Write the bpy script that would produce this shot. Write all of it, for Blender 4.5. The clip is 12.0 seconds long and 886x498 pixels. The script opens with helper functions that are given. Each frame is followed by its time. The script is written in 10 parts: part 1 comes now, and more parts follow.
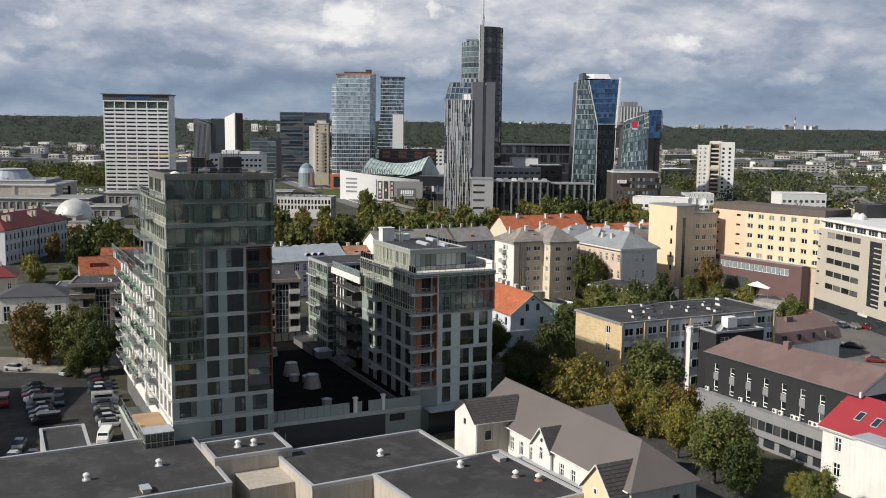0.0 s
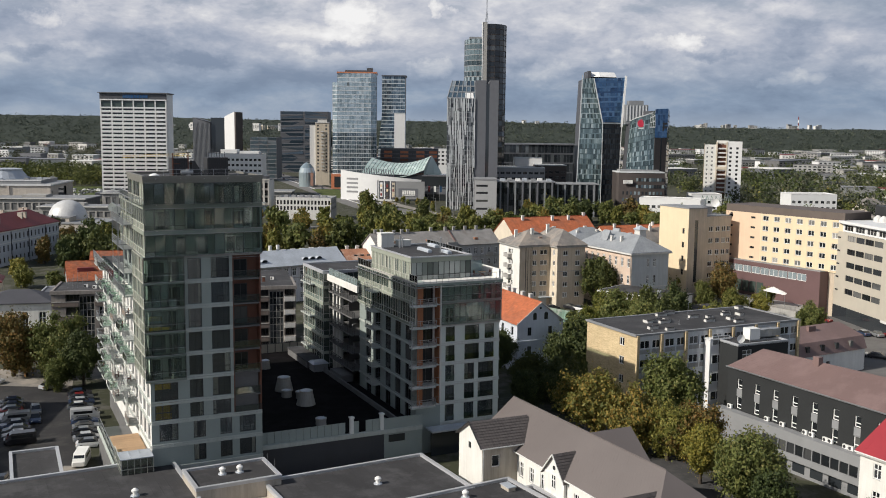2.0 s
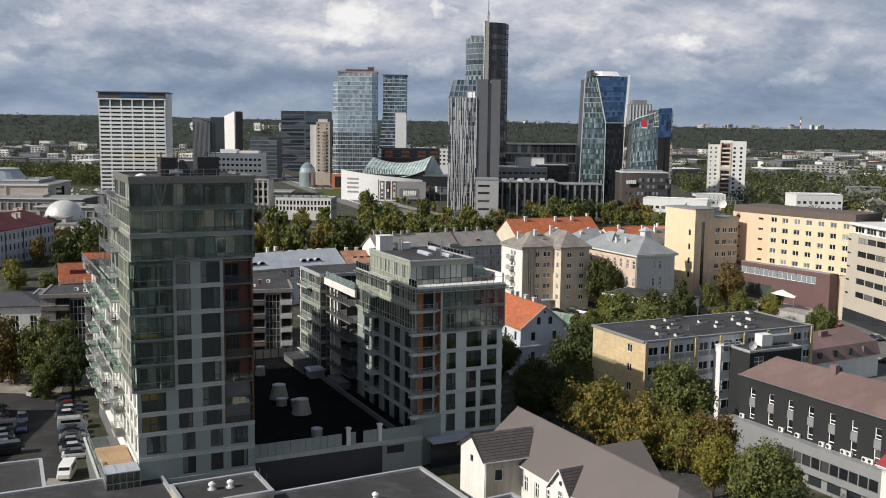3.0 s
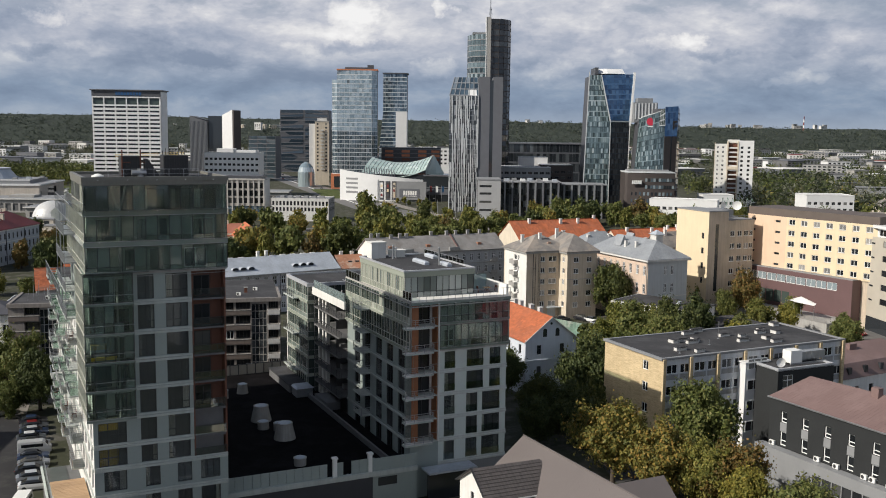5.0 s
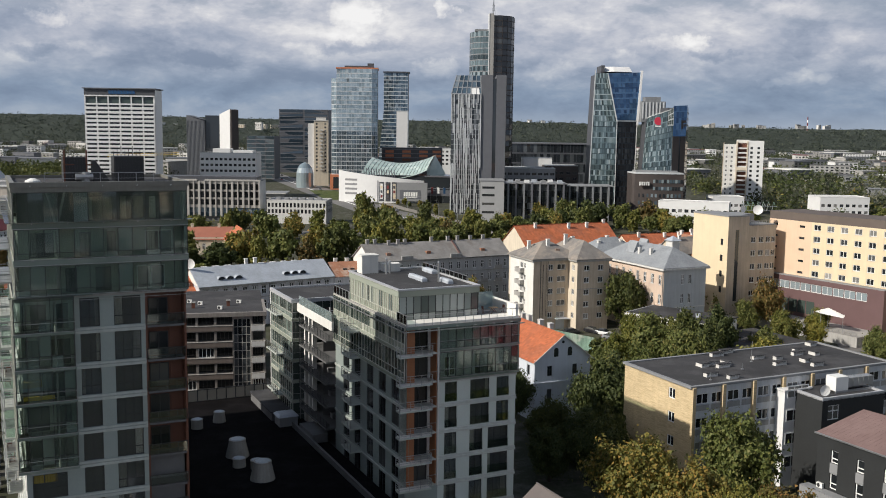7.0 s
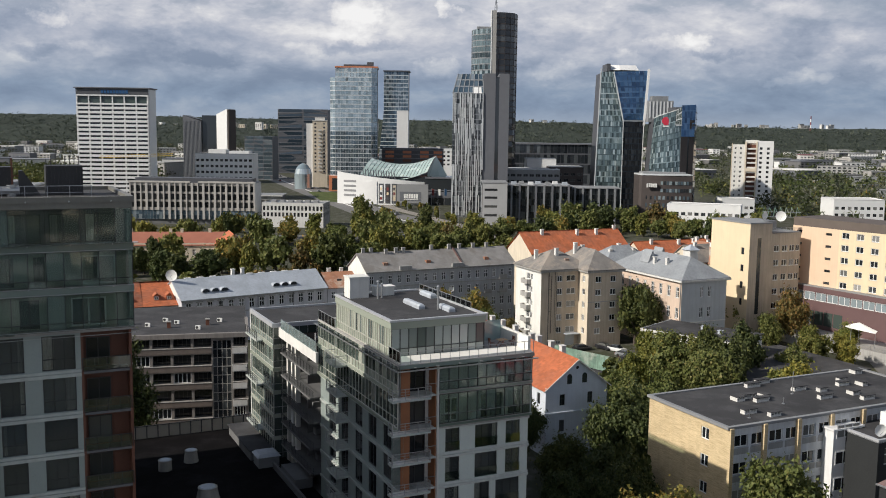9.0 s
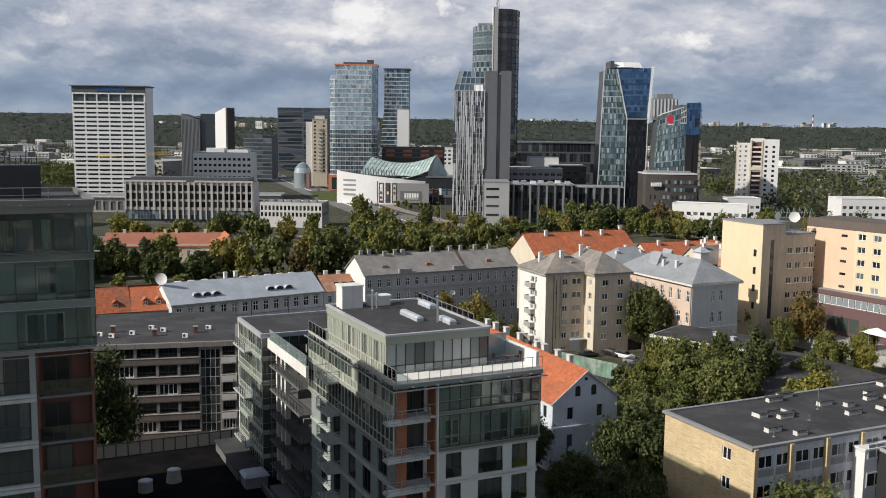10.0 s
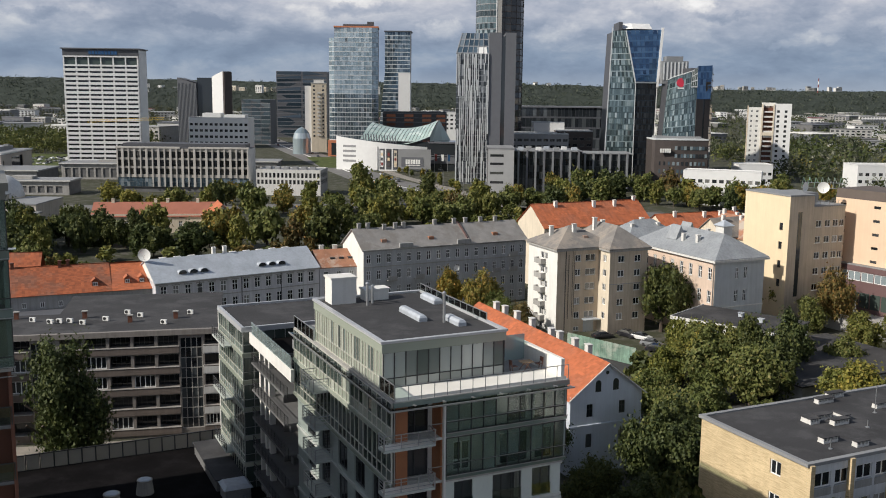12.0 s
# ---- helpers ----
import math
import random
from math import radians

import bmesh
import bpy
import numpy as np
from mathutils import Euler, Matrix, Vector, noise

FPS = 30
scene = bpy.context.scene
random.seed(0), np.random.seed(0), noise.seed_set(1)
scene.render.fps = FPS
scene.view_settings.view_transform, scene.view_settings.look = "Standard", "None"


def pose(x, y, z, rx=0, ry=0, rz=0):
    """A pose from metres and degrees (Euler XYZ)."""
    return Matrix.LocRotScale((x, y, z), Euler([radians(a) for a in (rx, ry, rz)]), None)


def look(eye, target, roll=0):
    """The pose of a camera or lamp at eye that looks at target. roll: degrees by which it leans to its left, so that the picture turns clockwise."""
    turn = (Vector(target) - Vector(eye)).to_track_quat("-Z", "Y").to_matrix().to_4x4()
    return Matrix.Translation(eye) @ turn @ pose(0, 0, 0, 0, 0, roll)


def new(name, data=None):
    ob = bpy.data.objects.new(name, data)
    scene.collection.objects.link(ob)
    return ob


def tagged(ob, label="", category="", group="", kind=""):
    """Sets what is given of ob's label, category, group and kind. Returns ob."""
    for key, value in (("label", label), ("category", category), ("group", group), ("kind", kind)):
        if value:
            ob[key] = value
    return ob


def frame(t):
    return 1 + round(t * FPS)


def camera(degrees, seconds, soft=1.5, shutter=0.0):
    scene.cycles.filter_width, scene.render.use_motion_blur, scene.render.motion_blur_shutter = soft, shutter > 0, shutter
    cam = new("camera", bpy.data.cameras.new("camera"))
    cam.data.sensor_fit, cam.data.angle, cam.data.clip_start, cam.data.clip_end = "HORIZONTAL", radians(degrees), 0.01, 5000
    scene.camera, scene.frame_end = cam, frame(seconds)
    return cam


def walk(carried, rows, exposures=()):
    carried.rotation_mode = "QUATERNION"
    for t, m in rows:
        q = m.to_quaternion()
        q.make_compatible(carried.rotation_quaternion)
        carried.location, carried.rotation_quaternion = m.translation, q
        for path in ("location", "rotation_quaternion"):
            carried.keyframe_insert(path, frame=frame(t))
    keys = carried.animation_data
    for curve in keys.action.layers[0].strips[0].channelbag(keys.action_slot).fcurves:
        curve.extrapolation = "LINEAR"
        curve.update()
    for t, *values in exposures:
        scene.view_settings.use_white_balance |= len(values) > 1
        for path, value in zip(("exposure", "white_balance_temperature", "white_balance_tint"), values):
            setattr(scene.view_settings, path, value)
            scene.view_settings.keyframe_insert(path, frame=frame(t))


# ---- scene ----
cam = camera(49.26, 12.0, soft=1.0)
PATH = [
    (0.0, look((0.000, 0.000, 49.000), (-0.004, 99.261, 36.869), 0.658)),
    (0.5, look((-0.056, 2.716, 49.004), (-0.121, 101.976, 36.861), 0.653)),
    (1.0, look((-0.072, 5.633, 49.005), (-0.203, 104.888, 36.822), 0.656)),
    (1.5, look((-0.135, 8.387, 48.927), (-0.310, 107.643, 36.747), 0.656)),
    (2.0, look((-0.173, 11.200, 48.860), (-0.392, 110.454, 36.671), 0.663)),
    (2.5, look((-0.128, 14.015, 48.755), (-0.422, 113.267, 36.550), 0.675)),
    (3.0, look((-0.124, 17.016, 48.650), (-0.485, 116.269, 36.452), 0.690)),
    (5.0, look((0.338, 31.075, 48.119), (-0.196, 130.323, 35.890), 0.711)),
    (5.5, look((0.428, 35.079, 47.979), (-0.167, 134.328, 35.758), 0.736)),
    (6.0, look((0.498, 39.445, 47.865), (-0.145, 138.694, 35.653), 0.755)),
    (6.5, look((0.480, 43.446, 47.849), (-0.192, 142.695, 35.633), 0.757)),
    (7.0, look((0.419, 47.788, 47.785), (-0.297, 147.037, 35.577), 0.743)),
    (9.0, look((0.401, 64.094, 48.118), (-0.461, 163.338, 35.875), 0.707)),
    (9.5, look((0.387, 68.300, 47.960), (-0.530, 167.549, 35.763), 0.685)),
    (10.0, look((0.406, 72.429, 47.849), (-0.570, 171.657, 35.484), 0.671)),
    (10.5, look((0.382, 76.251, 47.784), (-0.632, 175.413, 34.907), 0.652)),
    (11.0, look((0.213, 79.983, 47.798), (-0.823, 179.022, 34.001), 0.650)),
    (11.5, look((0.054, 83.351, 47.814), (-1.022, 182.242, 33.002), 0.644)),
    (12.0, look((-0.199, 87.000, 47.795), (-1.297, 185.712, 31.837), 0.643)),
]
walk(cam, PATH)

# ---- daylight ----
SUN_AZ, SUN_EL = 205.0, 34.0        # degrees: direction to the sun, from +x towards +y
world = bpy.data.worlds.new("sky")
scene.world = world
world.use_nodes = True
wn, wl = world.node_tree.nodes, world.node_tree.links
wn.clear()


def wnode(kind, **values):
    n = wn.new(kind)
    for key, v in values.items():
        n.inputs[key].default_value = v
    return n


sky = wn.new("ShaderNodeTexSky")
sky.sky_type, sky.sun_disc = "NISHITA", False
sky.sun_elevation, sky.sun_rotation = radians(SUN_EL), radians(90 - SUN_AZ)
sky.dust_density, sky.air_density = 1.5, 1.2
coord = wn.new("ShaderNodeTexCoord")
# cloud layer: flattened towards the horizon
sep = wn.new("ShaderNodeSeparateXYZ")
wl.new(coord.outputs["Generated"], sep.inputs[0])


def wmath(op, a, b=None, clamp=False):
    n = wn.new("ShaderNodeMath")
    n.operation, n.use_clamp = op, clamp
    for k, v in enumerate((a, b)):
        if v is None:
            continue
        if isinstance(v, (int, float)):
            n.inputs[k].default_value = v
        else:
            wl.new(v, n.inputs[k])
    return n.outputs[0]


def wramp(fac, stops):
    n = wn.new("ShaderNodeValToRGB")
    el = n.color_ramp.elements
    while len(el) < len(stops):
        el.new(0.5)
    for e, (p, c) in zip(el, stops):
        e.position, e.color = p, (*c, 1) if len(c) == 3 else c
    wl.new(fac, n.inputs[0])
    return n.outputs[0]


def wnoise(vec, scale, detail, rough, dist=0.0):
    n = wnode("ShaderNodeTexNoise", Scale=scale, Detail=detail, Roughness=rough, Distortion=dist)
    wl.new(vec, n.inputs["Vector"])
    return n.outputs[0]


# heaped clouds, bright where the heap thins out upwards and towards the sun, dark at their bases
def heaps(shift):
    mp = wn.new("ShaderNodeMapping")
    mp.inputs["Scale"].default_value = (1.0, 1.0, 2.3)
    mp.inputs["Location"].default_value = shift
    wl.new(coord.outputs["Generated"], mp.inputs[0])
    v = wnode("ShaderNodeTexVoronoi", Scale=13.0, Detail=4.0, Roughness=0.6)
    v.feature, v.normalize = "SMOOTH_F1", True
    v.inputs["Smoothness"].default_value = 0.35
    warp = wn.new("ShaderNodeVectorMath")
    warp.operation = "MULTIPLY_ADD"
    soft = wnode("ShaderNodeTexNoise", Scale=9.0, Detail=5.0, Roughness=0.6)
    wl.new(mp.outputs[0], soft.inputs["Vector"])
    warp.inputs[1].default_value = (0.11, 0.11, 0.11)
    wl.new(soft.outputs[1], warp.inputs[0]), wl.new(mp.outputs[0], warp.inputs[2])
    wl.new(warp.outputs[0], v.inputs["Vector"])
    puff = wmath("SUBTRACT", 0.86, v.outputs["Distance"])
    return wmath("ADD", wmath("MULTIPLY", wnoise(mp.outputs[0], 4.6, 7.0, 0.52, 0.15), 0.68), wmath("MULTIPLY", puff, 0.34))


here, above = heaps((3.1, 0.7, 0.35)), heaps((3.1 - 0.012, 0.7, 0.35 + 0.034))
heap = wmath("ADD", wmath("ADD", wmath("MULTIPLY", here, 0.40), 0.275), wmath("MULTIPLY", wmath("SUBTRACT", here, above), 1.25))
# cumulus heads (and shaded bases, below nought) by their direction: across, up, half-widths, how bright
CLOUDS = [
    (-0.390, 0.1029, 0.0132, 0.0095, 0.15),
    (-0.373, 0.1111, 0.0219, 0.0102, 0.09),
    (-0.106, 0.1161, 0.0278, 0.0161, 0.17),
    (-0.119, 0.0977, 0.0322, 0.0102, 0.09),
    (-0.020, 0.0620, 0.0292, 0.0132, 0.19),
    (-0.357, 0.0763, 0.0249, 0.0066, 0.07),
    (-0.154, 0.0781, 0.0219, 0.0073, 0.07),
    (-0.019, 0.1237, 0.0117, 0.0073, 0.15),
    (-0.250, 0.0847, 0.0365, 0.0088, 0.06),
    (-0.245, 0.0256, 0.0292, 0.0058, 0.07),
    (0.230, 0.0919, 0.0219, 0.0110, 0.19),
    (0.201, 0.0933, 0.0175, 0.0088, 0.10),
    (0.324, 0.0566, 0.0175, 0.0080, 0.12),
    (0.301, 0.0498, 0.0175, 0.0051, 0.10),
    (0.343, 0.0533, 0.0132, 0.0058, 0.10),
    (0.170, 0.0699, 0.0263, 0.0080, 0.12),
    (0.081, 0.0612, 0.0365, 0.0088, 0.10),
    (0.236, 0.0587, 0.0292, 0.0088, 0.07),
    (0.390, 0.0658, 0.0249, 0.0095, 0.10),
    (0.330, 0.1178, 0.0512, 0.0117, 0.07),
    (-0.256, 0.0660, 0.0439, 0.0073, -0.10),
    (-0.398, 0.0682, 0.0292, 0.0066, -0.10),
    (-0.110, 0.0818, 0.0439, 0.0073, -0.12),
    (0.244, 0.0772, 0.0292, 0.0044, -0.10),
    (0.316, 0.0859, 0.0512, 0.0132, -0.07),
    (0.054, 0.1084, 0.0439, 0.0161, -0.05)]
wisp = wnode("ShaderNodeTexNoise", Scale=26.0, Detail=6.0, Roughness=0.62)
wl.new(coord.outputs["Generated"], wisp.inputs["Vector"])
bent = wn.new("ShaderNodeVectorMath")
bent.operation = "MULTIPLY_ADD"
bent.inputs[1].default_value = (0.075, 0.0, 0.042)
wl.new(wisp.outputs[1], bent.inputs[0]), wl.new(coord.outputs["Generated"], bent.inputs[2])
for across, rise_at, half_w, half_h, bright in CLOUDS:
    put = wn.new("ShaderNodeVectorMath")
    put.operation = "MULTIPLY_ADD"
    put.inputs[1].default_value = (1 / half_w, 0.0, 1 / half_h)
    put.inputs[2].default_value = (-(across + 0.047) / half_w, 0.0, -(rise_at + 0.021) / half_h)
    wl.new(bent.outputs[0], put.inputs[0])
    off = wn.new("ShaderNodeVectorMath")
    off.operation = "DOT_PRODUCT"
    wl.new(put.outputs[0], off.inputs[0]), wl.new(put.outputs[0], off.inputs[1])
    heap = wmath("ADD", heap, wmath("MULTIPLY", wmath("SUBTRACT", 1.0, off.outputs["Value"], True), bright))
up = sep.outputs[2]
# grey-blue bases, white heads
tone = wramp(heap, [(0.32, (0.25, 0.30, 0.40)), (0.42, (0.35, 0.395, 0.49)), (0.49, (0.45, 0.48, 0.56)), (0.56, (0.57, 0.585, 0.64)), (0.63, (0.72, 0.72, 0.74)), (0.72, (0.87, 0.865, 0.865))])
lowsky = wramp(heap, [(0.36, (0.19, 0.25, 0.35)), (0.50, (0.25, 0.32, 0.43)), (0.62, (0.34, 0.40, 0.49)), (0.76, (0.62, 0.64, 0.67))])
rise = wramp(up, [(0.040, (0, 0, 0)), (0.085, (1, 1, 1))])
toned = wn.new("ShaderNodeMix")
toned.data_type = "RGBA"
pale = wn.new("ShaderNodeMix")
pale.data_type = "RGBA"
pale.inputs[7].default_value = (0.36, 0.415, 0.50, 1)
wl.new(wramp(up, [(0.004, (0.75, 0.75, 0.75)), (0.024, (0, 0, 0))]), pale.inputs[0]), wl.new(lowsky, pale.inputs[6])
wl.new(rise, toned.inputs[0]), wl.new(pale.outputs[2], toned.inputs[6]), wl.new(tone, toned.inputs[7])
# broken cloud overhead, closed towards the horizon
thin = wramp(up, [(0.22, (1, 1, 1)), (0.75, (0.1, 0.1, 0.1))])
cover = wmath("MULTIPLY", wramp(heap, [(0.40, (0.35, 0.35, 0.35)), (0.50, (1, 1, 1))]), thin)
cover = wmath("MAXIMUM", cover, wramp(up, [(0.10, (1, 1, 1)), (0.30, (0, 0, 0))]))
bg_sky, bg_cloud = wnode("ShaderNodeBackground", Strength=0.075), wnode("ShaderNodeBackground", Strength=1.0)
wl.new(sky.outputs[0], bg_sky.inputs[0]), wl.new(toned.outputs[2], bg_cloud.inputs[0])
mixsky, wout = wn.new("ShaderNodeMixShader"), wn.new("ShaderNodeOutputWorld")
wl.new(cover, mixsky.inputs[0]), wl.new(bg_sky.outputs[0], mixsky.inputs[1])
wl.new(bg_cloud.outputs[0], mixsky.inputs[2]), wl.new(mixsky.outputs[0], wout.inputs[0])

sun = new("sun", bpy.data.lights.new("sun", "SUN"))
sun.data.energy, sun.data.angle, sun.data.color = 4.8, radians(0.6), (1.0, 0.94, 0.85)
ca, sa = math.cos(radians(SUN_AZ)), math.sin(radians(SUN_AZ))
ce, se = math.cos(radians(SUN_EL)), math.sin(radians(SUN_EL))
sun.matrix_world = look((0, 0, 300), (-ca * ce * 100, -sa * ce * 100, 300 - se * 100))
scene.view_settings.exposure = 0.04


# ---- materials ----
def node_mat(name):
    m = bpy.data.materials.new(name)
    m.use_nodes = True
    nt = m.node_tree
    return m, nt.nodes, nt.links, nt.nodes["Principled BSDF"]


def ramp(nodes, links, fac, stops, constant=False):
    n = nodes.new("ShaderNodeValToRGB")
    n.color_ramp.interpolation = "CONSTANT" if constant else "LINEAR"
    el = n.color_ramp.elements
    while len(el) < len(stops):
        el.new(0.5)
    for e, (p, c) in zip(el, stops):
        e.position, e.color = p, (*c, 1)
    links.new(fac, n.inputs[0])
    return n.outputs[0]


def tex(nodes, links, scale, detail=4.0, rough=0.6, stretch=(1, 1, 1), space="world"):
    """Noise at a real-world size; space 'object' turns with the thing."""
    if space == "object":
        src = nodes.new("ShaderNodeTexCoord").outputs["Object"]
    else:
        src = nodes.new("ShaderNodeNewGeometry").outputs["Position"]
    mp = nodes.new("ShaderNodeMapping")
    mp.inputs["Scale"].default_value = stretch
    links.new(src, mp.inputs[0])
    n = nodes.new("ShaderNodeTexNoise")
    n.inputs["Scale"].default_value, n.inputs["Detail"].default_value, n.inputs["Roughness"].default_value = scale, detail, rough
    links.new(mp.outputs[0], n.inputs["Vector"])
    return n.outputs[0]


def surface(name, color, rough=0.85, metal=0.0, vary=0.25, size=0.35, fine=6.0, bump=0.15, streak=0.0, island=0.0, each=0.0,
            tint=None, spec=0.5, course=0.0):
    """A worn surface: colour broken up by a large and a fine noise, optional vertical streaks, tint in patches,
    and a shift for each piece (each) or island of a mesh (island)."""
    m, nodes, links, p = node_mat(name)
    c = Vector(color)
    large, grain = tex(nodes, links, size, 5.0), tex(nodes, links, fine, 3.0)
    base = ramp(nodes, links, large, [(0.25, c * (1 - vary)), (0.75, [min(1, v * (1 + vary * 0.6)) for v in c])])

    def blend(a, b, fac, kind="MULTIPLY"):
        n = nodes.new("ShaderNodeMix")
        n.data_type, n.blend_type = "RGBA", kind
        for v, k in ((fac, 0), (a, 6), (b, 7)):
            if isinstance(v, (int, float)):
                n.inputs[k].default_value = v
            elif isinstance(v, tuple):
                n.inputs[k].default_value = (*v, 1)
            else:
                links.new(v, n.inputs[k])
        return n.outputs[2]

    base = blend(base, ramp(nodes, links, grain, [(0.3, (0.78, 0.78, 0.78)), (0.7, (1.0, 1.0, 1.0))]), min(1.0, vary * 2.5))
    if streak:
        s = tex(nodes, links, 1.0, 4.0, 0.65, (2.2, 2.2, 0.12))
        base = blend(base, ramp(nodes, links, s, [(0.35, (0.5, 0.48, 0.45)), (0.6, (1, 1, 1))]), streak)
    if course:
        s = tex(nodes, links, 1.0, 3.0, 0.75, (0.9, 0.9, 11.0))
        base = blend(base, ramp(nodes, links, s, [(0.36, (0.62, 0.58, 0.52)), (0.6, (1, 1, 1))]), course)
    if tint:
        s = tex(nodes, links, 0.22, 6.0, 0.7)
        mask = ramp(nodes, links, s, [(0.48, (0, 0, 0)), (0.62, (1, 1, 1))])
        base = blend(base, tuple(tint), mask, "MIX")
    for amount, node, out in ((island, "ShaderNodeNewGeometry", "Random Per Island"), (each, "ShaderNodeObjectInfo", "Random")):
        if amount:
            r = nodes.new(node).outputs[out]
            base = blend(base, ramp(nodes, links, r, [(0.0, (1 - amount,) * 3), (1.0, (1, 1, 1))]), 1.0)
    links.new(base, p.inputs["Base Color"])
    p.inputs["Metallic"].default_value = metal
    p.inputs["Specular IOR Level"].default_value = spec
    links.new(ramp(nodes, links, grain, [(0.2, (max(0.02, rough - 0.12),) * 3), (0.8, (min(1, rough + 0.1),) * 3)]), p.inputs["Roughness"])
    if bump:
        b = nodes.new("ShaderNodeBump")
        b.inputs["Strength"].default_value, b.inputs["Distance"].default_value = bump, 0.05
        links.new(grain, b.inputs["Height"])
        links.new(b.outputs[0], p.inputs["Normal"])
    return m


def glazing(name, stops, rough=0.06, source="object", spec=0.6, metal=0.0, waviness=0.03):
    """Window glass before rooms: what shows behind it differs from pane to pane."""
    m, nodes, links, p = node_mat(name)
    if source == "object":
        r = nodes.new("ShaderNodeObjectInfo").outputs["Random"]
    else:
        r = nodes.new("ShaderNodeNewGeometry").outputs["Random Per Island"]
    links.new(ramp(nodes, links, r, stops), p.inputs["Base Color"])
    p.inputs["Roughness"].default_value, p.inputs["Metallic"].default_value = rough, metal
    p.inputs["Specular IOR Level"].default_value = spec
    b = nodes.new("ShaderNodeBump")
    b.inputs["Strength"].default_value, b.inputs["Distance"].default_value = waviness, 0.3
    links.new(tex(nodes, links, 0.5, 2.0), b.inputs["Height"])
    links.new(b.outputs[0], p.inputs["Normal"])
    return m


def clear_glass(name, tint, opacity=0.25, rough=0.03):
    """A thin sheet of glass: mostly see-through, with a mirror-like gloss."""
    m, nodes, links, p = node_mat(name)
    out = nodes["Material Output"]
    tr, gl, mx = nodes.new("ShaderNodeBsdfTransparent"), nodes.new("ShaderNodeBsdfGlossy"), nodes.new("ShaderNodeMixShader")
    tr.inputs[0].default_value = (*tint, 1)
    gl.inputs["Roughness"].default_value = rough
    fr = nodes.new("ShaderNodeFresnel")
    fr.inputs[0].default_value = 1.5
    add = nodes.new("ShaderNodeMath")
    add.inputs[1].default_value = opacity * 0.3
    links.new(fr.outputs[0], add.inputs[0])
    links.new(add.outputs[0], mx.inputs[0])
    links.new(tr.outputs[0], mx.inputs[1]), links.new(gl.outputs[0], mx.inputs[2])
    links.new(mx.outputs[0], out.inputs[0])
    nodes.remove(p)
    return m


DARK = (0.012, 0.014, 0.016)
WINDOW_STOPS = [(0.0, DARK), (0.45, (0.02, 0.024, 0.028)), (0.7, (0.05, 0.055, 0.06)), (0.88, (0.18, 0.18, 0.17)), (1.0, (0.34, 0.33, 0.31))]
window_glass = glazing("window_glass", WINDOW_STOPS)
room_glass = glazing("dark_room_glass", [(0.0, DARK), (0.6, (0.02, 0.023, 0.026)), (0.85, (0.05, 0.052, 0.055)), (1.0, (0.12, 0.12, 0.11))])
GREEN_STOPS = [(0.0, (0.028, 0.040, 0.035)), (0.5, (0.050, 0.068, 0.060)), (0.85, (0.080, 0.10, 0.09)), (1.0, (0.15, 0.175, 0.16))]
green_glass = glazing("green_facade_glass", GREEN_STOPS, 0.05, "island")
green_pane = glazing("green_pane_glass", GREEN_STOPS, 0.05, "object")
pale_pane = glazing("pale_pane_glass", [(0.0, (0.05, 0.065, 0.06)), (0.5, (0.16, 0.19, 0.175)), (1.0, (0.30, 0.33, 0.31))], 0.06, "object")
dark_pane = glazing("dark_pane_glass", [(0.0, (0.012, 0.016, 0.015)), (0.7, (0.03, 0.038, 0.035)), (1.0, (0.07, 0.08, 0.075))], 0.05, "object")
blue_glass = glazing("blue_facade_glass", [(0.0, (0.05, 0.08, 0.11)), (0.5, (0.11, 0.17, 0.22)), (0.85, (0.20, 0.27, 0.32)), (1.0, (0.42, 0.47, 0.5))], 0.04, "island", 0.9, 0.55)
pale_glass = glazing("pale_facade_glass", [(0.0, (0.24, 0.31, 0.34)), (0.5, (0.40, 0.49, 0.53)), (0.93, (0.54, 0.61, 0.63)), (1.0, (0.08, 0.10, 0.11))], 0.06, "island", 0.8, 0.5)
dark_glass = glazing("dark_facade_glass", [(0.0, (0.012, 0.015, 0.018)), (0.6, (0.03, 0.035, 0.04)), (1.0, (0.09, 0.10, 0.105))], 0.06, "island", 0.7)
balustrade_glass = clear_glass("balustrade_glass", (0.78, 0.86, 0.82))
loggia_glass = clear_glass("loggia_glass", (0.62, 0.72, 0.67), 0.5)



def skin_glass(name, tint, body, least=0.10, most=0.45):
    """Thin facade glass: see-through, with a milky share that differs from pane to pane, and a mirror-like gloss."""
    m, nodes, links, p = node_mat(name)
    out = nodes["Material Output"]
    p.inputs["Base Color"].default_value = (*body, 1)
    p.inputs["Roughness"].default_value = 0.06
    tr, mx = nodes.new("ShaderNodeBsdfTransparent"), nodes.new("ShaderNodeMixShader")
    tr.inputs[0].default_value = (*tint, 1)
    r = nodes.new("ShaderNodeObjectInfo").outputs["Random"]
    links.new(ramp(nodes, links, r, [(0.0, (least,) * 3), (0.55, (least + (most - least) * 0.25,) * 3), (1.0, (most,) * 3)]), mx.inputs[0])
    gl, top = nodes.new("ShaderNodeBsdfGlossy"), nodes.new("ShaderNodeMixShader")
    gl.inputs["Roughness"].default_value = 0.03
    fr = nodes.new("ShaderNodeFresnel")
    fr.inputs[0].default_value = 1.52
    links.new(tr.outputs[0], mx.inputs[1]), links.new(p.outputs[0], mx.inputs[2])
    links.new(fr.outputs[0], top.inputs[0])
    links.new(mx.outputs[0], top.inputs[1]), links.new(gl.outputs[0], top.inputs[2])
    links.new(top.outputs[0], out.inputs[0])
    return m


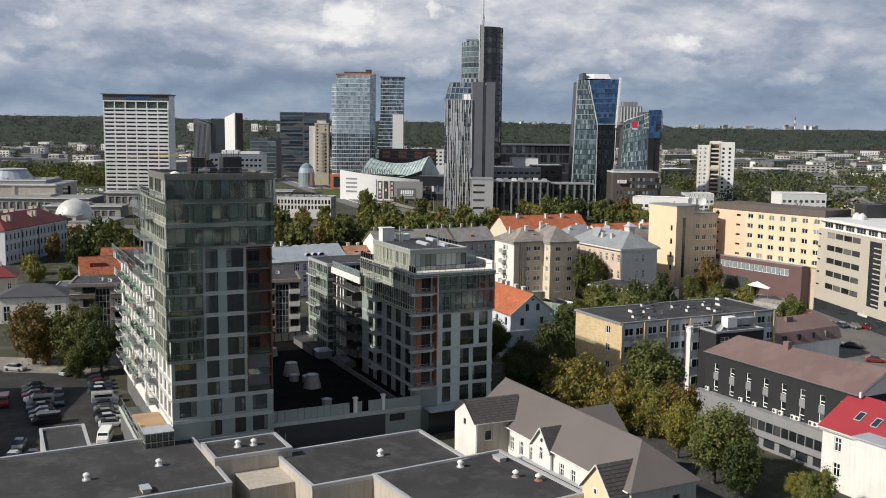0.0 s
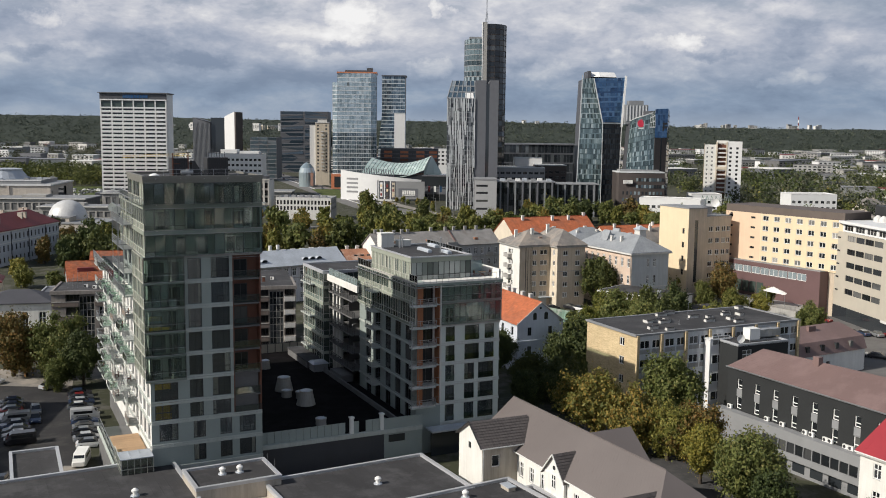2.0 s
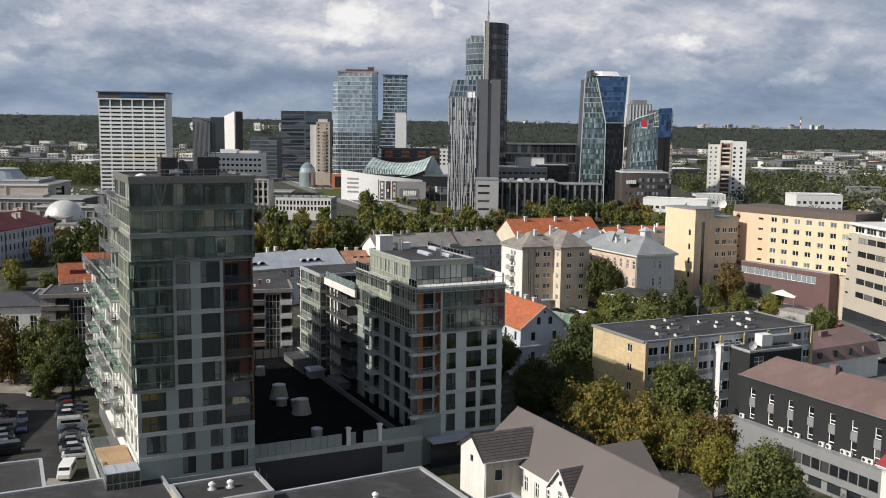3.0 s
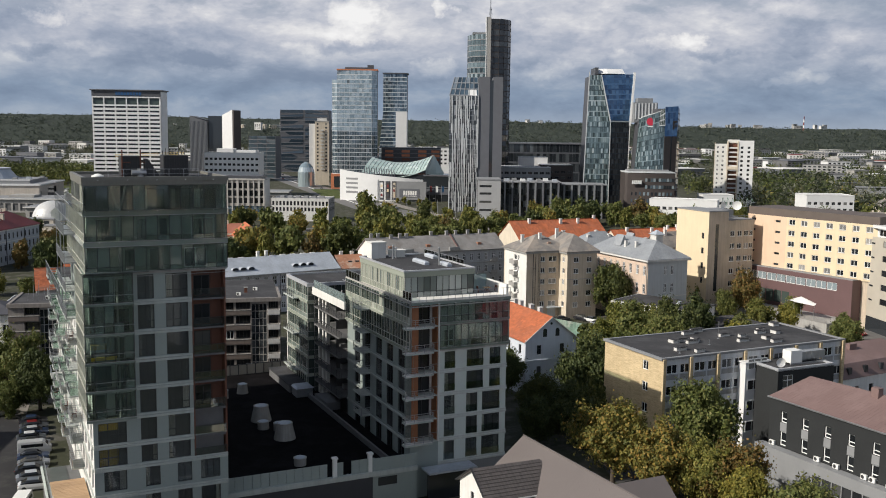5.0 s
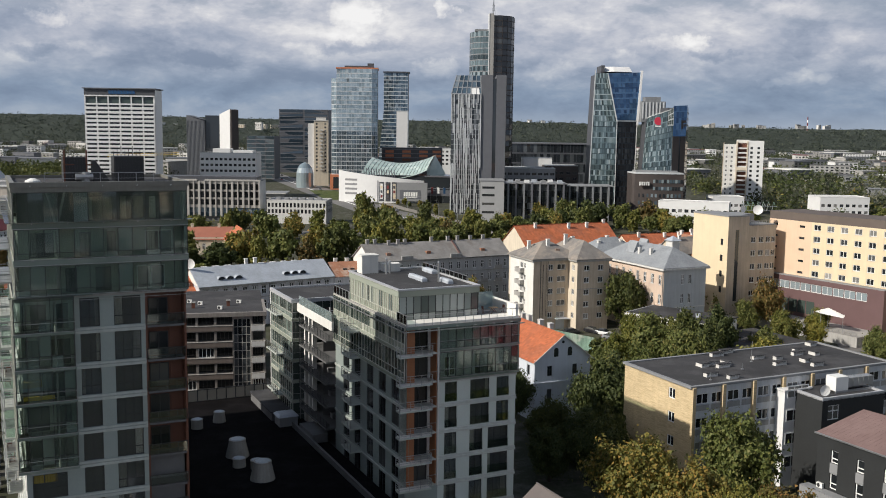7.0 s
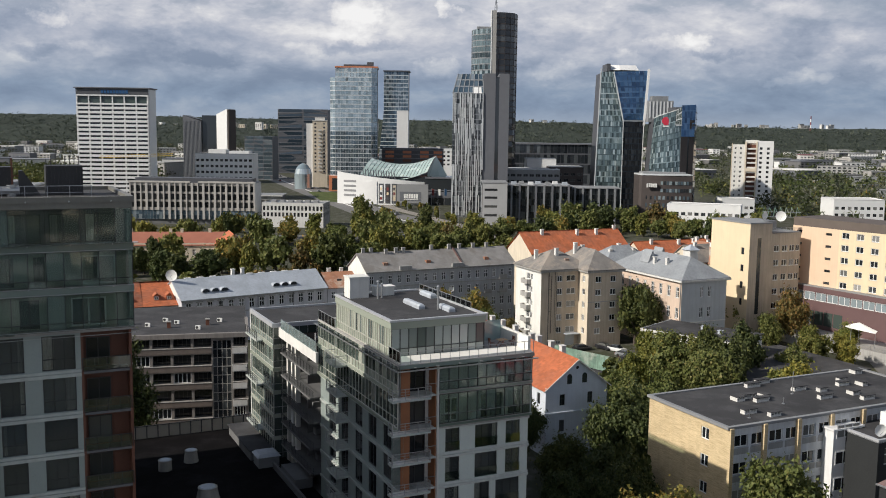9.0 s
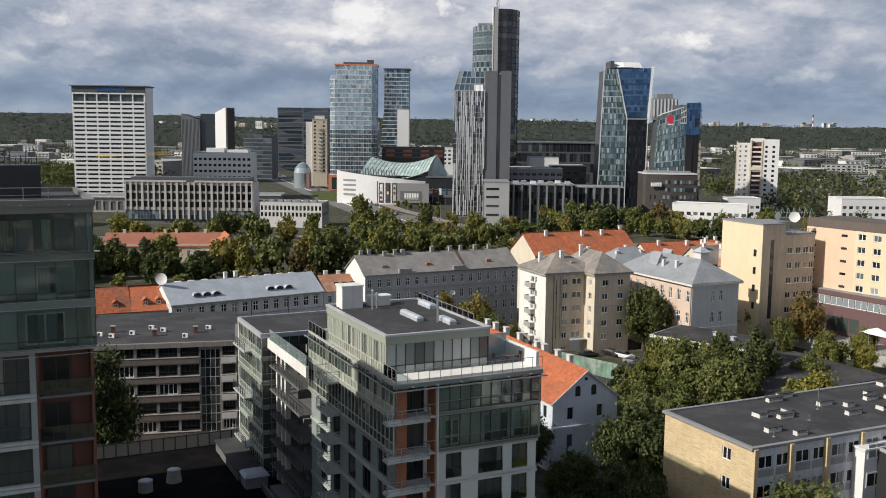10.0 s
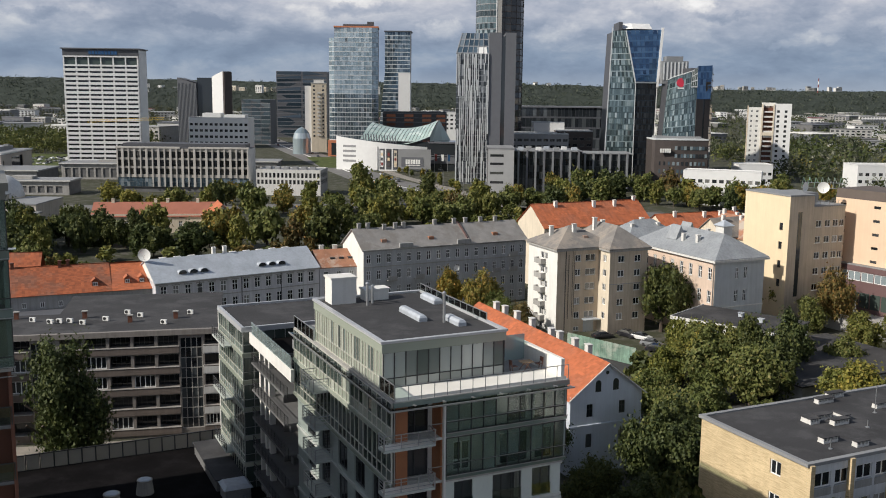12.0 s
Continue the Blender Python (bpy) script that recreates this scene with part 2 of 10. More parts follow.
tower_skin = skin_glass("green_skin_glass", (0.91, 0.97, 0.94), (0.19, 0.27, 0.235), 0.0, 0.5)
frit_dark = glazing("dark_enamelled_glass", [(0.0, (0.13, 0.17, 0.15)), (0.6, (0.19, 0.235, 0.21)), (1.0, (0.25, 0.29, 0.265))], 0.08, "object", 0.7)
room_pane = skin_glass("clear_room_glass", (0.95, 0.97, 0.965), (0.11, 0.135, 0.14), 0.02, 0.55)
frit = glazing("enamelled_glass_panel", [(0.0, (0.26, 0.29, 0.24)), (0.6, (0.34, 0.37, 0.31)), (1.0, (0.42, 0.44, 0.38))], 0.12, "object", 0.5)
white_render = surface("white_render", (0.74, 0.73, 0.69), vary=0.10, streak=0.18)
cool_render = surface("cool_white_render", (0.62, 0.66, 0.72), vary=0.10, streak=0.15)
grey_render = surface("grey_render", (0.36, 0.36, 0.35), vary=0.16, streak=0.35)
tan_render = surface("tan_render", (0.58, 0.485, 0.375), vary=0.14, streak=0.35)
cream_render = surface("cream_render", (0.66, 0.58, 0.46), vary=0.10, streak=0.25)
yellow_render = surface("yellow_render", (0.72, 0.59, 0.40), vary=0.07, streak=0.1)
orange_render = surface("apricot_render", (0.70, 0.52, 0.37), vary=0.06, streak=0.08)
purple_panel = surface("purple_brown_panel", (0.13, 0.075, 0.075), 0.6, vary=0.1)
beige_panel = surface("beige_panel", (0.47, 0.43, 0.36), 0.6, vary=0.08)
white_panel = surface("white_panel", (0.72, 0.72, 0.71), 0.5, vary=0.06)
pale_panel = surface("pale_green_white_panel", (0.30, 0.345, 0.325), 0.35, vary=0.10, size=0.15, bump=0.05)
# pale_panel made brighter: light on the block front is put into the colour
lit_panel = surface("lit_green_white_panel", (0.60, 0.65, 0.61), 0.35, vary=0.10, size=0.15, bump=0.05)
band_concrete = surface("band_concrete", (0.47, 0.50, 0.47), 0.7, vary=0.12, streak=0.25)
concrete = surface("concrete", (0.38, 0.37, 0.35), vary=0.18, streak=0.3)
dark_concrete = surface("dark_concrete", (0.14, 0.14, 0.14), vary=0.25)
brown_cladding = surface("brown_cladding", (0.15, 0.058, 0.034), 0.6, vary=0.18, size=0.6)
roof_felt = surface("roof_felt", (0.048, 0.047, 0.049), 0.85, vary=0.35, size=0.16, tint=(0.066, 0.065, 0.067), bump=0.25, spec=0.35)
# near-black deck: the courtyard's shade is put into this colour
shaded_deck = surface("shaded_deck", (0.008, 0.0075, 0.008), 0.98, vary=0.3, size=0.2, tint=(0.013, 0.012, 0.013), spec=0.04)
parapet_metal = surface("parapet_metal", (0.52, 0.53, 0.55), 0.45, 0.3, vary=0.12)
zinc = surface("zinc_sheet", (0.50, 0.54, 0.59), 0.5, 0.2, vary=0.18, streak=0.25, size=0.25)
slate = surface("weathered_roof_slate", (0.22, 0.205, 0.19), 0.9, vary=0.30, size=0.5, tint=(0.30, 0.26, 0.22))
old_slate = surface("grey_roof_slate", (0.26, 0.25, 0.24), 0.9, vary=0.28, size=0.4, tint=(0.18, 0.165, 0.15))
brown_metal = surface("brown_roof_metal", (0.175, 0.115, 0.105), 0.6, vary=0.12, size=0.1, tint=(0.20, 0.135, 0.125))
grey_metal_roof = surface("grey_brown_roof_metal", (0.145, 0.125, 0.118), 0.6, vary=0.10, size=0.15)
red_metal = surface("red_roof_metal", (0.33, 0.035, 0.045), 0.55, vary=0.12, size=0.2)
wine_metal = surface("wine_roof_metal", (0.20, 0.035, 0.035), 0.6, vary=0.2, size=0.2)
red_tile = surface("red_clay_tile", (0.44, 0.125, 0.05), 0.85, vary=0.3, size=0.6, fine=3.0, island=0.38, tint=(0.27, 0.11, 0.065))
orange_tile = surface("orange_clay_tile", (0.55, 0.16, 0.065), 0.8, vary=0.22, size=0.5, fine=3.0, island=0.28, tint=(0.42, 0.14, 0.07))
rust_roof = surface("rusty_roof_sheet", (0.36, 0.17, 0.10), 0.8, vary=0.3, size=0.5, tint=(0.42, 0.36, 0.30))
yellow_brick = surface("yellow_brick", (0.68, 0.54, 0.33), 0.85, vary=0.16, size=0.5, fine=9.0, streak=0.12, bump=0.4, course=0.75)
charcoal = surface("charcoal_render", (0.020, 0.022, 0.023), 0.85, vary=0.2)
bronze_panel = surface("bronze_parapet_panel", (0.20, 0.195, 0.17), 0.45, 0.1, vary=0.12, streak=0.2)
olive_panel = surface("olive_panel", (0.36, 0.39, 0.33), 0.5, vary=0.15, size=0.8)
curtain_cloth = surface("cream_curtain", (0.74, 0.71, 0.63), 0.9, vary=0.12, each=0.45)
yellow_cloth = surface("yellow_cloth", (0.70, 0.48, 0.06), 0.85, vary=0.15)
grey_panel = surface("grey_panel", (0.25, 0.255, 0.26), 0.6, vary=0.12)
white_frame = surface("white_window_frame", (0.75, 0.75, 0.74), 0.45, vary=0.05, bump=0.0)
dark_frame = surface("dark_window_frame", (0.035, 0.035, 0.037), 0.5, vary=0.1, bump=0.0)
steel = surface("galvanised_steel", (0.42, 0.43, 0.44), 0.4, 0.7, vary=0.15, bump=0.0)
dark_steel = surface("dark_steel", (0.05, 0.05, 0.052), 0.5, 0.3, vary=0.15, bump=0.0)
white_plastic = surface("white_plastic", (0.78, 0.78, 0.75), 0.45, vary=0.08, bump=0.0)
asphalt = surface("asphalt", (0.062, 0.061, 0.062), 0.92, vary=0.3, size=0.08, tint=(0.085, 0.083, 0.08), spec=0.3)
paving = surface("paving", (0.24, 0.22, 0.195), 0.9, vary=0.25, size=0.2, tint=(0.30, 0.27, 0.23))
grass = surface("grass", (0.075, 0.10, 0.030), 0.95, vary=0.4, size=0.15, fine=2.5, tint=(0.12, 0.13, 0.045), bump=0.6, spec=0.2)
wood_deck = surface("wood_deck", (0.50, 0.33, 0.19), 0.8, vary=0.2, each=0.2)


# ---- mesh helpers ----
class M:
    """A mesh under construction: vertices, faces and a material slot for each face."""

    def __init__(self, at=None):
        self.v, self.f, self.s, self.at = [], [], [], at or Matrix.Identity(4)

    def face(self, pts, slot=0):
        n = len(self.v)
        self.v += [tuple(self.at @ Vector(p)) for p in pts]
        self.f.append(tuple(range(n, n + len(pts))))
        self.s.append(slot)
        return self

    def box(self, x0, y0, z0, x1, y1, z1, slot=0):
        return self.prism([(x0, y0), (x1, y0), (x1, y1), (x0, y1)], z0, z1, slot)

    def prism(self, pts, z0, z1, slot=0, top=None):
        """pts counter-clockwise seen from above; top: a second outline at z1."""
        n, k, top = len(self.v), len(pts), top or pts
        self.v += [tuple(self.at @ Vector((x, y, z0))) for x, y in pts] + [tuple(self.at @ Vector((x, y, z1))) for x, y in top]
        self.f += [tuple(range(n + k - 1, n - 1, -1)), tuple(range(n + k, n + 2 * k))]
        self.f += [(n + i, n + (i + 1) % k, n + k + (i + 1) % k, n + k + i) for i in range(k)]
        self.s += [slot] * (k + 2)
        return self

    def cyl(self, x, y, z0, z1, r0, r1=None, n=10, slot=0):
        r1 = r0 if r1 is None else r1
        ring = [(math.cos(2 * math.pi * i / n), math.sin(2 * math.pi * i / n)) for i in range(n)]
        return self.prism([(x + r0 * c, y + r0 * s) for c, s in ring], z0, z1, slot, [(x + r1 * c, y + r1 * s) for c, s in ring])

    def bar(self, a, b, w=0.05, slot=0):
        """A square bar from a to b."""
        a, b = Vector(a), Vector(b)
        d = (b - a).normalized()
        side = d.cross((0, 0, 1)) if abs(d.z) < 0.9 else d.cross((1, 0, 0))
        side = side.normalized() * w / 2
        up = side.cross(d).normalized() * w / 2
        n = len(self.v)
        self.v += [tuple(self.at @ (p + i * side + j * up)) for p in (a, b) for i, j in ((-1, -1), (1, -1), (1, 1), (-1, 1))]
        self.f += [(n, n + 1, n + 2, n + 3), (n + 7, n + 6, n + 5, n + 4)]
        self.f += [(n + i, n + 4 + i, n + 4 + (i + 1) % 4, n + (i + 1) % 4) for i in range(4)]
        self.s += [slot] * 6
        return self

    def lattice(self, uprights, rails, y0, y1, x_range, z_range):
        """One joined frame in the x-z plane: uprights (x0, x1) and rails (z0, z1) that meet in shared corners."""
        xs = sorted({round(v, 4) for p in (*uprights, x_range) for v in p})
        zs = sorted({round(v, 4) for p in (*rails, z_range) for v in p})
        inside = lambda v, spans: any(a - 1e-4 < v < b + 1e-4 for a, b in spans)
        full = {(i, j) for i in range(len(xs) - 1) for j in range(len(zs) - 1) if inside((xs[i] + xs[i + 1]) / 2, uprights) or inside((zs[j] + zs[j + 1]) / 2, rails)}
        index = {}

        def corner(i, j, k):
            if (i, j, k) not in index:
                index[i, j, k] = len(self.v)
                self.v.append(tuple(self.at @ Vector((xs[i], (y0, y1)[k], zs[j]))))
            return index[i, j, k]

        def add(*q):
            self.f.append(tuple(corner(*c) for c in q))
            self.s.append(0)

        for i, j in full:
            add((i, j, 0), (i + 1, j, 0), (i + 1, j + 1, 0), (i, j + 1, 0))
            add((i + 1, j, 1), (i, j, 1), (i, j + 1, 1), (i + 1, j + 1, 1))
            if (i - 1, j) not in full:
                add((i, j, 1), (i, j, 0), (i, j + 1, 0), (i, j + 1, 1))
            if (i + 1, j) not in full:
                add((i + 1, j, 0), (i + 1, j, 1), (i + 1, j + 1, 1), (i + 1, j + 1, 0))
            if (i, j - 1) not in full:
                add((i, j, 1), (i + 1, j, 1), (i + 1, j, 0), (i, j, 0))
            if (i, j + 1) not in full:
                add((i, j + 1, 0), (i + 1, j + 1, 0), (i + 1, j + 1, 1), (i, j + 1, 1))
        return self

    def mesh(self, name, mats):
        me = bpy.data.meshes.new(name)
        me.from_pydata(self.v, [], self.f)
        for m in mats if isinstance(mats, (list, tuple)) else [mats]:
            me.materials.append(m)
        me.polygons.foreach_set("material_index", self.s)
        me.update()
        return me


def part(name, geo, mats, parent, label="", at=None):
    """One mesh object under a thing or under a part."""
    ob = new(name, geo if isinstance(geo, bpy.types.Mesh) else geo.mesh(name, mats))
    ob.parent = parent
    if at is not None:
        ob.matrix_local = at
    return tagged(ob, label)


def thing(name, at, label, category, group="", kind=""):
    ob = new(name)
    ob.empty_display_size = 0.5
    ob.matrix_basis = at
    return tagged(ob, label, category, group, kind)


def solid(name, geo, mats, label, category="", group="", kind="", at=None):
    """A thing that is one mesh."""
    ob = new(name, geo.mesh(name, mats))
    if at is not None:
        ob.matrix_basis = at
    return tagged(ob, label, category, group, kind)


def side(w, d, which):
    """The frame of one side of a w x d house whose front runs along +x at y = 0: x along the side, y inwards."""
    return {"front": pose(0, 0, 0), "right": pose(w, 0, 0, rz=90), "back": pose(w, d, 0, rz=180), "left": pose(0, d, 0, rz=-90)}[which]


def wall(parent, at, length, z0, z1, holes, mats, thick=0.3, name="wall", label=""):
    """A wall with openings (x0, x1, z0, z1), each with reveals through its thickness."""
    g = M(at)
    xs = sorted({0.0, length, *(v for h in holes for v in h[:2])})
    zs = sorted({z0, z1, *(v for h in holes for v in h[2:4])})
    for i, xa in enumerate(xs[:-1]):
        xb = xs[i + 1]
        start = None
        for j, za in enumerate(zs[:-1]):
            zb, xm, zm = zs[j + 1], (xa + xb) / 2, (za + zs[j + 1]) / 2
            hole = any(h[0] < xm < h[1] and h[2] < zm < h[3] for h in holes)
            if not hole:
                start = za if start is None else start
            if start is not None and (hole or j == len(zs) - 2):
                end = za if hole else zb
                g.face([(xa, 0, start), (xb, 0, start), (xb, 0, end), (xa, 0, end)])
                g.face([(xb, thick, start), (xa, thick, start), (xa, thick, end), (xb, thick, end)])
                start = None
    for xa, xb, za, zb in (h[:4] for h in holes):
        g.face([(xa, 0, za), (xa, 0, zb), (xa, thick, zb), (xa, thick, za)])
        g.face([(xb, 0, zb), (xb, 0, za), (xb, thick, za), (xb, thick, zb)])
        g.face([(xa, 0, zb), (xb, 0, zb), (xb, thick, zb), (xa, thick, zb)])
        g.face([(xb, 0, za), (xa, 0, za), (xa, thick, za), (xb, thick, za)])
    return part(name, g, mats, parent, label)


WINDOW_MESHES = {}


def window(parent, at, x0, x1, z0, z1, bars=1, transom=0.0, frame_mat=None, glass=None, deep=0.16, sill=None, rim=0.07):
    """A window in an opening: frame with its bars, a pane, and a sill where one shows."""
    w, h = round(x1 - x0, 2), round(z1 - z0, 2)
    frame_mat, glass = frame_mat or white_frame, glass or window_glass
    if frame_mat is white_frame and rim < 0.1:
        rim = 0.12
    key = (w, h, bars, transom, frame_mat.name, glass.name, rim)
    if key not in WINDOW_MESHES:
        g = M()
        ups = [(0, rim), (w - rim, w)] + [(w * k / (bars + 1) - rim / 2, w * k / (bars + 1) + rim / 2) for k in range(1, bars + 1)]
        rails = [(0, rim), (h - rim, h)] + ([(h * transom - rim / 2, h * transom + rim / 2)] if transom else [])
        g.lattice(ups, rails, -0.04, 0.04, (0, w), (0, h))
        WINDOW_MESHES[key] = (g.mesh("window", frame_mat), M().box(0, 0.0, 0, w, 0.015, h).mesh("pane", glass))
    fm, pm = WINDOW_MESHES[key]
    ob = part("window", fm, None, parent, "", at @ Matrix.Translation((x0, deep, z0)))
    part("pane", pm, None, ob)
    if sill:
        k2 = ("sill", w, sill.name)
        if k2 not in WINDOW_MESHES:
            WINDOW_MESHES[k2] = M().box(-0.08, -0.10, -0.06, w + 0.08, 0.12, 0.0).mesh("sill", sill)
        part("sill", WINDOW_MESHES[k2], None, ob, "", Matrix.Translation((0, -deep, 0)))
    return ob


def facade(parent, at, length, z0, z1, cols, rows, mats, bars=1, transom=0.0, frame_mat=None, glass=None, thick=0.3, sill=None, skip=(), deep=0.16, name="wall", label=""):
    """A wall with a window wherever a column (x0, x1) crosses a row (za, zb)."""
    holes = [(a, b, c, d) for i, (a, b) in enumerate(cols) for j, (c, d) in enumerate(rows) if (i, j) not in skip]
    wall(parent, at, length, z0, z1, holes, mats, thick, name, label)
    for h in holes:
        window(parent, at, *h, bars, transom, frame_mat, glass, deep, sill)


def even(length, n, w, first=None, last=None):
    """n columns of width w spread over a length."""
    first = length / n / 2 if first is None else first
    last = length - first if last is None else last
    step = (last - first) / max(1, n - 1)
    return [(first + k * step - w / 2, first + k * step + w / 2) for k in range(n)]


def storeys(z0, n, step, sill_h, h):
    return [(z0 + k * step + sill_h, z0 + k * step + sill_h + h) for k in range(n)]


def flat_roof(parent, w, d, z, mats=None, rim_mat=None, rim=0.35, rim_w=0.3, over=0.0):
    mats, rim_mat = mats or roof_felt, rim_mat or parapet_metal
    part("roof", M().box(rim_w, rim_w, z - 0.25, w - rim_w, d - rim_w, z + 0.03), mats, parent)
    g, o = M(), over
    g.box(-o, -o, z - 0.12, w + o, rim_w, z + rim).box(-o, d - rim_w, z - 0.12, w + o, d + o, z + rim)
    g.box(-o, rim_w, z - 0.12, rim_w, d - rim_w, z + rim).box(w - rim_w, rim_w, z - 0.12, w + o, d - rim_w, z + rim)
    part("parapet", g, rim_mat, parent)


def gable_roof(parent, x0, y0, x1, y1, z0, z1, mats, axis="x", over=0.4, thick=0.18, name="roof"):
    """Two sloping slabs over a rectangle, ridge along the axis."""
    for s in (0, 1):
        g = M()
        if axis == "x":
            ym, ye = (y0 + y1) / 2, (y0 - over, y1 + over)[s]
            dz = (z1 - z0) / abs(ym - (y0, y1)[s]) * over
            a, b = [(x0 - over, ye, z0 - dz), (x1 + over, ye, z0 - dz)], [(x1 + over, ym, z1), (x0 - over, ym, z1)]
        else:
            xm, xe = (x0 + x1) / 2, (x0 - over, x1 + over)[s]
            dz = (z1 - z0) / abs(xm - (x0, x1)[s]) * over
            a, b = [(xe, y1 + over, z0 - dz), (xe, y0 - over, z0 - dz)], [(xm, y0 - over, z1), (xm, y1 + over, z1)]
        q = a + b
        if s:
            q = [q[1], q[0], q[3], q[2]]
        low = [(x, y, z - thick) for x, y, z in q]
        g.face(q).face(low[::-1])
        for i in range(4):
            j = (i + 1) % 4
            g.face([q[j], q[i], low[i], low[j]])
        part(name, g, mats, parent)


def hip_roof(parent, x0, y0, x1, y1, z0, z1, mats, over=0.5, inset=None, name="roof"):
    """A hipped roof whose ridge runs along the longer side."""
    a, b, c, d = x0 - over, y0 - over, x1 + over, y1 + over
    long_x = (c - a) >= (d - b)
    half = (d - b) / 2 if long_x else (c - a) / 2
    inset = half if inset is None else inset
    if long_x:
        r0, r1 = (a + inset, (b + d) / 2, z1), (c - inset, (b + d) / 2, z1)
        quads = [[(a, b, z0), (c, b, z0), r1, r0], [(c, d, z0), (a, d, z0), r0, r1], [(c, b, z0), (c, d, z0), r1], [(a, d, z0), (a, b, z0), r0]]
    else:
        r0, r1 = ((a + c) / 2, b + inset, z1), ((a + c) / 2, d - inset, z1)
        quads = [[(c, b, z0), (c, d, z0), r1, r0], [(a, d, z0), (a, b, z0), r0, r1], [(a, b, z0), (c, b, z0), r0], [(c, d, z0), (a, d, z0), r1]]
    g = M()
    for q in quads:
        g.face(q)
    g.face([(a, d, z0), (c, d, z0), (c, b, z0), (a, b, z0)])
    g.box(a, b, z0 - 0.22, c, d, z0 - 0.004)
    part(name, g, mats, parent)


def chimneys(parent, spots, mats, w=0.6, d=0.6, h=1.3):
    for x, y, z in spots:
        part("chimney", M().box(x - w / 2, y - d / 2, z - 0.8, x + w / 2, y + d / 2, z + h).box(x - w / 2 - 0.08, y - d / 2 - 0.08, z + h, x + w / 2 + 0.08, y + d / 2 + 0.08, z + h + 0.12), mats, parent)


# ---- ground, roads, distant hills ----
earth = surface("town_ground", (0.060, 0.064, 0.038), 0.95, vary=0.4, size=0.03, tint=(0.10, 0.095, 0.08), bump=0.3, spec=0.2)
solid("ground", M().face([(-6000, -700, 0), (6000, -700, 0), (6000, 4950, 0), (-6000, 4950, 0)]), earth, "grassy and paved town ground", "ground", kind="structure")


worn_road = surface("worn_road", (0.17, 0.165, 0.16), 0.9, vary=0.2, size=0.05, tint=(0.13, 0.125, 0.12))


def sheet(name, pts, mats, label, z=0.006, kind="structure"):
    return solid(name, M().prism(pts, 0.001, z), mats, label, "road" if "road" in name else "ground", kind=kind)


def strip(name, line, width, mats, label, z=0.03):
    """A road along a line of points."""
    left, right = [], []
    for k, p in enumerate(line):
        a, b = Vector(line[max(0, k - 1)]), Vector(line[min(len(line) - 1, k + 1)])
        n = Vector((-(b - a).y, (b - a).x)).normalized() * width / 2
        left.append(Vector(p) + n), right.append(Vector(p) - n)
    g = M()
    for k in range(len(line) - 1):
        g.prism([tuple(right[k]), tuple(right[k + 1]), tuple(left[k + 1]), tuple(left[k])], 0.0, z)
    return solid(name, g, mats, label, "road", kind="structure")


sheet("road_car_park", [(-110, 95), (-46, 122), (-58, 163), (-72, 190), (-120, 185)], surface("dark_asphalt", (0.035, 0.034, 0.035), 0.9, vary=0.3, size=0.1, tint=(0.05, 0.048, 0.045), spec=0.3), "dark asphalt of the car park", 0.03)
sheet("pavement", [(-52, 133), (-49, 133), (-52, 146), (-55, 146)], paving, "pale concrete paving beside the tower", 0.05)
sheet("pavement", [(-130, 192), (-70, 188), (-74, 200), (-130, 205)], paving, "pale street paving in the sun", 0.05)
sheet("road_yard", [(70, 175), (130, 215), (135, 300), (95, 290), (84, 240)], surface("worn_asphalt", (0.15, 0.145, 0.14), 0.9, vary=0.25, size=0.1, tint=(0.11, 0.105, 0.10)), "asphalt of the yard and car park", 0.03)
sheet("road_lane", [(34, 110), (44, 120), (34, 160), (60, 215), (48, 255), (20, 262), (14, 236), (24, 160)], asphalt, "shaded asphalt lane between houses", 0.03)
sheet("pavement", [(-74, 194), (-46, 196), (-26, 206), (-30, 217), (-78, 206)], paving, "pale sunlit yard behind a fence", 0.05)
strip("road_avenue", [(30, 470), (-5, 540), (-45, 620), (-95, 770), (-150, 940), (-235, 1190), (-300, 1400)], 26, worn_road, "wide city avenue with several lanes")
strip("pavement", [(20, 495), (2, 560), (-30, 640), (-78, 790), (-130, 950)], 7, paving, "pale walkway along the avenue", 0.05)
strip("road_cross", [(-260, 470), (-120, 480), (-20, 500), (60, 480), (200, 455)], 16, worn_road, "cross street before the river bank")
strip("lane_marking", [(-7, 540), (-47, 620), (-97, 770), (-152, 940), (-237, 1190)], 1.2, white_plastic, "white centre line of an avenue", 0.036)
sheet("lawn", [(-420, 690), (-245, 690), (-250, 800), (-440, 800)], grass, "sunlit meadow by the river", 0.05)
sheet("lawn", [(-60, 700), (-85, 700), (-110, 800), (-90, 800)], grass, "mown lawn beside the avenue", 0.05)

# canopy lightened and blued: distant haze is painted into its colour
forest_floor = surface("hazed_forest_canopy", (0.046, 0.056, 0.047), 0.95, vary=0.5, size=0.03, fine=0.25, tint=(0.060, 0.070, 0.055), bump=1.0, spec=0.1)


SLOPES = []


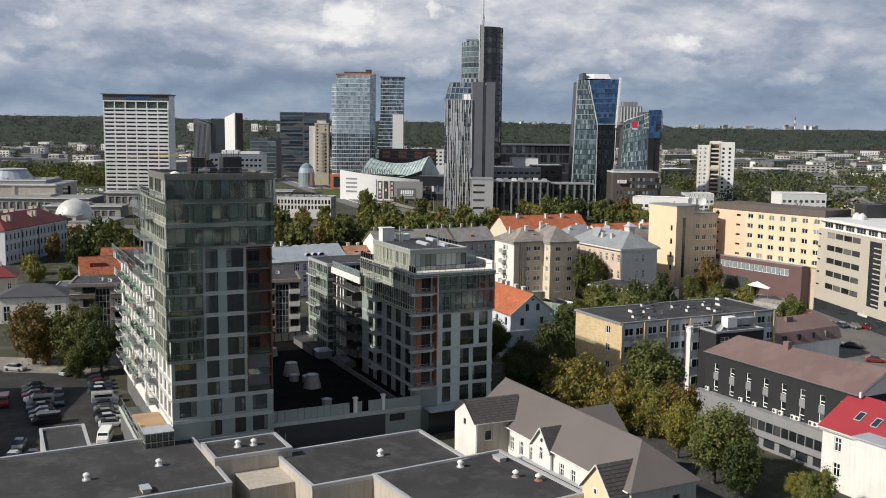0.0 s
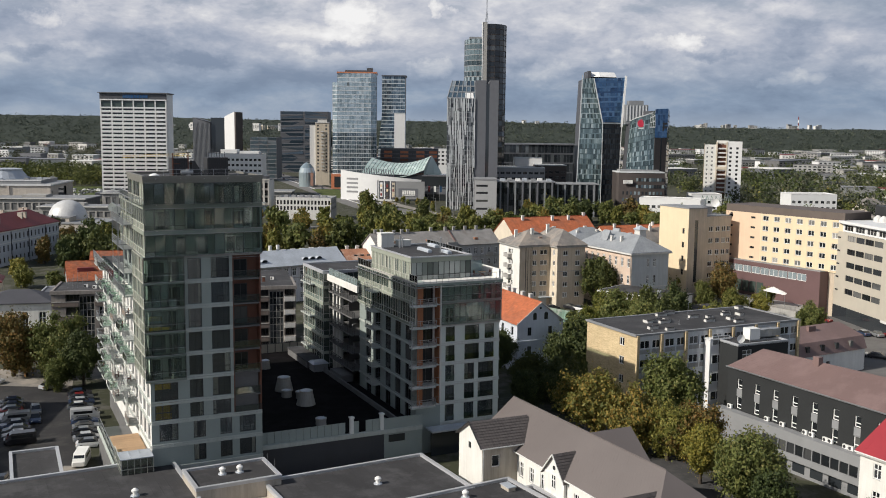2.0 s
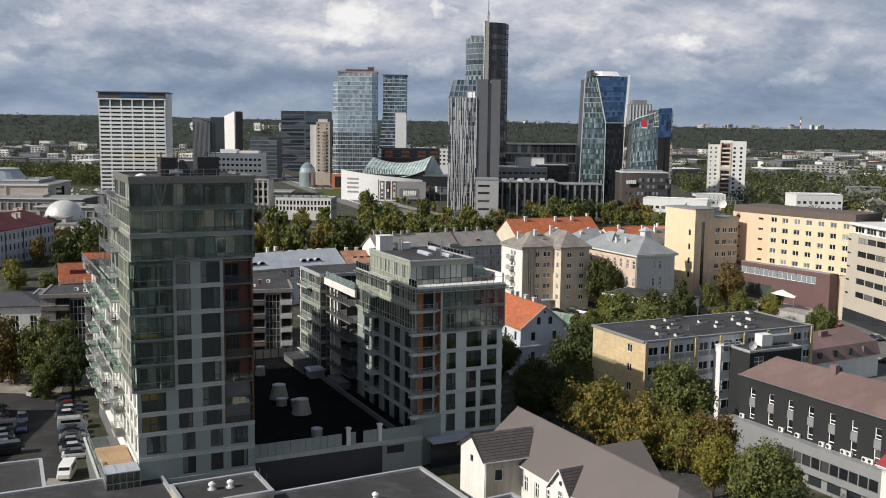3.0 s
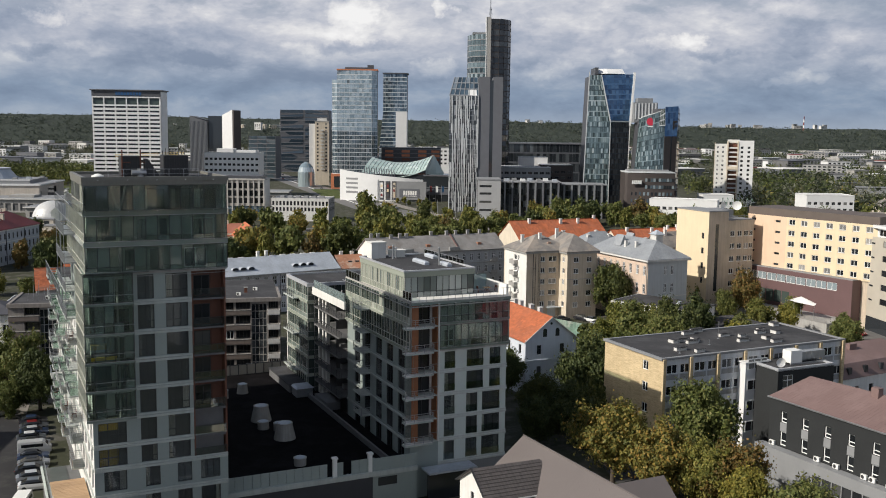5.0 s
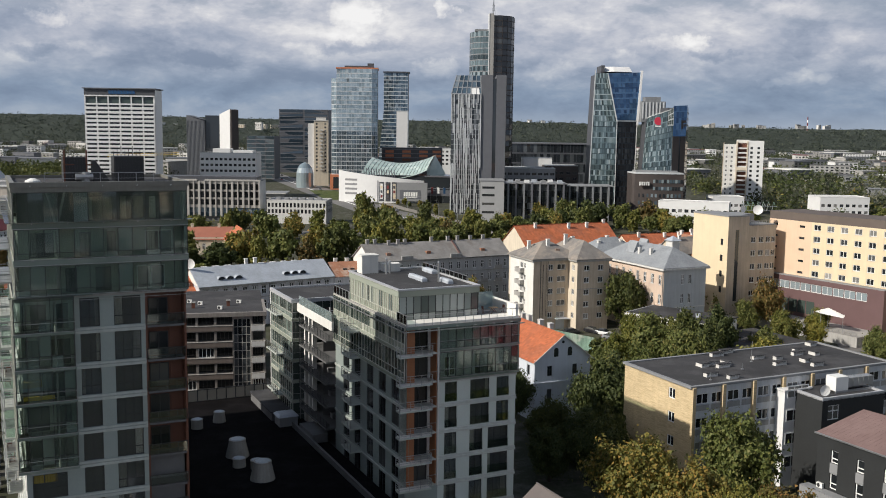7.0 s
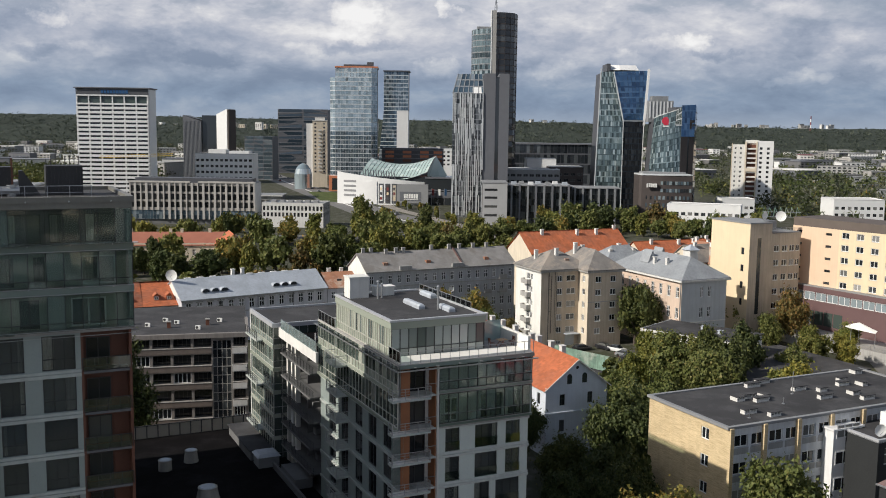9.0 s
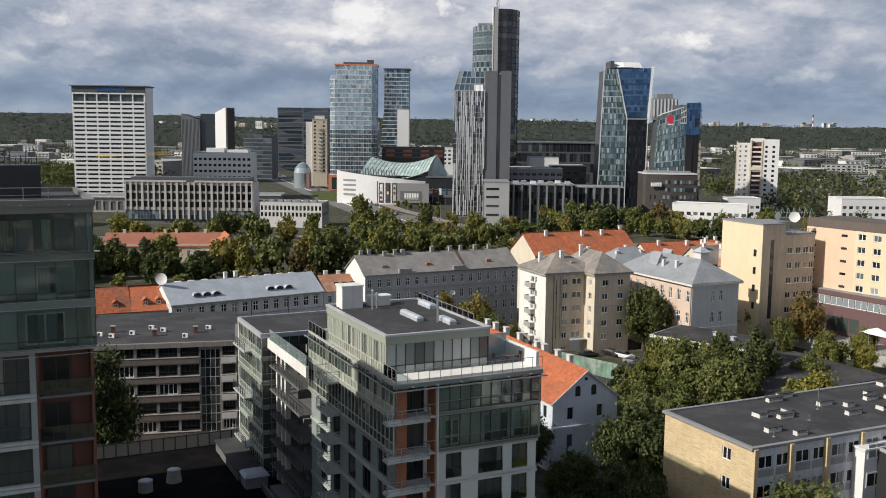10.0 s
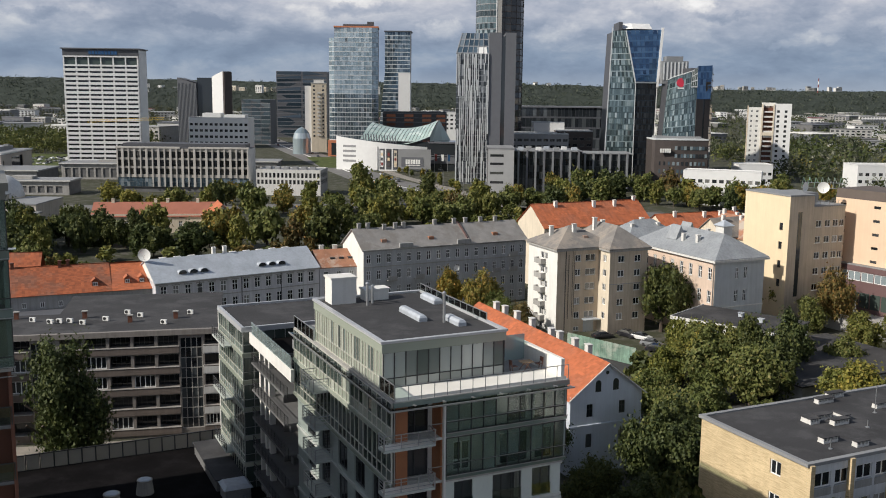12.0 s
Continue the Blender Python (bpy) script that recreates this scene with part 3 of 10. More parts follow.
def hill(name, y, x0, x1, heights, deep, label):
    """A long wooded ridge whose canopy is rough."""
    g, n = M(), 260
    rows = [(0.0, 0.0), (0.12, 0.35), (0.3, 0.75), (0.5, 1.0), (0.8, 0.9), (1.0, 0.55)]

    def top(x):
        u = (x - x0) / (x1 - x0) * (len(heights) - 1)
        k = min(int(u), len(heights) - 2)
        return heights[k] + (heights[k + 1] - heights[k]) * (u - k)

    grid = []
    for v, lift in rows:
        line = []
        for i in range(n + 1):
            x = x0 + (x1 - x0) * i / n
            bump = noise.noise((x * 0.004, v * 2, y * 0.01)) * 6 + noise.noise((x * 0.06, v * 9, 3.1)) * 3.5
            line.append((x, y + v * deep, max(0.2, (top(x) + bump * min(1, lift * 1.5)) * lift) if lift else 0.0))
        grid.append(line)
    verts = [p for line in grid for p in line]
    me = bpy.data.meshes.new(name)
    w = n + 1
    me.from_pydata(verts, [], [(r * w + i, r * w + i + 1, (r + 1) * w + i + 1, (r + 1) * w + i) for r in range(len(rows) - 1) for i in range(n)])
    me.materials.append(forest_floor)
    SLOPES.append(grid)
    return tagged(new(name, me), label, "hill", kind="structure")


hill("backdrop_hill", 2300, -2600, -300, [60, 78, 84, 80, 66, 50, 40], 900, "long wooded hill on the horizon")
hill("backdrop_hill", 2500, -500, 1500, [52, 72, 76, 70, 66, 62, 60, 50], 900, "long wooded hill on the horizon")
hill("backdrop_hill", 3300, 300, 4200, [66, 72, 70, 66, 54, 44, 38], 1200, "long wooded hill on the horizon")
hill("backdrop_hill", 3400, -3200, 900, [90, 95, 92, 84, 86, 80], 1200, "long wooded hill on the horizon")


# ---- plain neighbour, out of view, added on the sunny side to shade the car park ----
neighbour = thing("neighbour_house", pose(-112, 104, 0, rz=6), "plain grey unseen house added to shade the car park", "house")
for which, length in (("front", 20), ("right", 58), ("back", 20), ("left", 58)):
    wall(neighbour, side(20, 58, which), length, 0, 23, [], grey_render)
part("roof", M().box(-0.2, -0.2, 23, 20.2, 58.2, 23.4), roof_felt, neighbour)


# ---- the glazed estate: tower, courtyard block, podium ----
ESTATE = 26.0
tower_at = pose(-37.9, 132.4, 0, rz=ESTATE)


PANES = {}
tilt_r = random.Random(3)


def curtain(parent, at, length, z0, z1, pane_w, rows, glass, frame_mat, name="glazing", deep=0.0, mull=0.06, singly=True, low=None, share=0.0):
    """A glazed strip: a frame of mullions and rails, and panes that each stand at their own slight angle."""
    n = max(1, round(length / pane_w))
    w, f = length / n, M(at)
    zs = [z0 + (z1 - z0) * r for r in (0.0, *rows, 1.0)]
    ups = [(min(max(i * w, mull / 2), length - mull / 2) - mull / 2, min(max(i * w, mull / 2), length - mull / 2) + mull / 2) for i in range(n + 1)]
    f.lattice(ups, [(z - mull / 2, z + mull / 2) for z in zs], deep - 0.03, deep + 0.09, (0, length), (z0 - mull / 2, z1 + mull / 2))
    ob = part(name, f, frame_mat, parent)
    if singly:
        glass = {green_glass: green_pane, pale_glass: pale_pane, dark_glass: dark_pane}.get(glass, glass)
    g = M(at)
    for i in range(n):
        for j, (za, zb) in enumerate(zip(zs[:-1], zs[1:])):
            body = low if low and (j == 0 and len(rows) or tilt_r.random() < share) else glass
            if not singly:
                g.box(i * w + 0.02, deep + 0.03, za + 0.02, (i + 1) * w - 0.02, deep + 0.07, zb - 0.02)
                continue
            key = (round(w, 3), round(zb - za, 3), body.name)
            if key not in PANES:
                PANES[key] = M().box(-w / 2 + 0.02, 0.0, -(zb - za) / 2 + 0.02, w / 2 - 0.02, 0.03, (zb - za) / 2 - 0.02).mesh("pane", body)
            part("pane", PANES[key], None, ob, "", at @ pose((i + 0.5) * w, deep + 0.035, (za + zb) / 2, rx=tilt_r.uniform(-0.9, 0.9), rz=tilt_r.uniform(-0.9, 0.9)))
    if not singly:
        tagged(part("pane_field", g, glass, ob), kind="stuff")
    return ob


def drape(win, w, h, x0, x1, cloth, name="curtain", z0=0.08, deep=0.05):
    """A folded cloth hung behind a window."""
    g, n = M(), max(4, round((x1 - x0) / 0.11))
    pts = [(x0 + (x1 - x0) * k / n, deep + (0.025 if k % 2 else -0.025)) for k in range(n + 1)]
    for (xa, ya), (xb, yb) in zip(pts[:-1], pts[1:]):
        g.face([(xa, ya, z0), (xb, yb, z0), (xb, yb, h - 0.06), (xa, ya, h - 0.06)])
    part(name, g, cloth, win)


drape_r = random.Random(8)


def lived_window(parent, at, h, bars, transom, frame_mat):
    """A window with a clear pane and, in most, a curtain drawn part of the way."""
    win = window(parent, at, *h, bars, transom, frame_mat, room_pane)
    w, t = h[1] - h[0], h[3] - h[2]
    if drape_r.random() < 0.6:
        d = w * drape_r.uniform(0.16, 0.42)
        drape(win, w, t, *((0.06, d) if drape_r.random() < 0.45 else (w - d, w - 0.06)), curtain_cloth)
    return win


def railing(parent, at, length, z, h=1.05, step=1.2, glass=True, name="railing", metal=None):
    """Posts, a top rail, and glass sheets between the posts."""
    g = M(at)
    n = max(1, round(length / step))
    rails = [(z + h - 0.03, z + h + 0.03)] + ([] if glass else [(z + h * k / 4 - 0.012, z + h * k / 4 + 0.012) for k in range(1, 4)])
    g.lattice([(length * i / n - 0.025, length * i / n + 0.025) for i in range(n + 1)], rails, -0.03, 0.03, (-0.025, length + 0.025), (z, z + h + 0.03))
    ob = part(name, g, metal or steel, parent)
    if glass:
        part("sheet", M(at).box(0.03, -0.008, z + 0.08, length - 0.03, 0.008, z + h - 0.05), balustrade_glass, ob)
    return ob


lived = random.Random(31)
tan_sheet = surface("tan_balcony_sheet", (0.40, 0.30, 0.22), 0.6, vary=0.15)


def balcony(parent, at, x0, x1, out, z, name="balcony", varied=True):
    """A thin slab carried out from the wall with a railing on three sides."""
    ob = part(name, M(at).box(x0, -out, z - 0.18, x1, 0.02, z), band_concrete, parent)
    style = lived.random() if varied else 0.35
    railing(ob, at @ Matrix.Translation((x0, -out + 0.06, 0)), x1 - x0, z, glass=style > 0.4)
    if style < 0.25:
        part("screen", M(at).box(x0 + 0.05, -out + 0.10, z + 0.1, x1 - 0.05, -out + 0.12, z + 0.95), lived.choice((tan_sheet, frit, white_render)), ob)
    railing(ob, at @ pose(x0 + 0.05, 0, 0, rz=-90), out - 0.06, z, glass=style > 0.4)
    railing(ob, at @ pose(x1 - 0.05, 0, 0, rz=-90), out - 0.06, z, glass=style > 0.4)
    if varied and lived.random() < 0.6:
        x = lived.uniform(x0 + 0.4, x1 - 1.2)
        turn = Matrix(((0, 0, 1, x), (1, 0, 0, -out + 0.35), (0, 1, 0, z), (0, 0, 0, 1)))
        g = M(at @ turn).prism([(0, 0), (0.05, 0), (0.05, 0.40), (0.45, 0.40), (0.45, 0), (0.5, 0), (0.52, 0.95), (0.47, 0.95), (0.46, 0.46), (0, 0.46)], 0.0, 0.5)
        part("balcony_seat", g, lived.choice((brown_cladding, white_plastic, dark_steel)), ob)
    return ob


def brace_row(parent, at, length, z, n=6):
    """Short steel arms that carry a glass cornice."""
    for k in range(n):
        x = length * (k + 0.5) / n
        part("cornice_arm", M(at).bar((x, -0.55, z), (x, 0.05, z - 0.12), 0.07), steel, parent)


frame_alloy = surface("pale_alloy_frame", (0.52, 0.51, 0.45), 0.45, 0.2, vary=0.08, bump=0.0)
tower = thing("apartment_tower", tower_at, "tall apartment tower of green glass and pale panels, full of balconies", "apartment building")
TW = 14.6
F, L = side(TW, 49, "front"), side(TW, 49, "left")
SLAB = [4.6, 7.6, 10.75, 13.3, 16.4, 19.6, 22.7, 25.8, 29.1, 32.4]

# body of the tower behind its skins
body = M().box(0.5, 0.5, 0, TW - 0.35, 21.7, 16.1).box(0.5, 2.0, 16.1, TW - 0.35, 21.7, 38.8).box(4.65, 0.5, 16.1, 10.7, 2.0, 32.3).box(0.5, 21.7, 0, TW - 0.35, 48.6, 26.4).box(1.6, 1.6, 38.8, TW - 0.4, 12.8, 42.2)
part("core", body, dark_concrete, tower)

# front, lower two storeys: full width of pale panels with tall windows
low_cols = [(1.0, 3.4), (5.4, 7.0), (8.9, 10.5), (11.5, 13.7)]
holes = [(a, b, z + 0.15, z + 2.55) for z in (4.9, 8.0) for a, b in low_cols if not (z < 6 and a < 2)]
wall(tower, F, TW, 4.2, 10.75, holes, pale_panel)
for h in holes:
    lived_window(tower, F, h, 1 if h[1] - h[0] < 1.8 else 2, 0.0, dark_frame)
# front, left part under the glass box
holes = [(0.5, 3.5, z + 0.25, z + 2.6) for z in (10.75, 13.3)]
wall(tower, F, 4.5, 10.75, 16.3, holes, pale_panel)
for h in holes:
    drape(window(tower, F, *h, 2, 0.4, dark_frame, room_pane), 3.0, 2.35, 0.1, 2.1, yellow_cloth, "yellow_blind", 0.05 if h[2] < 12 else 1.5)
# front, white bay
cols = [(5.0, 6.75), (8.0, 10.4)]
holes = []
for z in SLAB[2:-1]:
    top = SLAB[SLAB.index(z) + 1]
    holes += [(a - 4.5, b - 4.5, z + 0.28, top - 0.30) for a, b in cols]
wall(tower, F @ Matrix.Translation((4.5, 0, 0)), 6.3, 10.75, 32.4, holes, pale_panel)
for h in holes:
    lived_window(tower, F @ Matrix.Translation((4.5, 0, 0)), h, 1 if h[1] - h[0] < 2 else 2, 0.32, dark_frame)
for z in SLAB[1:-1]:
    x0, x1 = (0, TW) if z < 11 else (4.5, 10.8) if z > 16 else (0, 10.8)
    part("floor_band", M().box(x0, -0.12, z - 0.30, x1, 0.0, z - 0.04).box(x0, -0.08, z + 0.02, x1, 0.0, z + 0.22), band_concrete, tower)
part("floor_band", M().box(-0.05, -0.25, 4.2, TW, 0.0, 4.75), band_concrete, tower)
# front, brown loggias at the far end
lx0, lx1 = 10.8, TW
part("loggia_wall", M().box(lx0, 1.5, 10.75, lx1, 1.8, 32.4).box(lx0 + 0.0, 0.02, 10.75, lx0 + 0.18, 1.5, 32.4).box(lx1 - 0.2, 0.02, 10.75, lx1, 1.5, 32.4), brown_cladding, tower)
for k, z in enumerate(SLAB[2:-1]):
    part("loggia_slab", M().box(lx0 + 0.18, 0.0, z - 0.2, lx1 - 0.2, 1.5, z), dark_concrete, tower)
    window(tower, pose(0, 0, 0), lx0 + 0.5, lx1 - 1.5, z + 0.1, z + 2.4, 1, 0.0, dark_frame, room_glass, 1.44)
    part("brown_panel", M().box(lx1 - 1.35, 1.40, z + 0.02, lx1 - 0.22, 1.49, z + 2.8), brown_cladding, tower)
    railing(tower, pose(lx0 + 0.1, 0.02, 0), lx1 - lx0 - 0.2, z, 1.05, 1.0, metal=dark_steel)
# front, left glass box standing out, with balconies and room walls behind its skin
box_at = pose(-0.6, -0.55, 0)
for k, (z0, z1) in enumerate(zip(SLAB[4:-1], SLAB[5:])):
    curtain(tower, box_at, 5.1, z0 + 0.12, z1, 1.0, (0.36,), tower_skin, dark_steel, "glass_storey", mull=0.045)
    part("glass_cornice", M(box_at).box(-0.05, -0.10, z0 - 0.12, 5.15, 0.1, z0 + 0.12), frit_dark, tower)
    part("balcony_floor", M().box(-0.5, -0.45, z0 - 0.2, 4.4, 1.0, z0 + 0.05), concrete, tower)
    inner = pose(0.0, 1.0, 0)
    holes = [((0.3, 1.5), (2.5, 4.2)), ((0.2, 2.2), (2.8, 4.1)), ((1.7, 3.6),)][k % 3]
    holes = [(a, b, z0 + 0.1, z0 + 2.45) for a, b in holes]
    wall(tower, inner, 4.6, z0, z1, holes, olive_panel if k % 2 else band_concrete, 0.2, "room_wall")
    for h in holes:
        lived_window(tower, inner, h, 1, 0, dark_frame)
    part("steel_rail", M(box_at).box(-0.05, -0.13, z0 + 0.98, 5.15, -0.08, z0 + 1.03).box(-0.05, -0.17, z0 + 0.12, 5.15, -0.10, z0 + 0.17), steel, tower)
    part("column", M().cyl(2.9, -0.1, z0 + 0.05, z1 - 0.2, 0.11, 0.11, 8), concrete, tower)
part("box_frame", M().box(-0.55, -0.46, 16.3, 4.4, 0.0, 16.5).box(-0.56, -0.45, 32.1, 4.45, 0.0, 32.38).box(4.42, -0.5, 16.4, 4.5, 0.0, 32.3), bronze_panel, tower)
z3 = SLAB[6]
part("yellow_awning", M().prism([(0.0, -0.25), (1.6, -0.25), (1.6, 0.7), (0.0, 0.7)], z3 + 1.5, z3 + 2.0).box(0.0, -0.3, z3 + 0.3, 2.6, -0.1, z3 + 0.65), yellow_cloth, tower)
for z0, z1 in zip(SLAB[4:-1], SLAB[5:]):
    curtain(tower, pose(-0.6, 9.0, 0, rz=-90), 9.5, z0 + 0.12, z1, 1.2, (0.36,), tower_skin, frame_alloy, "glass_storey", low=frit, share=0.3)
# three glazed storeys on top
TOP = [32.4, 35.7, 39.0, 42.3]
for k, (z0, z1) in enumerate(zip(TOP[:-1], TOP[1:])):
    deep = (22.0, 21.5, 13.0)[k]
    curtain(tower, pose(-0.3, -0.35, 0), TW + 0.5, z0 + 0.1, z1 - 0.45, 1.25, (0.22,) if k < 2 else (), tower_skin, dark_steel, "glass_storey", mull=0.045)
    part("glass_fascia", M().box(-0.35, -0.40, z1 - 0.45, TW + 0.25, -0.25, z1 + 0.1), bronze_panel if k == 2 else frit_dark, tower)
    part("balcony_floor", M().box(-0.2, -0.22, z0 - 0.15, TW + 0.1, 1.2, z0 + 0.05), concrete, tower)
    part("steel_rail", M().box(-0.35, -0.46, z0 + 0.12, TW + 0.25, -0.41, z0 + 0.17).box(-0.35, -0.46, z0 - 0.40, TW + 0.25, -0.41, z0 - 0.36), steel, tower)
    inner = pose(0.1, 1.2, 0)
    holes = [[(3.9, 4.9), (6.5, 7.9), (10.2, 12.8)], [(1.0, 3.0), (5.2, 6.2), (7.6, 8.4), (11.0, 13.6)], [(5.4, 8.2), (8.8, 11.0), (11.4, 13.9)]][k]
    holes = [(a, b, z0 + 0.1, z0 + 2.35) for a, b in holes]
    wall(tower, inner, TW - 0.2, z0, z1 - 0.1, holes, (olive_panel, olive_panel, dark_concrete)[k], 0.3, "room_wall")
    for h in holes:
        lived_window(tower, inner, h, 1, 0, white_frame if h[0] > 9.9 and k < 2 else dark_frame)
    part("column", (M().bar((3.2, 0.0, z0 + 0.05), (2.5, 0.0, z1 - 0.3), 0.2).bar((3.4, 0.0, z0 + 0.05), (4.1, 0.0, z1 - 0.3), 0.2) if k == 2 else M().cyl(3.3, 0.0, z0 + 0.05, z1 - 0.2, 0.13, 0.13, 8)), concrete, tower)
    curtain(tower, pose(-0.3, deep, 0, rz=-90), deep + 0.3, z0 + 0.1, z1 - 0.45, 1.6, (0.3,), tower_skin if k < 2 else dark_glass, frame_alloy, "glass_storey", low=frit, share=0.25)
    part("glass_fascia", M().box(-0.40, -0.25, z1 - 0.45, -0.26, deep, z1 + 0.1), frit if k < 2 else bronze_panel, tower)
    if k == 1:
        hs = [(y, y + 1.7, z0 + 0.1, z1 - 0.6) for y in (1.0, 4.2, 7.4, 10.6, 13.8, 17.0)]
        wall(tower, pose(0.4, deep - 0.4, 0, rz=-90), deep - 2, z0, z1, hs, white_render, 0.3, "room_wall")
        for h in hs:
            window(tower, pose(0.4, deep - 0.4, 0, rz=-90), *h, 1, 0, white_frame, window_glass)
    part("rear_wall", M().box(-0.25, deep - 0.3, z0, TW, deep, z1), pale_panel, tower)
    part("side_wall", M().box(TW - 0.1, -0.2, z0, TW + 0.2, deep, z1), pale_panel, tower)
    brace_row(tower, pose(-0.3, -0.3, 0), TW + 0.5, z1 + 0.15, 5)
part("glass_shelf", M().box(-0.9, -0.9, 39.15, TW + 0.6, -0.3, 39.2).box(-0.95, -0.3, 39.15, -0.3, 14, 39.2).box(-0.9, -0.95, 32.5, TW * 0.42, -0.4, 32.55), balustrade_glass, tower)
part("roof", M().box(0, 0, 42.2, TW, 13, 42.45), roof_felt, tower)
part("roof_rim", M().box(-0.45, -0.5, 42.3, TW + 0.4, -0.1, 42.75).box(-0.45, -0.1, 42.3, -0.05, 13.2, 42.75).box(TW, -0.1, 42.3, TW + 0.4, 13.2, 42.75).box(-0.05, 12.9, 42.3, TW, 13.2, 42.75), bronze_panel, tower)
part("rear_roof", M().box(0, 13.2, 38.6, TW, 22, 38.95).box(0, 22, 26.3, TW, 49, 26.6), roof_felt, tower)
# unseen block added behind the tower top to cast shade on the rear wing
part("rear_penthouse", M().box(7.5, 24, 26.6, TW - 0.2, 47, 31.5), pale_panel, tower)
railing(tower, pose(-0.3, 21.5, 0, rz=-90), 8.2, 38.9, 1.1)
railing(tower, pose(-1.4, 49, 0, rz=-90), 27, 26.5, 1.3)

# long left side: bays with tall windows, bands, many balconies
holes = []
for s, (z0, z1) in enumerate(zip(SLAB[1:-1], SLAB[2:])):
    if z0 > 25.5:
        continue
    y = 1.0
    while y < 47:
        holes.append((49 - y - 2.2, 49 - y, z0 + 0.1, z1 - 0.45))
        y += 3.35
wall(tower, L, 49, 4.2, 26.4, holes, white_render, 0.3)
for h in holes:
    window(tower, L, *h, 1, 0.0, white_frame, window_glass)
wall(tower, L @ Matrix.Translation((27, 0, 0)), 22, 26.4, 32.4, [(1.0, 4, 26.7, 28.8), (5.4, 8, 26.7, 28.8), (9.5, 12, 26.7, 28.8), (1.0, 4, 29.6, 31.9), (5.4, 8, 29.6, 31.9), (9.5, 12, 29.6, 31.9)], pale_panel)
for a, b in ((1.0, 4), (5.4, 8), (9.5, 12)):
    for c, d in ((26.7, 28.8), (29.6, 31.9)):
        window(tower, L @ Matrix.Translation((27, 0, 0)), a, b, c, d, 1, 0, steel, window_glass)
for z in SLAB[1:8]:
    part("floor_band", M().box(-0.14, 0.3, z - 0.3, 0.0, 48.9, z + 0.05), band_concrete, tower)
    for k, y in enumerate((12.6, 19.5, 26.2, 33.0, 40.0, 45.6)):
        if (k + round(z)) % 5 == 4:
            continue
        balcony(tower, L, 49 - y - 1.7, 49 - y + 1.7, 1.5, z + 0.02)
for y in (21.0, 34.5):
    part("pier", M().box(-0.35, y, 4.5, -0.15, y + 0.5, 26.4), white_render, tower)
for z in (26.0, 29.2, 32.5, 35.8):
    for y0, y1 in ((9.6, 14.2), (15.2, 20.8)):
        gal = part("gallery", M().box(-1.7, y0, z - 0.14, -0.35, y1, z), band_concrete if z < 32 else steel, tower)
        railing(gal, pose(-1.65, y1, 0, rz=-90), y1 - y0, z, 1.05, 0.9, glass=False)
        railing(gal, pose(-1.65, y0 + 0.05, 0), 1.3, z, 1.05, 1.3, glass=False)
        for y in (y0 + 0.1, y1 - 0.1):
            part("gallery_post", M().bar((-1.6, y, z), (-1.6, y, z + 3.15), 0.07), steel, gal)
for z in (38.0, 39.9):
    part("pergola_rail", M().bar((-1.6, 0.5, z), (-1.6, 21, z), 0.08), steel, tower)
for k in range(11):
    part("pergola_arm", M().bar((-0.3, 0.8 + 2 * k, 39.9), (-1.6, 0.8 + 2 * k, 39.9), 0.06).bar((-1.6, 0.8 + 2 * k, 39.9), (-1.6, 0.8 + 2 * k, 38.0), 0.06), steel, tower)
# roof plant
plant = thing("roof_plant", tower_at @ pose(4.5, 5.2, 42.45), "dark louvred plant housings and pipes on a flat roof", "roof plant")
part("louvre_box", M().box(0, 1.2, 0, 2.2, 3.4, 2.3), dark_steel, plant)
for k in range(9):
    part("louvre", M().box(0.08 + k * 0.24, 1.12, 0.1, 0.16 + k * 0.24, 1.2, 2.25), dark_steel, plant)
part("louvre_box", M().box(4.6, 0.8, 0, 7.4, 3.2, 2.4), dark_steel, plant)
for k in range(10):
    part("louvre", M().box(4.68 + k * 0.28, 0.72, 0.1, 4.78 + k * 0.28, 0.8, 2.35), dark_steel, plant)
part("sloped_duct", M().prism([(2.6, 0.9), (4.2, 0.9), (4.2, 2.4), (2.6, 2.4)], 0, 2.0, 0, [(2.6, 0.9), (2.9, 0.9), (2.9, 2.4), (2.6, 2.4)]), dark_steel, plant)
part("pipe", M().cyl(2.0, 0.6, 0, 0.9, 0.35), steel, plant)
part("pipe", M(pose(1.0, 0.5, 0.45, ry=90)).cyl(0, 0, 0, 1.6, 0.3, 0.3, 12), steel, plant)
for k in range(8):
    part("rod", M().bar((4.7 + 0.36 * k, 2.0, 2.4), (4.7 + 0.36 * k, 2.0, 2.9 + 0.25 * (k % 3)), 0.06), dark_steel, plant)
for x in (0.1, 2.1):
    part("red_frame", M().bar((x, 1.1, 0), (x, 1.1, 3.0), 0.14).bar((x, 1.1, 1.6), (x + 0.9, 1.1, 1.6), 0.1), brown_cladding, plant)
part("handrail", M().lattice([(k * 1.6, k * 1.6 + 0.05) for k in range(7)], [(1.0, 1.05), (0.5, 0.53)], -0.02, 0.02, (0, 9.65), (0, 1.05)), steel, plant, "", pose(-2.0, -3.6, 0))
dome = thing("skylight", tower_at @ pose(1.6, 3.0, 42.45), "white domed plastic skylight on a flat roof", "skylight")
part("dome", M().cyl(0, 0, 0, 0.3, 0.7, 0.65, 12).cyl(0, 0, 0.3, 0.5, 0.6, 0.2, 12), white_plastic, dome)


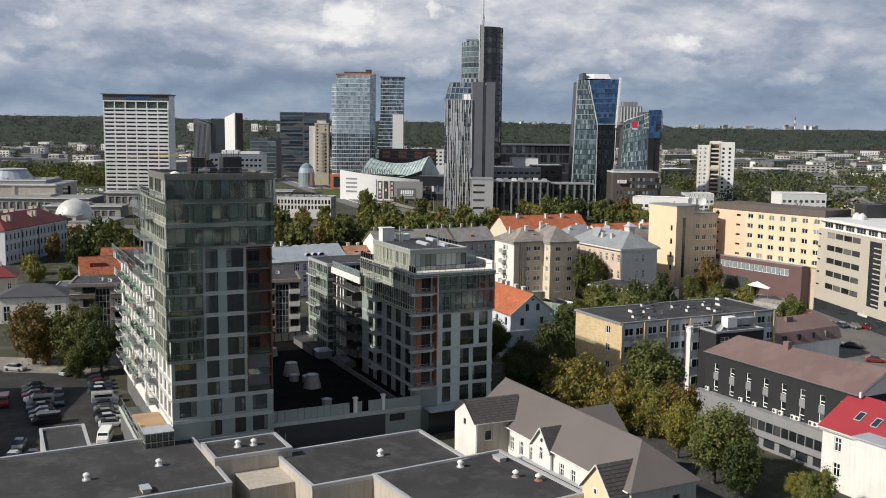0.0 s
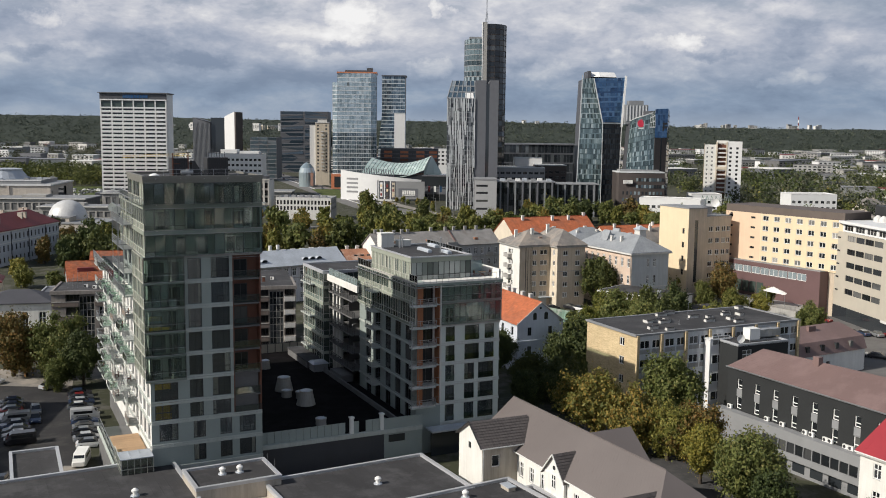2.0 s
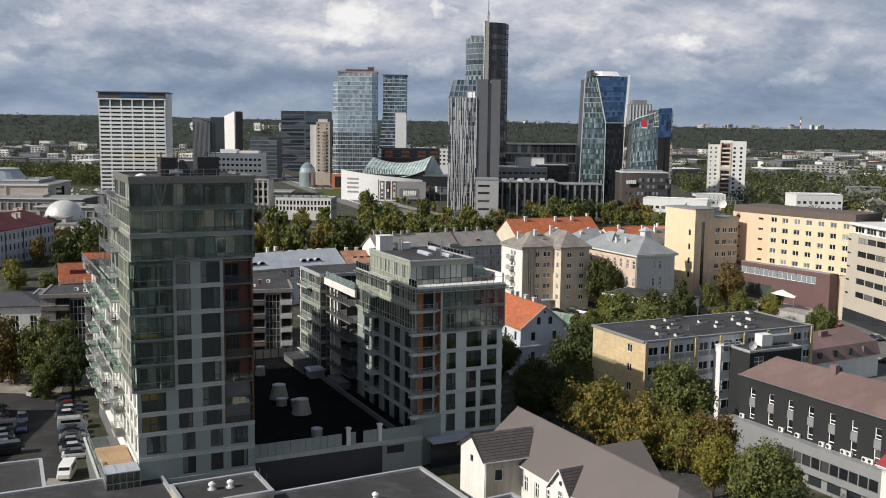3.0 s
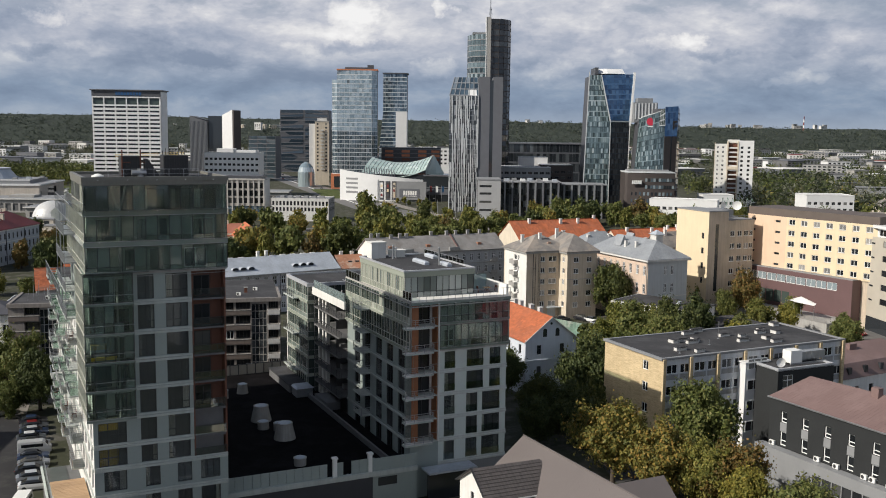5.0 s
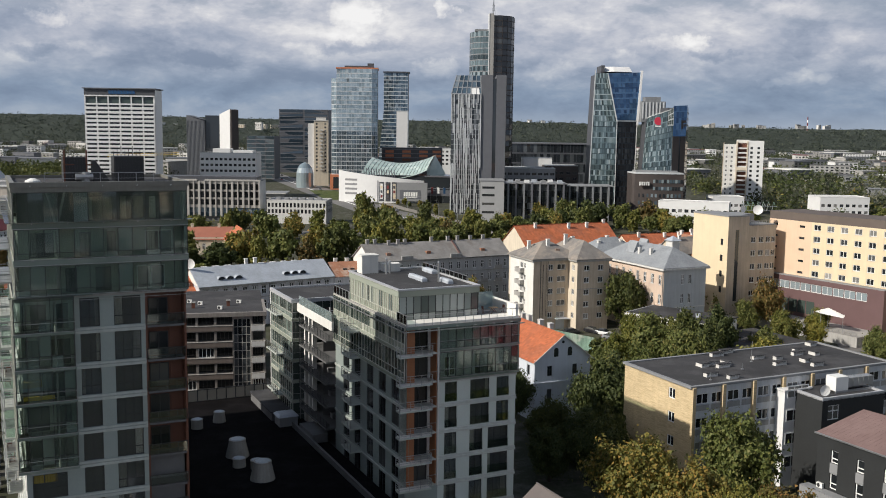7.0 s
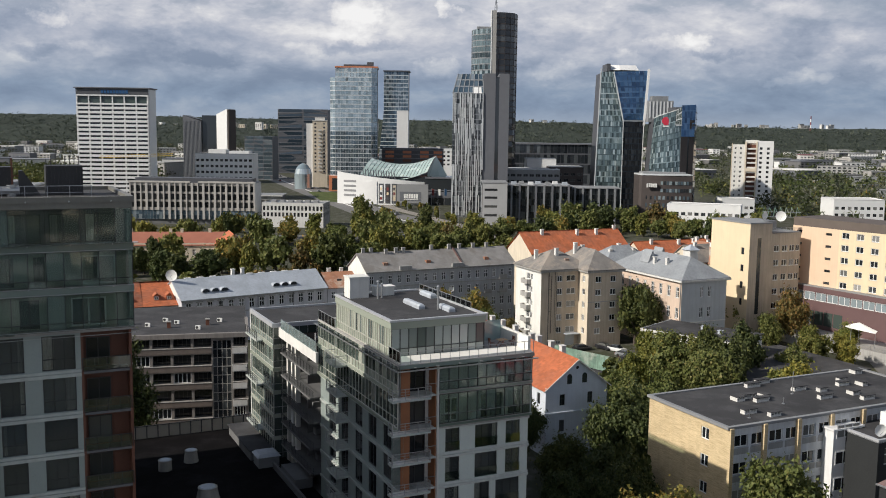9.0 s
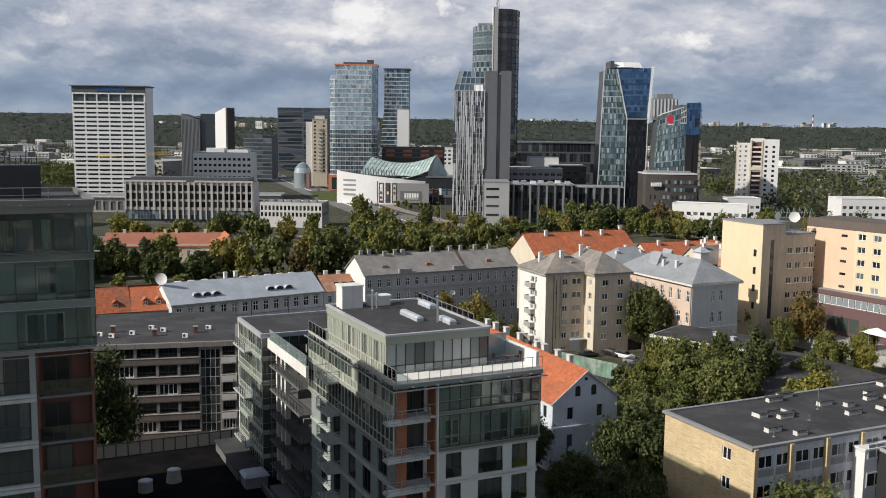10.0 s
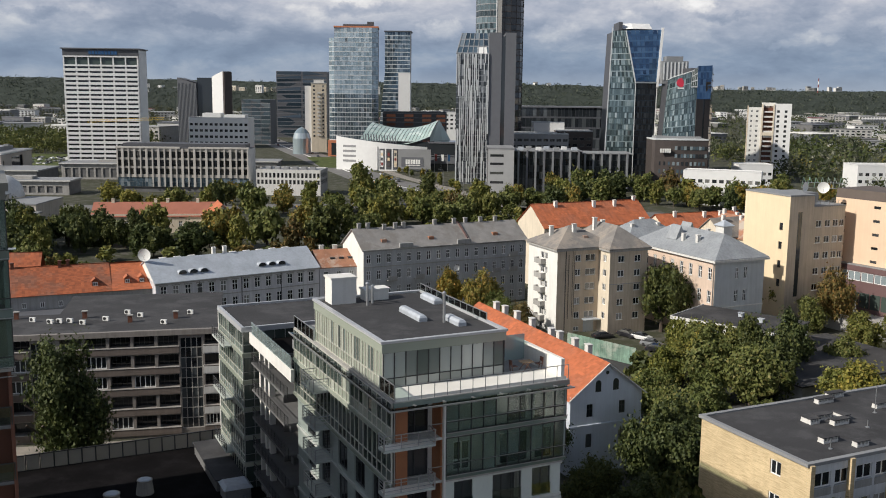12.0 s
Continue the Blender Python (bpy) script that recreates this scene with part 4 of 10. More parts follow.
def dish(at, r=0.5, label="white satellite dish on a bent arm"):
    d = thing("satellite_dish", at, label, "satellite dish", "satellite dishes")
    g = M()
    rings = [(0.02, 0.0), (0.4, 0.035), (0.75, 0.12), (1.0, 0.22)]
    for (ra, da), (rb, db) in zip(rings[:-1], rings[1:]):
        for k in range(14):
            a, b = 2 * math.pi * k / 14, 2 * math.pi * (k + 1) / 14
            q = [(ra * r * math.cos(a), -da * r - 0.2, ra * r * math.sin(a)), (rb * r * math.cos(a), -db * r - 0.2, rb * r * math.sin(a)),
                 (rb * r * math.cos(b), -db * r - 0.2, rb * r * math.sin(b)), (ra * r * math.cos(b), -da * r - 0.2, ra * r * math.sin(b))]
            g.face(q).face([(x, y + 0.03, z) for x, y, z in q[::-1]])
    part("reflector", g, white_plastic, d)
    part("arm", M().bar((0, 0, -r * 1.2), (0, -0.2, 0), 0.06).bar((0, -0.25, -r * 0.8), (0, -0.75 * r - 0.3, 0), 0.03), steel, d)
    return d


dish(tower_at @ pose(-1.7, 19.6, 37.4), 0.6)
dish(tower_at @ pose(-1.7, 14.4, 37.4), 0.5)

# glazed porch and timber deck at the foot of the tower
porch = thing("glazed_porch", tower_at @ pose(-4.2, -1.8, 0), "glazed ground-level porch with a wooden deck on its roof", "porch")
part("base", M().box(0, 0, 0, 4.1, 24, 4.3), dark_concrete, porch)
curtain(porch, pose(0.1, 0.05, 0), 4.0, 4.4, 6.9, 0.8, (0.5,), loggia_glass, frame_alloy, "front_glazing")
part("inner_wall", M().box(0.3, 3.2, 4.4, 4.0, 3.4, 6.8), cream_render, porch)
part("planter", M().box(1.4, 1.0, 4.4, 3.8, 1.8, 4.9), dark_steel, porch)
curtain(porch, pose(0.1, 6.4, 0, rz=-90), 6.4, 4.4, 6.9, 0.9, (0.5,), loggia_glass, frame_alloy, "side_glazing")
part("glass_roof", M().prism([(0, 0), (4.1, 0), (4.1, 3.4), (0, 3.4)], 6.9, 7.0).box(0.0, 0.0, 7.0, 0.08, 3.4, 7.06).box(1.3, 0.0, 7.0, 1.38, 3.4, 7.06).box(2.6, 0.0, 7.0, 2.68, 3.4, 7.06).box(4.02, 0, 7.0, 4.1, 3.4, 7.06), zinc, porch)
part("rim", M().box(-0.15, -0.15, 4.2, 4.1, 0.0, 4.5).box(-0.25, 0, 4.2, 0.0, 24, 4.6), band_concrete, porch)
for k in range(20):
    part("deck_board", M().box(0.2, 3.5 + k * 0.45, 6.3, 4.0, 3.92 + k * 0.45, 6.42), wood_deck, porch)
part("deck_base", M().box(0.15, 3.45, 4.3, 4.05, 12.6, 6.3), pale_panel, porch)
railing(porch, pose(0.1, 24, 0, rz=-90), 24, 4.6, 1.5, 1.5)

# ---- courtyard block ----
milky_glass = skin_glass("milky_guard_glass", (0.75, 0.85, 0.84), (0.42, 0.52, 0.52), 0.45, 0.7)
# band_concrete again, brightened as if lit, for the block front
lit_concrete = surface("lit_band_concrete", (0.58, 0.60, 0.57), 0.7, vary=0.12, streak=0.2)
terrace_tile = surface("pale_terrace_tile", (0.78, 0.76, 0.71), 0.7, vary=0.1)
# lit version of brown_cladding: sunlight on the loggias is in the colour
lit_brown = surface("lit_brown_cladding", (0.33, 0.13, 0.055), 0.6, vary=0.18, size=0.6)
block_at = pose(-4.2, 153.05, 0, rz=ESTATE)
block = thing("apartment_block", block_at, "courtyard apartment block with glazed top storeys and brown balconies", "apartment building")
BW, BD = 14.0, 24.0
BS = [4.3, 7.5, 10.5, 13.65, 16.7, 19.6, 22.9, 26.0]
FB, LB, RB = side(BW, BD, "front"), side(BW, BD, "left"), side(BW, BD, "right")
part("core", M().box(0.5, 1.9, 0, BW - 0.35, BD - 0.3, 25.9).box(4.3, 0.5, 0, BW - 0.35, 1.9, 19.5).box(4.3, 1.4, 19.5, BW - 0.35, 1.9, 25.9), dark_concrete, block)
# white bay of the front
fx = 3.9
holes = []
for k, (z0, z1) in enumerate(zip(BS[:5], BS[1:6])):
    cols = [(4.75, 6.3), (8.0, 10.5), (11.45, 13.1)] if k > 2 else [(4.75, 6.3), (8.0, 9.7), (10.4, 13.1)]
    holes += [(a - fx, b - fx, z0 + 0.28, z1 - 0.34) for a, b in cols]
wall(block, FB @ Matrix.Translation((fx, 0, 0)), BW - fx, 4.0, 19.6, holes, lit_panel)
for h in holes:
    ww = lived_window(block, FB @ Matrix.Translation((fx, 0, 0)), h, 1 if h[1] - h[0] < 1.8 else 2, 0.0, dark_frame)
    part("guard", M().box(0, -0.2, 0.0, h[1] - h[0], -0.17, 0.95), balustrade_glass, ww)
for z in BS[:6]:
    part("floor_band", M().box(fx, -0.12, z - 0.3, BW + 0.1, 0.0, z - 0.06).box(fx, -0.08, z - 0.0, BW + 0.06, 0.0, z + 0.22), lit_concrete, block)
for k, (z0, z1) in enumerate(zip(BS[5:7], BS[6:])):
    curtain(block, FB @ Matrix.Translation((fx, -0.3, 0)), BW - fx + 0.2, z0 + 0.35, z1 - 0.05, 1.0, (0.3,), tower_skin, dark_steel, "glass_storey", mull=0.045)
    part("balcony_floor", M().box(fx, -0.28, z0 - 0.1, BW, 0.8, z0 + 0.08), concrete, block)
    part("steel_rail", M().box(fx, -0.50, z0 + 0.36, BW + 0.2, -0.45, z0 + 0.41).box(fx, -0.40, z0 + 1.25, BW + 0.2, -0.36, z0 + 1.29), steel, block)
    inner = FB @ Matrix.Translation((fx + 0.05, 0.7, 0))
    holes = [(a, b, z0 + 0.15, z0 + 2.5) for a, b in ([(1.0, 2.5), (5.0, 7.4), (8.1, 9.6)] if k == 0 else [(5.6, 7.2), (8.0, 9.0)])]
    wall(block, inner, BW - fx - 0.15, z0, z1, holes, lit_concrete, 0.3, "room_wall")
    for h in holes:
        lived_window(block, inner, h, 1, 0.35 if k == 0 else 0, white_frame if h[0] < 2 else dark_frame)
    part("glass_fascia", M().box(fx, -0.42, z0 + 0.1, BW + 0.2, -0.28, z0 + 0.34), frit_dark, block)
    part("end_fascia", M().box(BW + 0.02, -0.3, z0 + 0.1, BW + 0.2, 2.0, z1), pale_panel, block)
# brown loggia stripe with balconies round the corner
part("loggia_wall", M().box(0.0, 1.55, 4.3, fx, 1.85, 25.9).box(0.0, 0.2, 7.4, 0.28, 1.55, 25.9).box(fx - 0.16, -0.28, 7.4, fx + 0.02, 1.55, 25.9), white_render, block)
for k, (z0, z1) in enumerate(zip(BS[1:7], BS[2:])):
    part("brown_panel", M().box(0.06, 0.05, z0 + 0.02, 0.98, 0.19, z1 - 0.2), lit_brown, block)
    part("brown_panel", M().box(fx - 0.30, 0.0, z0, fx - 0.17, 1.54, z1 - 0.2), lit_brown, block)
    window(block, pose(0, 0, 0), 1.05, 3.2, z0 + 0.05, z1 - 0.5, 1, 0.0, dark_frame, room_glass, 1.46)
    part("loggia_slab", M().box(0.28, -0.02, z0 - 0.2, fx - 0.17, 1.5, z0), lit_concrete, block)
    balcony(block, FB, -1.3, 2.7, 1.1, z0 + 0.02, varied=False)
    part("deck_tiles", M(FB).box(-1.15, -0.95, z0 + 0.02, 2.6, 0.02, z0 + 0.05), terrace_tile, block)
    part("loggia_rail", M().bar((2.7, -0.02, z0 + 1.05), (fx - 0.17, -0.02, z0 + 1.05), 0.05), steel, block)
part("podium_wall", M().box(-0.2, -0.1, 0, fx, 1.5, 7.3), pale_panel, block)
part("ground_wall", M().box(fx, 0.02, 0, BW, 0.35, 4.0), grey_panel, block)
# terrace over the glazed storeys
PX_END = 10.2
part("terrace", M().box(-0.3, -0.45, 25.9, BW + 0.3, BD, 26.15), concrete, block)
part("glass_shelf", M().box(-0.75, -0.95, 25.62, BW + 0.4, -0.45, 25.66).box(-0.75, -0.45, 25.62, -0.3, BD, 25.66), balustrade_glass, block)
part("cornice_tube", M().bar((-0.8, -0.98, 25.66), (BW + 0.45, -0.98, 25.66), 0.11).bar((-0.8, -0.98, 25.66), (-0.8, BD, 25.66), 0.11), steel, block)
part("cornice", M().box(-0.3, -0.5, 25.75, BW + 0.3, -0.3, 26.1), frit_dark, block)
part("terrace_floor", M().box(-0.05, -0.25, 26.15, BW - 0.2, 2.35, 26.3), terrace_tile, block)
part("upstand", M().box(-0.1, -0.28, 26.15, BW + 0.1, -0.25, 26.4).box(BW - 0.2, 0.0, 26.15, BW + 0.1, 7.5, 27.7), white_render, block)
n = 14
for k in range(n + 1):
    part("rail_post", M().box((BW + 0.4) * k / n - 0.225, -0.44, 26.1, (BW + 0.4) * k / n - 0.18, -0.40, 27.3), steel, block)
part("top_rail", M().bar((-0.2, -0.42, 27.32), (BW + 0.2, -0.42, 27.32), 0.05), steel, block)
part("frosted_screen", M().box(PX_END, 5.6, 26.3, BW - 0.25, 5.65, 28.4), milky_glass, block)
railing(block, pose(-0.25, BD, 0, rz=-90), BD - 18.2, 26.1, 1.1, 1.1)
railing(block, pose(-0.25, 2.4, 0, rz=-90), 2.8, 26.3, 1.1, 1.1)
brace_row(block, pose(0, -0.5, 0), BW, 25.95, 6)
brace_row(block, LB @ Matrix.Translation((0, -0.2, 0)), BD, 25.95, 7)
table = thing("terrace_table", block_at @ pose(12.2, 2.6, 26.3), "brown wooden folding table with two chairs on a terrace", "garden furniture")
part("table_top", M().box(-0.5, -0.4, 0.68, 0.5, 0.4, 0.73), wood_deck, table)
for k, (x, y) in enumerate(((-0.42, -0.32), (0.42, -0.32), (-0.42, 0.32), (0.42, 0.32))):
    part("table_leg", M().bar((x, y, 0), (-x * 0.4, y, 0.68), 0.05), brown_cladding, table)
for x, f in ((-1.1, -1), (1.1, 1)):
    part("chair_seat", M().box(x - 0.22, -0.22, 0.42, x + 0.22, 0.22, 0.46), brown_cladding, table)
    part("chair_back", M().bar((x + f * 0.2, -0.2, 0.0), (x + f * 0.34, -0.2, 0.95), 0.05).bar((x + f * 0.2, 0.2, 0.0), (x + f * 0.34, 0.2, 0.95), 0.05).box(x + f * 0.3 - 0.03, -0.2, 0.6, x + f * 0.3 + 0.03, 0.2, 0.95), brown_cladding, table)
# penthouse
curtained_glass = glazing("curtained_glass", [(0.0, (0.10, 0.12, 0.11)), (0.4, (0.26, 0.29, 0.27)), (1.0, (0.46, 0.49, 0.46))], 0.06, "object")
PX0, PX1, PY0, PY1 = 0.0, 10.1, 2.4, 18.4
part("penthouse_core", M().box(PX0 + 0.3, PY0 + 0.3, 26.1, PX1 - 0.3, PY1 - 0.3, 29.6), dark_concrete, block)
curtain(block, pose(PX0, PY0, 0), PX1 - PX0, 26.2, 29.0, 0.95, (0.3,), curtained_glass, dark_steel, "penthouse_glazing", share=0.4)
curtain(block, pose(PX0, PY1, 0, rz=-90), PY1 - PY0, 26.2, 29.0, 0.62, (0.3,), pale_glass, frame_alloy, "penthouse_glazing", low=frit, share=0.65, mull=0.08)
curtain(block, pose(PX1, PY0, 0, rz=90), PY1 - PY0, 26.2, 29.0, 0.95, (), green_glass, dark_steel, "penthouse_glazing", singly=False)
part("fascia", M().box(PX0 - 0.1, PY0 - 0.1, 29.0, PX1 + 0.1, PY0 + 0.02, 29.75).box(PX0 - 0.1, PY0, 29.0, PX0 + 0.02, PY1 + 0.1, 29.75).box(PX1 - 0.02, PY0, 29.0, PX1 + 0.1, PY1, 29.75).box(PX0, PY1, 26.1, PX1, PY1 + 0.1, 29.75), frit, block)
part("roof", M().box(PX0 + 0.1, PY0 + 0.1, 29.55, PX1 - 0.1, PY1 - 0.1, 29.7), roof_felt, block)
part("roof_rim", M().box(PX0 - 0.2, PY0 - 0.2, 29.72, PX1 + 0.2, PY0 + 0.15, 29.9).box(PX0 - 0.2, PY0 + 0.15, 29.72, PX0 + 0.15, PY1 + 0.2, 29.9).box(PX1 - 0.15, PY0 + 0.15, 29.72, PX1 + 0.2, PY1 + 0.2, 29.9).box(PX0 + 0.15, PY1 - 0.15, 29.72, PX1 - 0.15, PY1 + 0.2, 29.9), parapet_metal, block)
railing(block, pose(PX1, PY0 + 3, 0, rz=90), PY1 - PY0 - 3, 29.8, 0.7, 1.2)
for x, y, w, d in ((5.2, 7.6, 0.7, 4.2), (7.4, 5.0, 0.7, 2.6), (9.0, 13.0, 0.8, 3.0)):
    part("skylight", M().box(x, y, 29.7, x + w, y + d, 30.0).prism([(x, y), (x + w, y), (x + w, y + d), (x, y + d)], 30.0, 30.2, 0, [(x + 0.15, y + 0.1), (x + w - 0.15, y + 0.1), (x + w - 0.15, y + d - 0.1), (x + 0.15, y + d - 0.1)]), zinc, block)
part("stair_head", M().box(0.8, 16.2, 29.7, 3.0, 18.0, 31.9).box(0.7, 16.1, 31.9, 3.1, 18.1, 32.05), white_render, block)
part("vent_box", M().box(4.0, 16.6, 29.7, 6.2, 17.8, 30.6).box(3.9, 16.5, 30.6, 6.3, 17.9, 30.75), white_render, block)
for x, y, h in ((7.0, 6.8, 2.4), (3.6, 15.0, 1.9), (4.3, 15.6, 1.5)):
    part("flue", M().cyl(x, y, 29.7, 29.7 + h, 0.12, 0.12, 8).cyl(x, y, 29.7 + h, 29.85 + h, 0.2, 0.05, 8), steel, block)
# left side: two glazed storeys above, bands with windows and balconies below
for z0, z1 in zip(BS[5:7], BS[6:]):
    curtain(block, LB @ Matrix.Translation((0, -0.3, 0)), BD, z0 + 0.35, z1 - 0.05, 0.95, (0.3,), green_glass, frame_alloy, "glass_storey", low=frit if z0 > 21 else None, share=0.1)
    part("glass_fascia", M().box(-0.42, 0, z0 + 0.05, -0.28, BD, z0 + 0.34), frit, block)
holes = []
for z0, z1 in zip(BS[:5], BS[1:6]):
    holes += [(BD - y - 2.3, BD - y, z0 + 0.2, z1 - 0.35) for y in (2.2, 6.2, 10.2, 14.6, 18.6)]
wall(block, LB, BD, 4.0, 19.6, holes, pale_panel)
for h in holes:
    window(block, LB, *h, 1, 0.0, dark_frame, room_glass)
for k, z in enumerate(BS[:6]):
    part("floor_band", M().box(-0.14, 0.1, z - 0.3, 0.0, BD, z - 0.02), band_concrete, block)
    if k:
        balcony(block, LB, BD - 17.4, BD - 13.9, 1.6, z + 0.02, varied=False)
balcony(block, LB @ Matrix.Translation((0, -0.3, 0)), BD - 17.4, BD - 13.9, 1.4, 22.9, varied=False)
wall(block, RB, BD, 0.0, 26.0, [], pale_panel)
# recessed middle with a white edge beam, then the rear wing
part("middle", M().box(9.2, BD, 0, BW, 39.0, 22.2), dark_concrete, block)
part("edge_beam", M().box(-1.1, 22.4, 21.3, -0.8, 37.9, 22.5), white_render, block)
part("terrace", M().box(-0.8, 24.05, 21.3, 9.2, 38.0, 21.5), shaded_deck, block)
for k in range(10):
    part("glass_guard", M().box(-1.05, 22.6 + 1.45 * k, 22.5, -1.0, 24.0 + 1.45 * k, 23.75), milky_glass, block)
for k, y in enumerate((33.0, 34.6, 36.6)):
    part("white_pier", M().box(-0.3, y, 4.5, 0.3, y + 0.5, 21.3), white_render, block)
for z in BS[1:6]:
    part("white_lintel", M().box(-0.3, 33.5, z - 0.6, 0.2, 36.6, z - 0.2), white_render, block)
terrace_set = thing("terrace_set", block_at @ pose(3.6, 33.0, 21.5), "dark garden table with a folded umbrella and two chairs", "garden furniture")
part("table_top", M().cyl(0, 0, 0.7, 0.75, 0.6, 0.6, 12), dark_steel, terrace_set)
part("table_leg", M().cyl(0, 0, 0.0, 0.7, 0.08, 0.05, 8), dark_steel, terrace_set)
part("umbrella", M().cyl(0, 0, 0.75, 1.2, 0.03, 0.03, 6).cyl(0, 0, 1.2, 2.7, 0.28, 0.04, 8), dark_concrete, terrace_set)
for x in (-1.1, 1.1):
    part("chair", M().box(x - 0.25, -0.25, 0.4, x + 0.25, 0.25, 0.46).box(x - 0.25 if x < 0 else x + 0.2, -0.25, 0.0, x - 0.2 if x < 0 else x + 0.25, 0.25, 0.95), grey_panel, terrace_set)
railing(block, pose(-0.95, 37.0, 0, rz=-90), 14.4, 22.5, 1.05, 1.2, glass=False)
for z in BS[1:6]:
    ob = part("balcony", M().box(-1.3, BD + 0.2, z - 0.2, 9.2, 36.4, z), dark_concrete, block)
    railing(ob, pose(-1.25, 36.3, 0, rz=-90), 13.2, z, 1.05, 1.2, glass=False, metal=dark_steel)
    part("partition", M().box(0.4, 30.4, z, 9.0, 30.5, z + 2.2), dark_concrete, ob)
    if z < 18:
        part("storage_box", M().box(1.0, 26.0 + z * 0.3, z, 2.2, 27.0 + z * 0.3, z + 0.7), grey_panel, ob)
    part("loggia_wall", M().box(9.0, BD + 0.2, z, 9.2, 37.8, z + 2.8), brown_cladding, block)
    for y in (26.5, 31.5):
        window(block, pose(9.0, y + 2.4, 0, rz=-90), 0, 2.4, z + 0.05, z + 2.4, 1, 0, dark_frame, room_glass, -0.03)
wx0, wy0, wy1, wz = -1.8, 38.0, 49.5, 22.8
part("wing_core", M().box(wx0 + 0.3, wy0 + 0.3, 0, BW, wy1 - 0.3, wz - 0.2), dark_concrete, block)
wl_at, wf_at = pose(wx0, wy1, 0, rz=-90), pose(wx0, wy0, 0)
for z0, z1 in zip([4.3, 7.5, 10.5, 13.65, 16.7, 19.7], [7.5, 10.5, 13.65, 16.7, 19.7, 22.7]):
    curtain(block, wl_at, wy1 - wy0, z0 + 0.5, z1 - 0.02, 1.05, (0.3,), green_glass, frame_alloy, "glass_storey", low=frit_dark, share=0.18)
    if z0 in (7.5, 13.65, 19.7):
        railing(block, wl_at @ Matrix.Translation((1.0, -1.0, 0)), 6.0, z0 + 0.3, 1.05, 1.2, glass=False, metal=dark_steel)
        part("wing_balcony", M(wl_at).box(1.0, -1.05, z0 + 0.1, 7.0, -0.1, z0 + 0.28), band_concrete, block)
    curtain(block, wf_at, 7.0, z0 + 0.5, z1 - 0.02, 1.1, (0.35,), green_glass, steel, "glass_storey", singly=False)
    part("glass_fascia", M().box(wx0 - 0.11, wy0 - 0.12, z0 + 0.05, wx0 + 0.1, wy1, z0 + 0.48).box(wx0 + 0.1, wy0 - 0.12, z0 + 0.05, wx0 + 7, wy0 + 0.1, z0 + 0.48), frit, block)
part("wing_roof", M().box(wx0, wy0, wz - 0.2, BW, wy1, wz), roof_felt, block)
part("roof_rim", M().box(wx0 - 0.15, wy0 - 0.15, wz - 0.3, wx0 + 0.2, wy1, wz + 0.25).box(wx0 + 0.2, wy0 - 0.15, wz - 0.3, BW, wy0 + 0.2, wz + 0.25).box(wx0, wy1 - 0.2, wz - 0.3, BW, wy1 + 0.1, wz + 0.25), parapet_metal, block)
part("wing_end", M().box(wx0 - 0.1, wy1 - 0.3, 0, BW, wy1, wz - 0.3), white_render, block)

# ---- podium with its courtyard deck, darkened for shade ----
podium = thing("podium", tower_at, "low podium with a shade-darkened roof deck between two apartment buildings", "podium")
part("base", M().box(TW, 2.6, 0, 39.2, 57, 4.7).box(39.2, 28, 0, 60, 60, 4.7), dark_concrete, podium)
part("deck", M().box(TW + 0.05, 3.0, 4.7, 39.1, 57, 5.0), shaded_deck, podium)
part("deck_corner", M().box(TW - 7, 49.5, 0, TW, 57, 5.0), shaded_deck, podium)
part("front_cladding", M().box(0, 0.4, 0, TW, 0.6, 4.2).box(TW, 2.4, 0, 33.5, 2.6, 4.4), surface("navy_panel", (0.055, 0.058, 0.068), 0.5, vary=0.15), podium)
part("front_wall", M().box(33.5, 2.35, 0, 39.6, 2.6, 6.6), pale_panel, podium)
part("coping", M().box(TW, 2.1, 4.4, 39.6, 2.75, 5.0), band_concrete, podium)
for k in range(18):
    x = TW + 0.3 + k * 1.05
    if k in (12, 14):
        continue
    part("screen_panel", M().box(x, 2.45, 5.0, x + 1.0, 2.55, 6.75), pale_panel, podium)
for x in (28.2, 32.9):
    part("screen_pier", M().box(x, 2.3, 5.0, x + 0.5, 2.8, 7.3).box(x - 0.1, 2.2, 7.3, x + 0.6, 2.9, 7.5), white_plastic, podium)
part("window", M().box(34.2, 2.30, 3.0, 36.8, 2.36, 4.1), dark_glass, podium)
for k in range(20):
    x = TW - 6 + k * 1.5
    part("fence_panel", M().box(x + 0.08, 56.6, 5.1, x + 1.42, 56.65, 6.8), beige_panel, podium)
    part("fence_post", M().box(x - 0.06, 56.5, 5.0, x + 0.06, 56.7, 6.95), dark_steel, podium)
part("fence_rail", M().box(TW - 6, 56.52, 6.8, TW + 24, 56.7, 6.9), dark_steel, podium)
part("duct_housing", M().box(34.5, 42.2, 5.0, 37.4, 54.4, 6.3), dark_concrete, podium)
part("housing_lid", M().box(34.3, 42.0, 6.3, 37.45, 54.6, 6.42), roof_felt, podium)
part("vent_house", M().box(34.7, 38.8, 5.0, 37.4, 41.4, 6.4), grey_panel, podium)
part("vent_lid", M().prism([(34.5, 38.6), (37.6, 38.6), (37.6, 41.6), (34.5, 41.6)], 6.4, 6.75, 0, [(34.9, 39.0), (37.2, 39.0), (37.2, 41.2), (34.9, 41.2)]), zinc, podium)
part("parapet", M().box(36.4, 4.0, 5.0, 36.7, 38.4, 5.8), dark_concrete, podium)
part("light_shaft", M().box(36.8, 30.0, 5.0, 39.0, 36.0, 6.2), dark_concrete, podium)
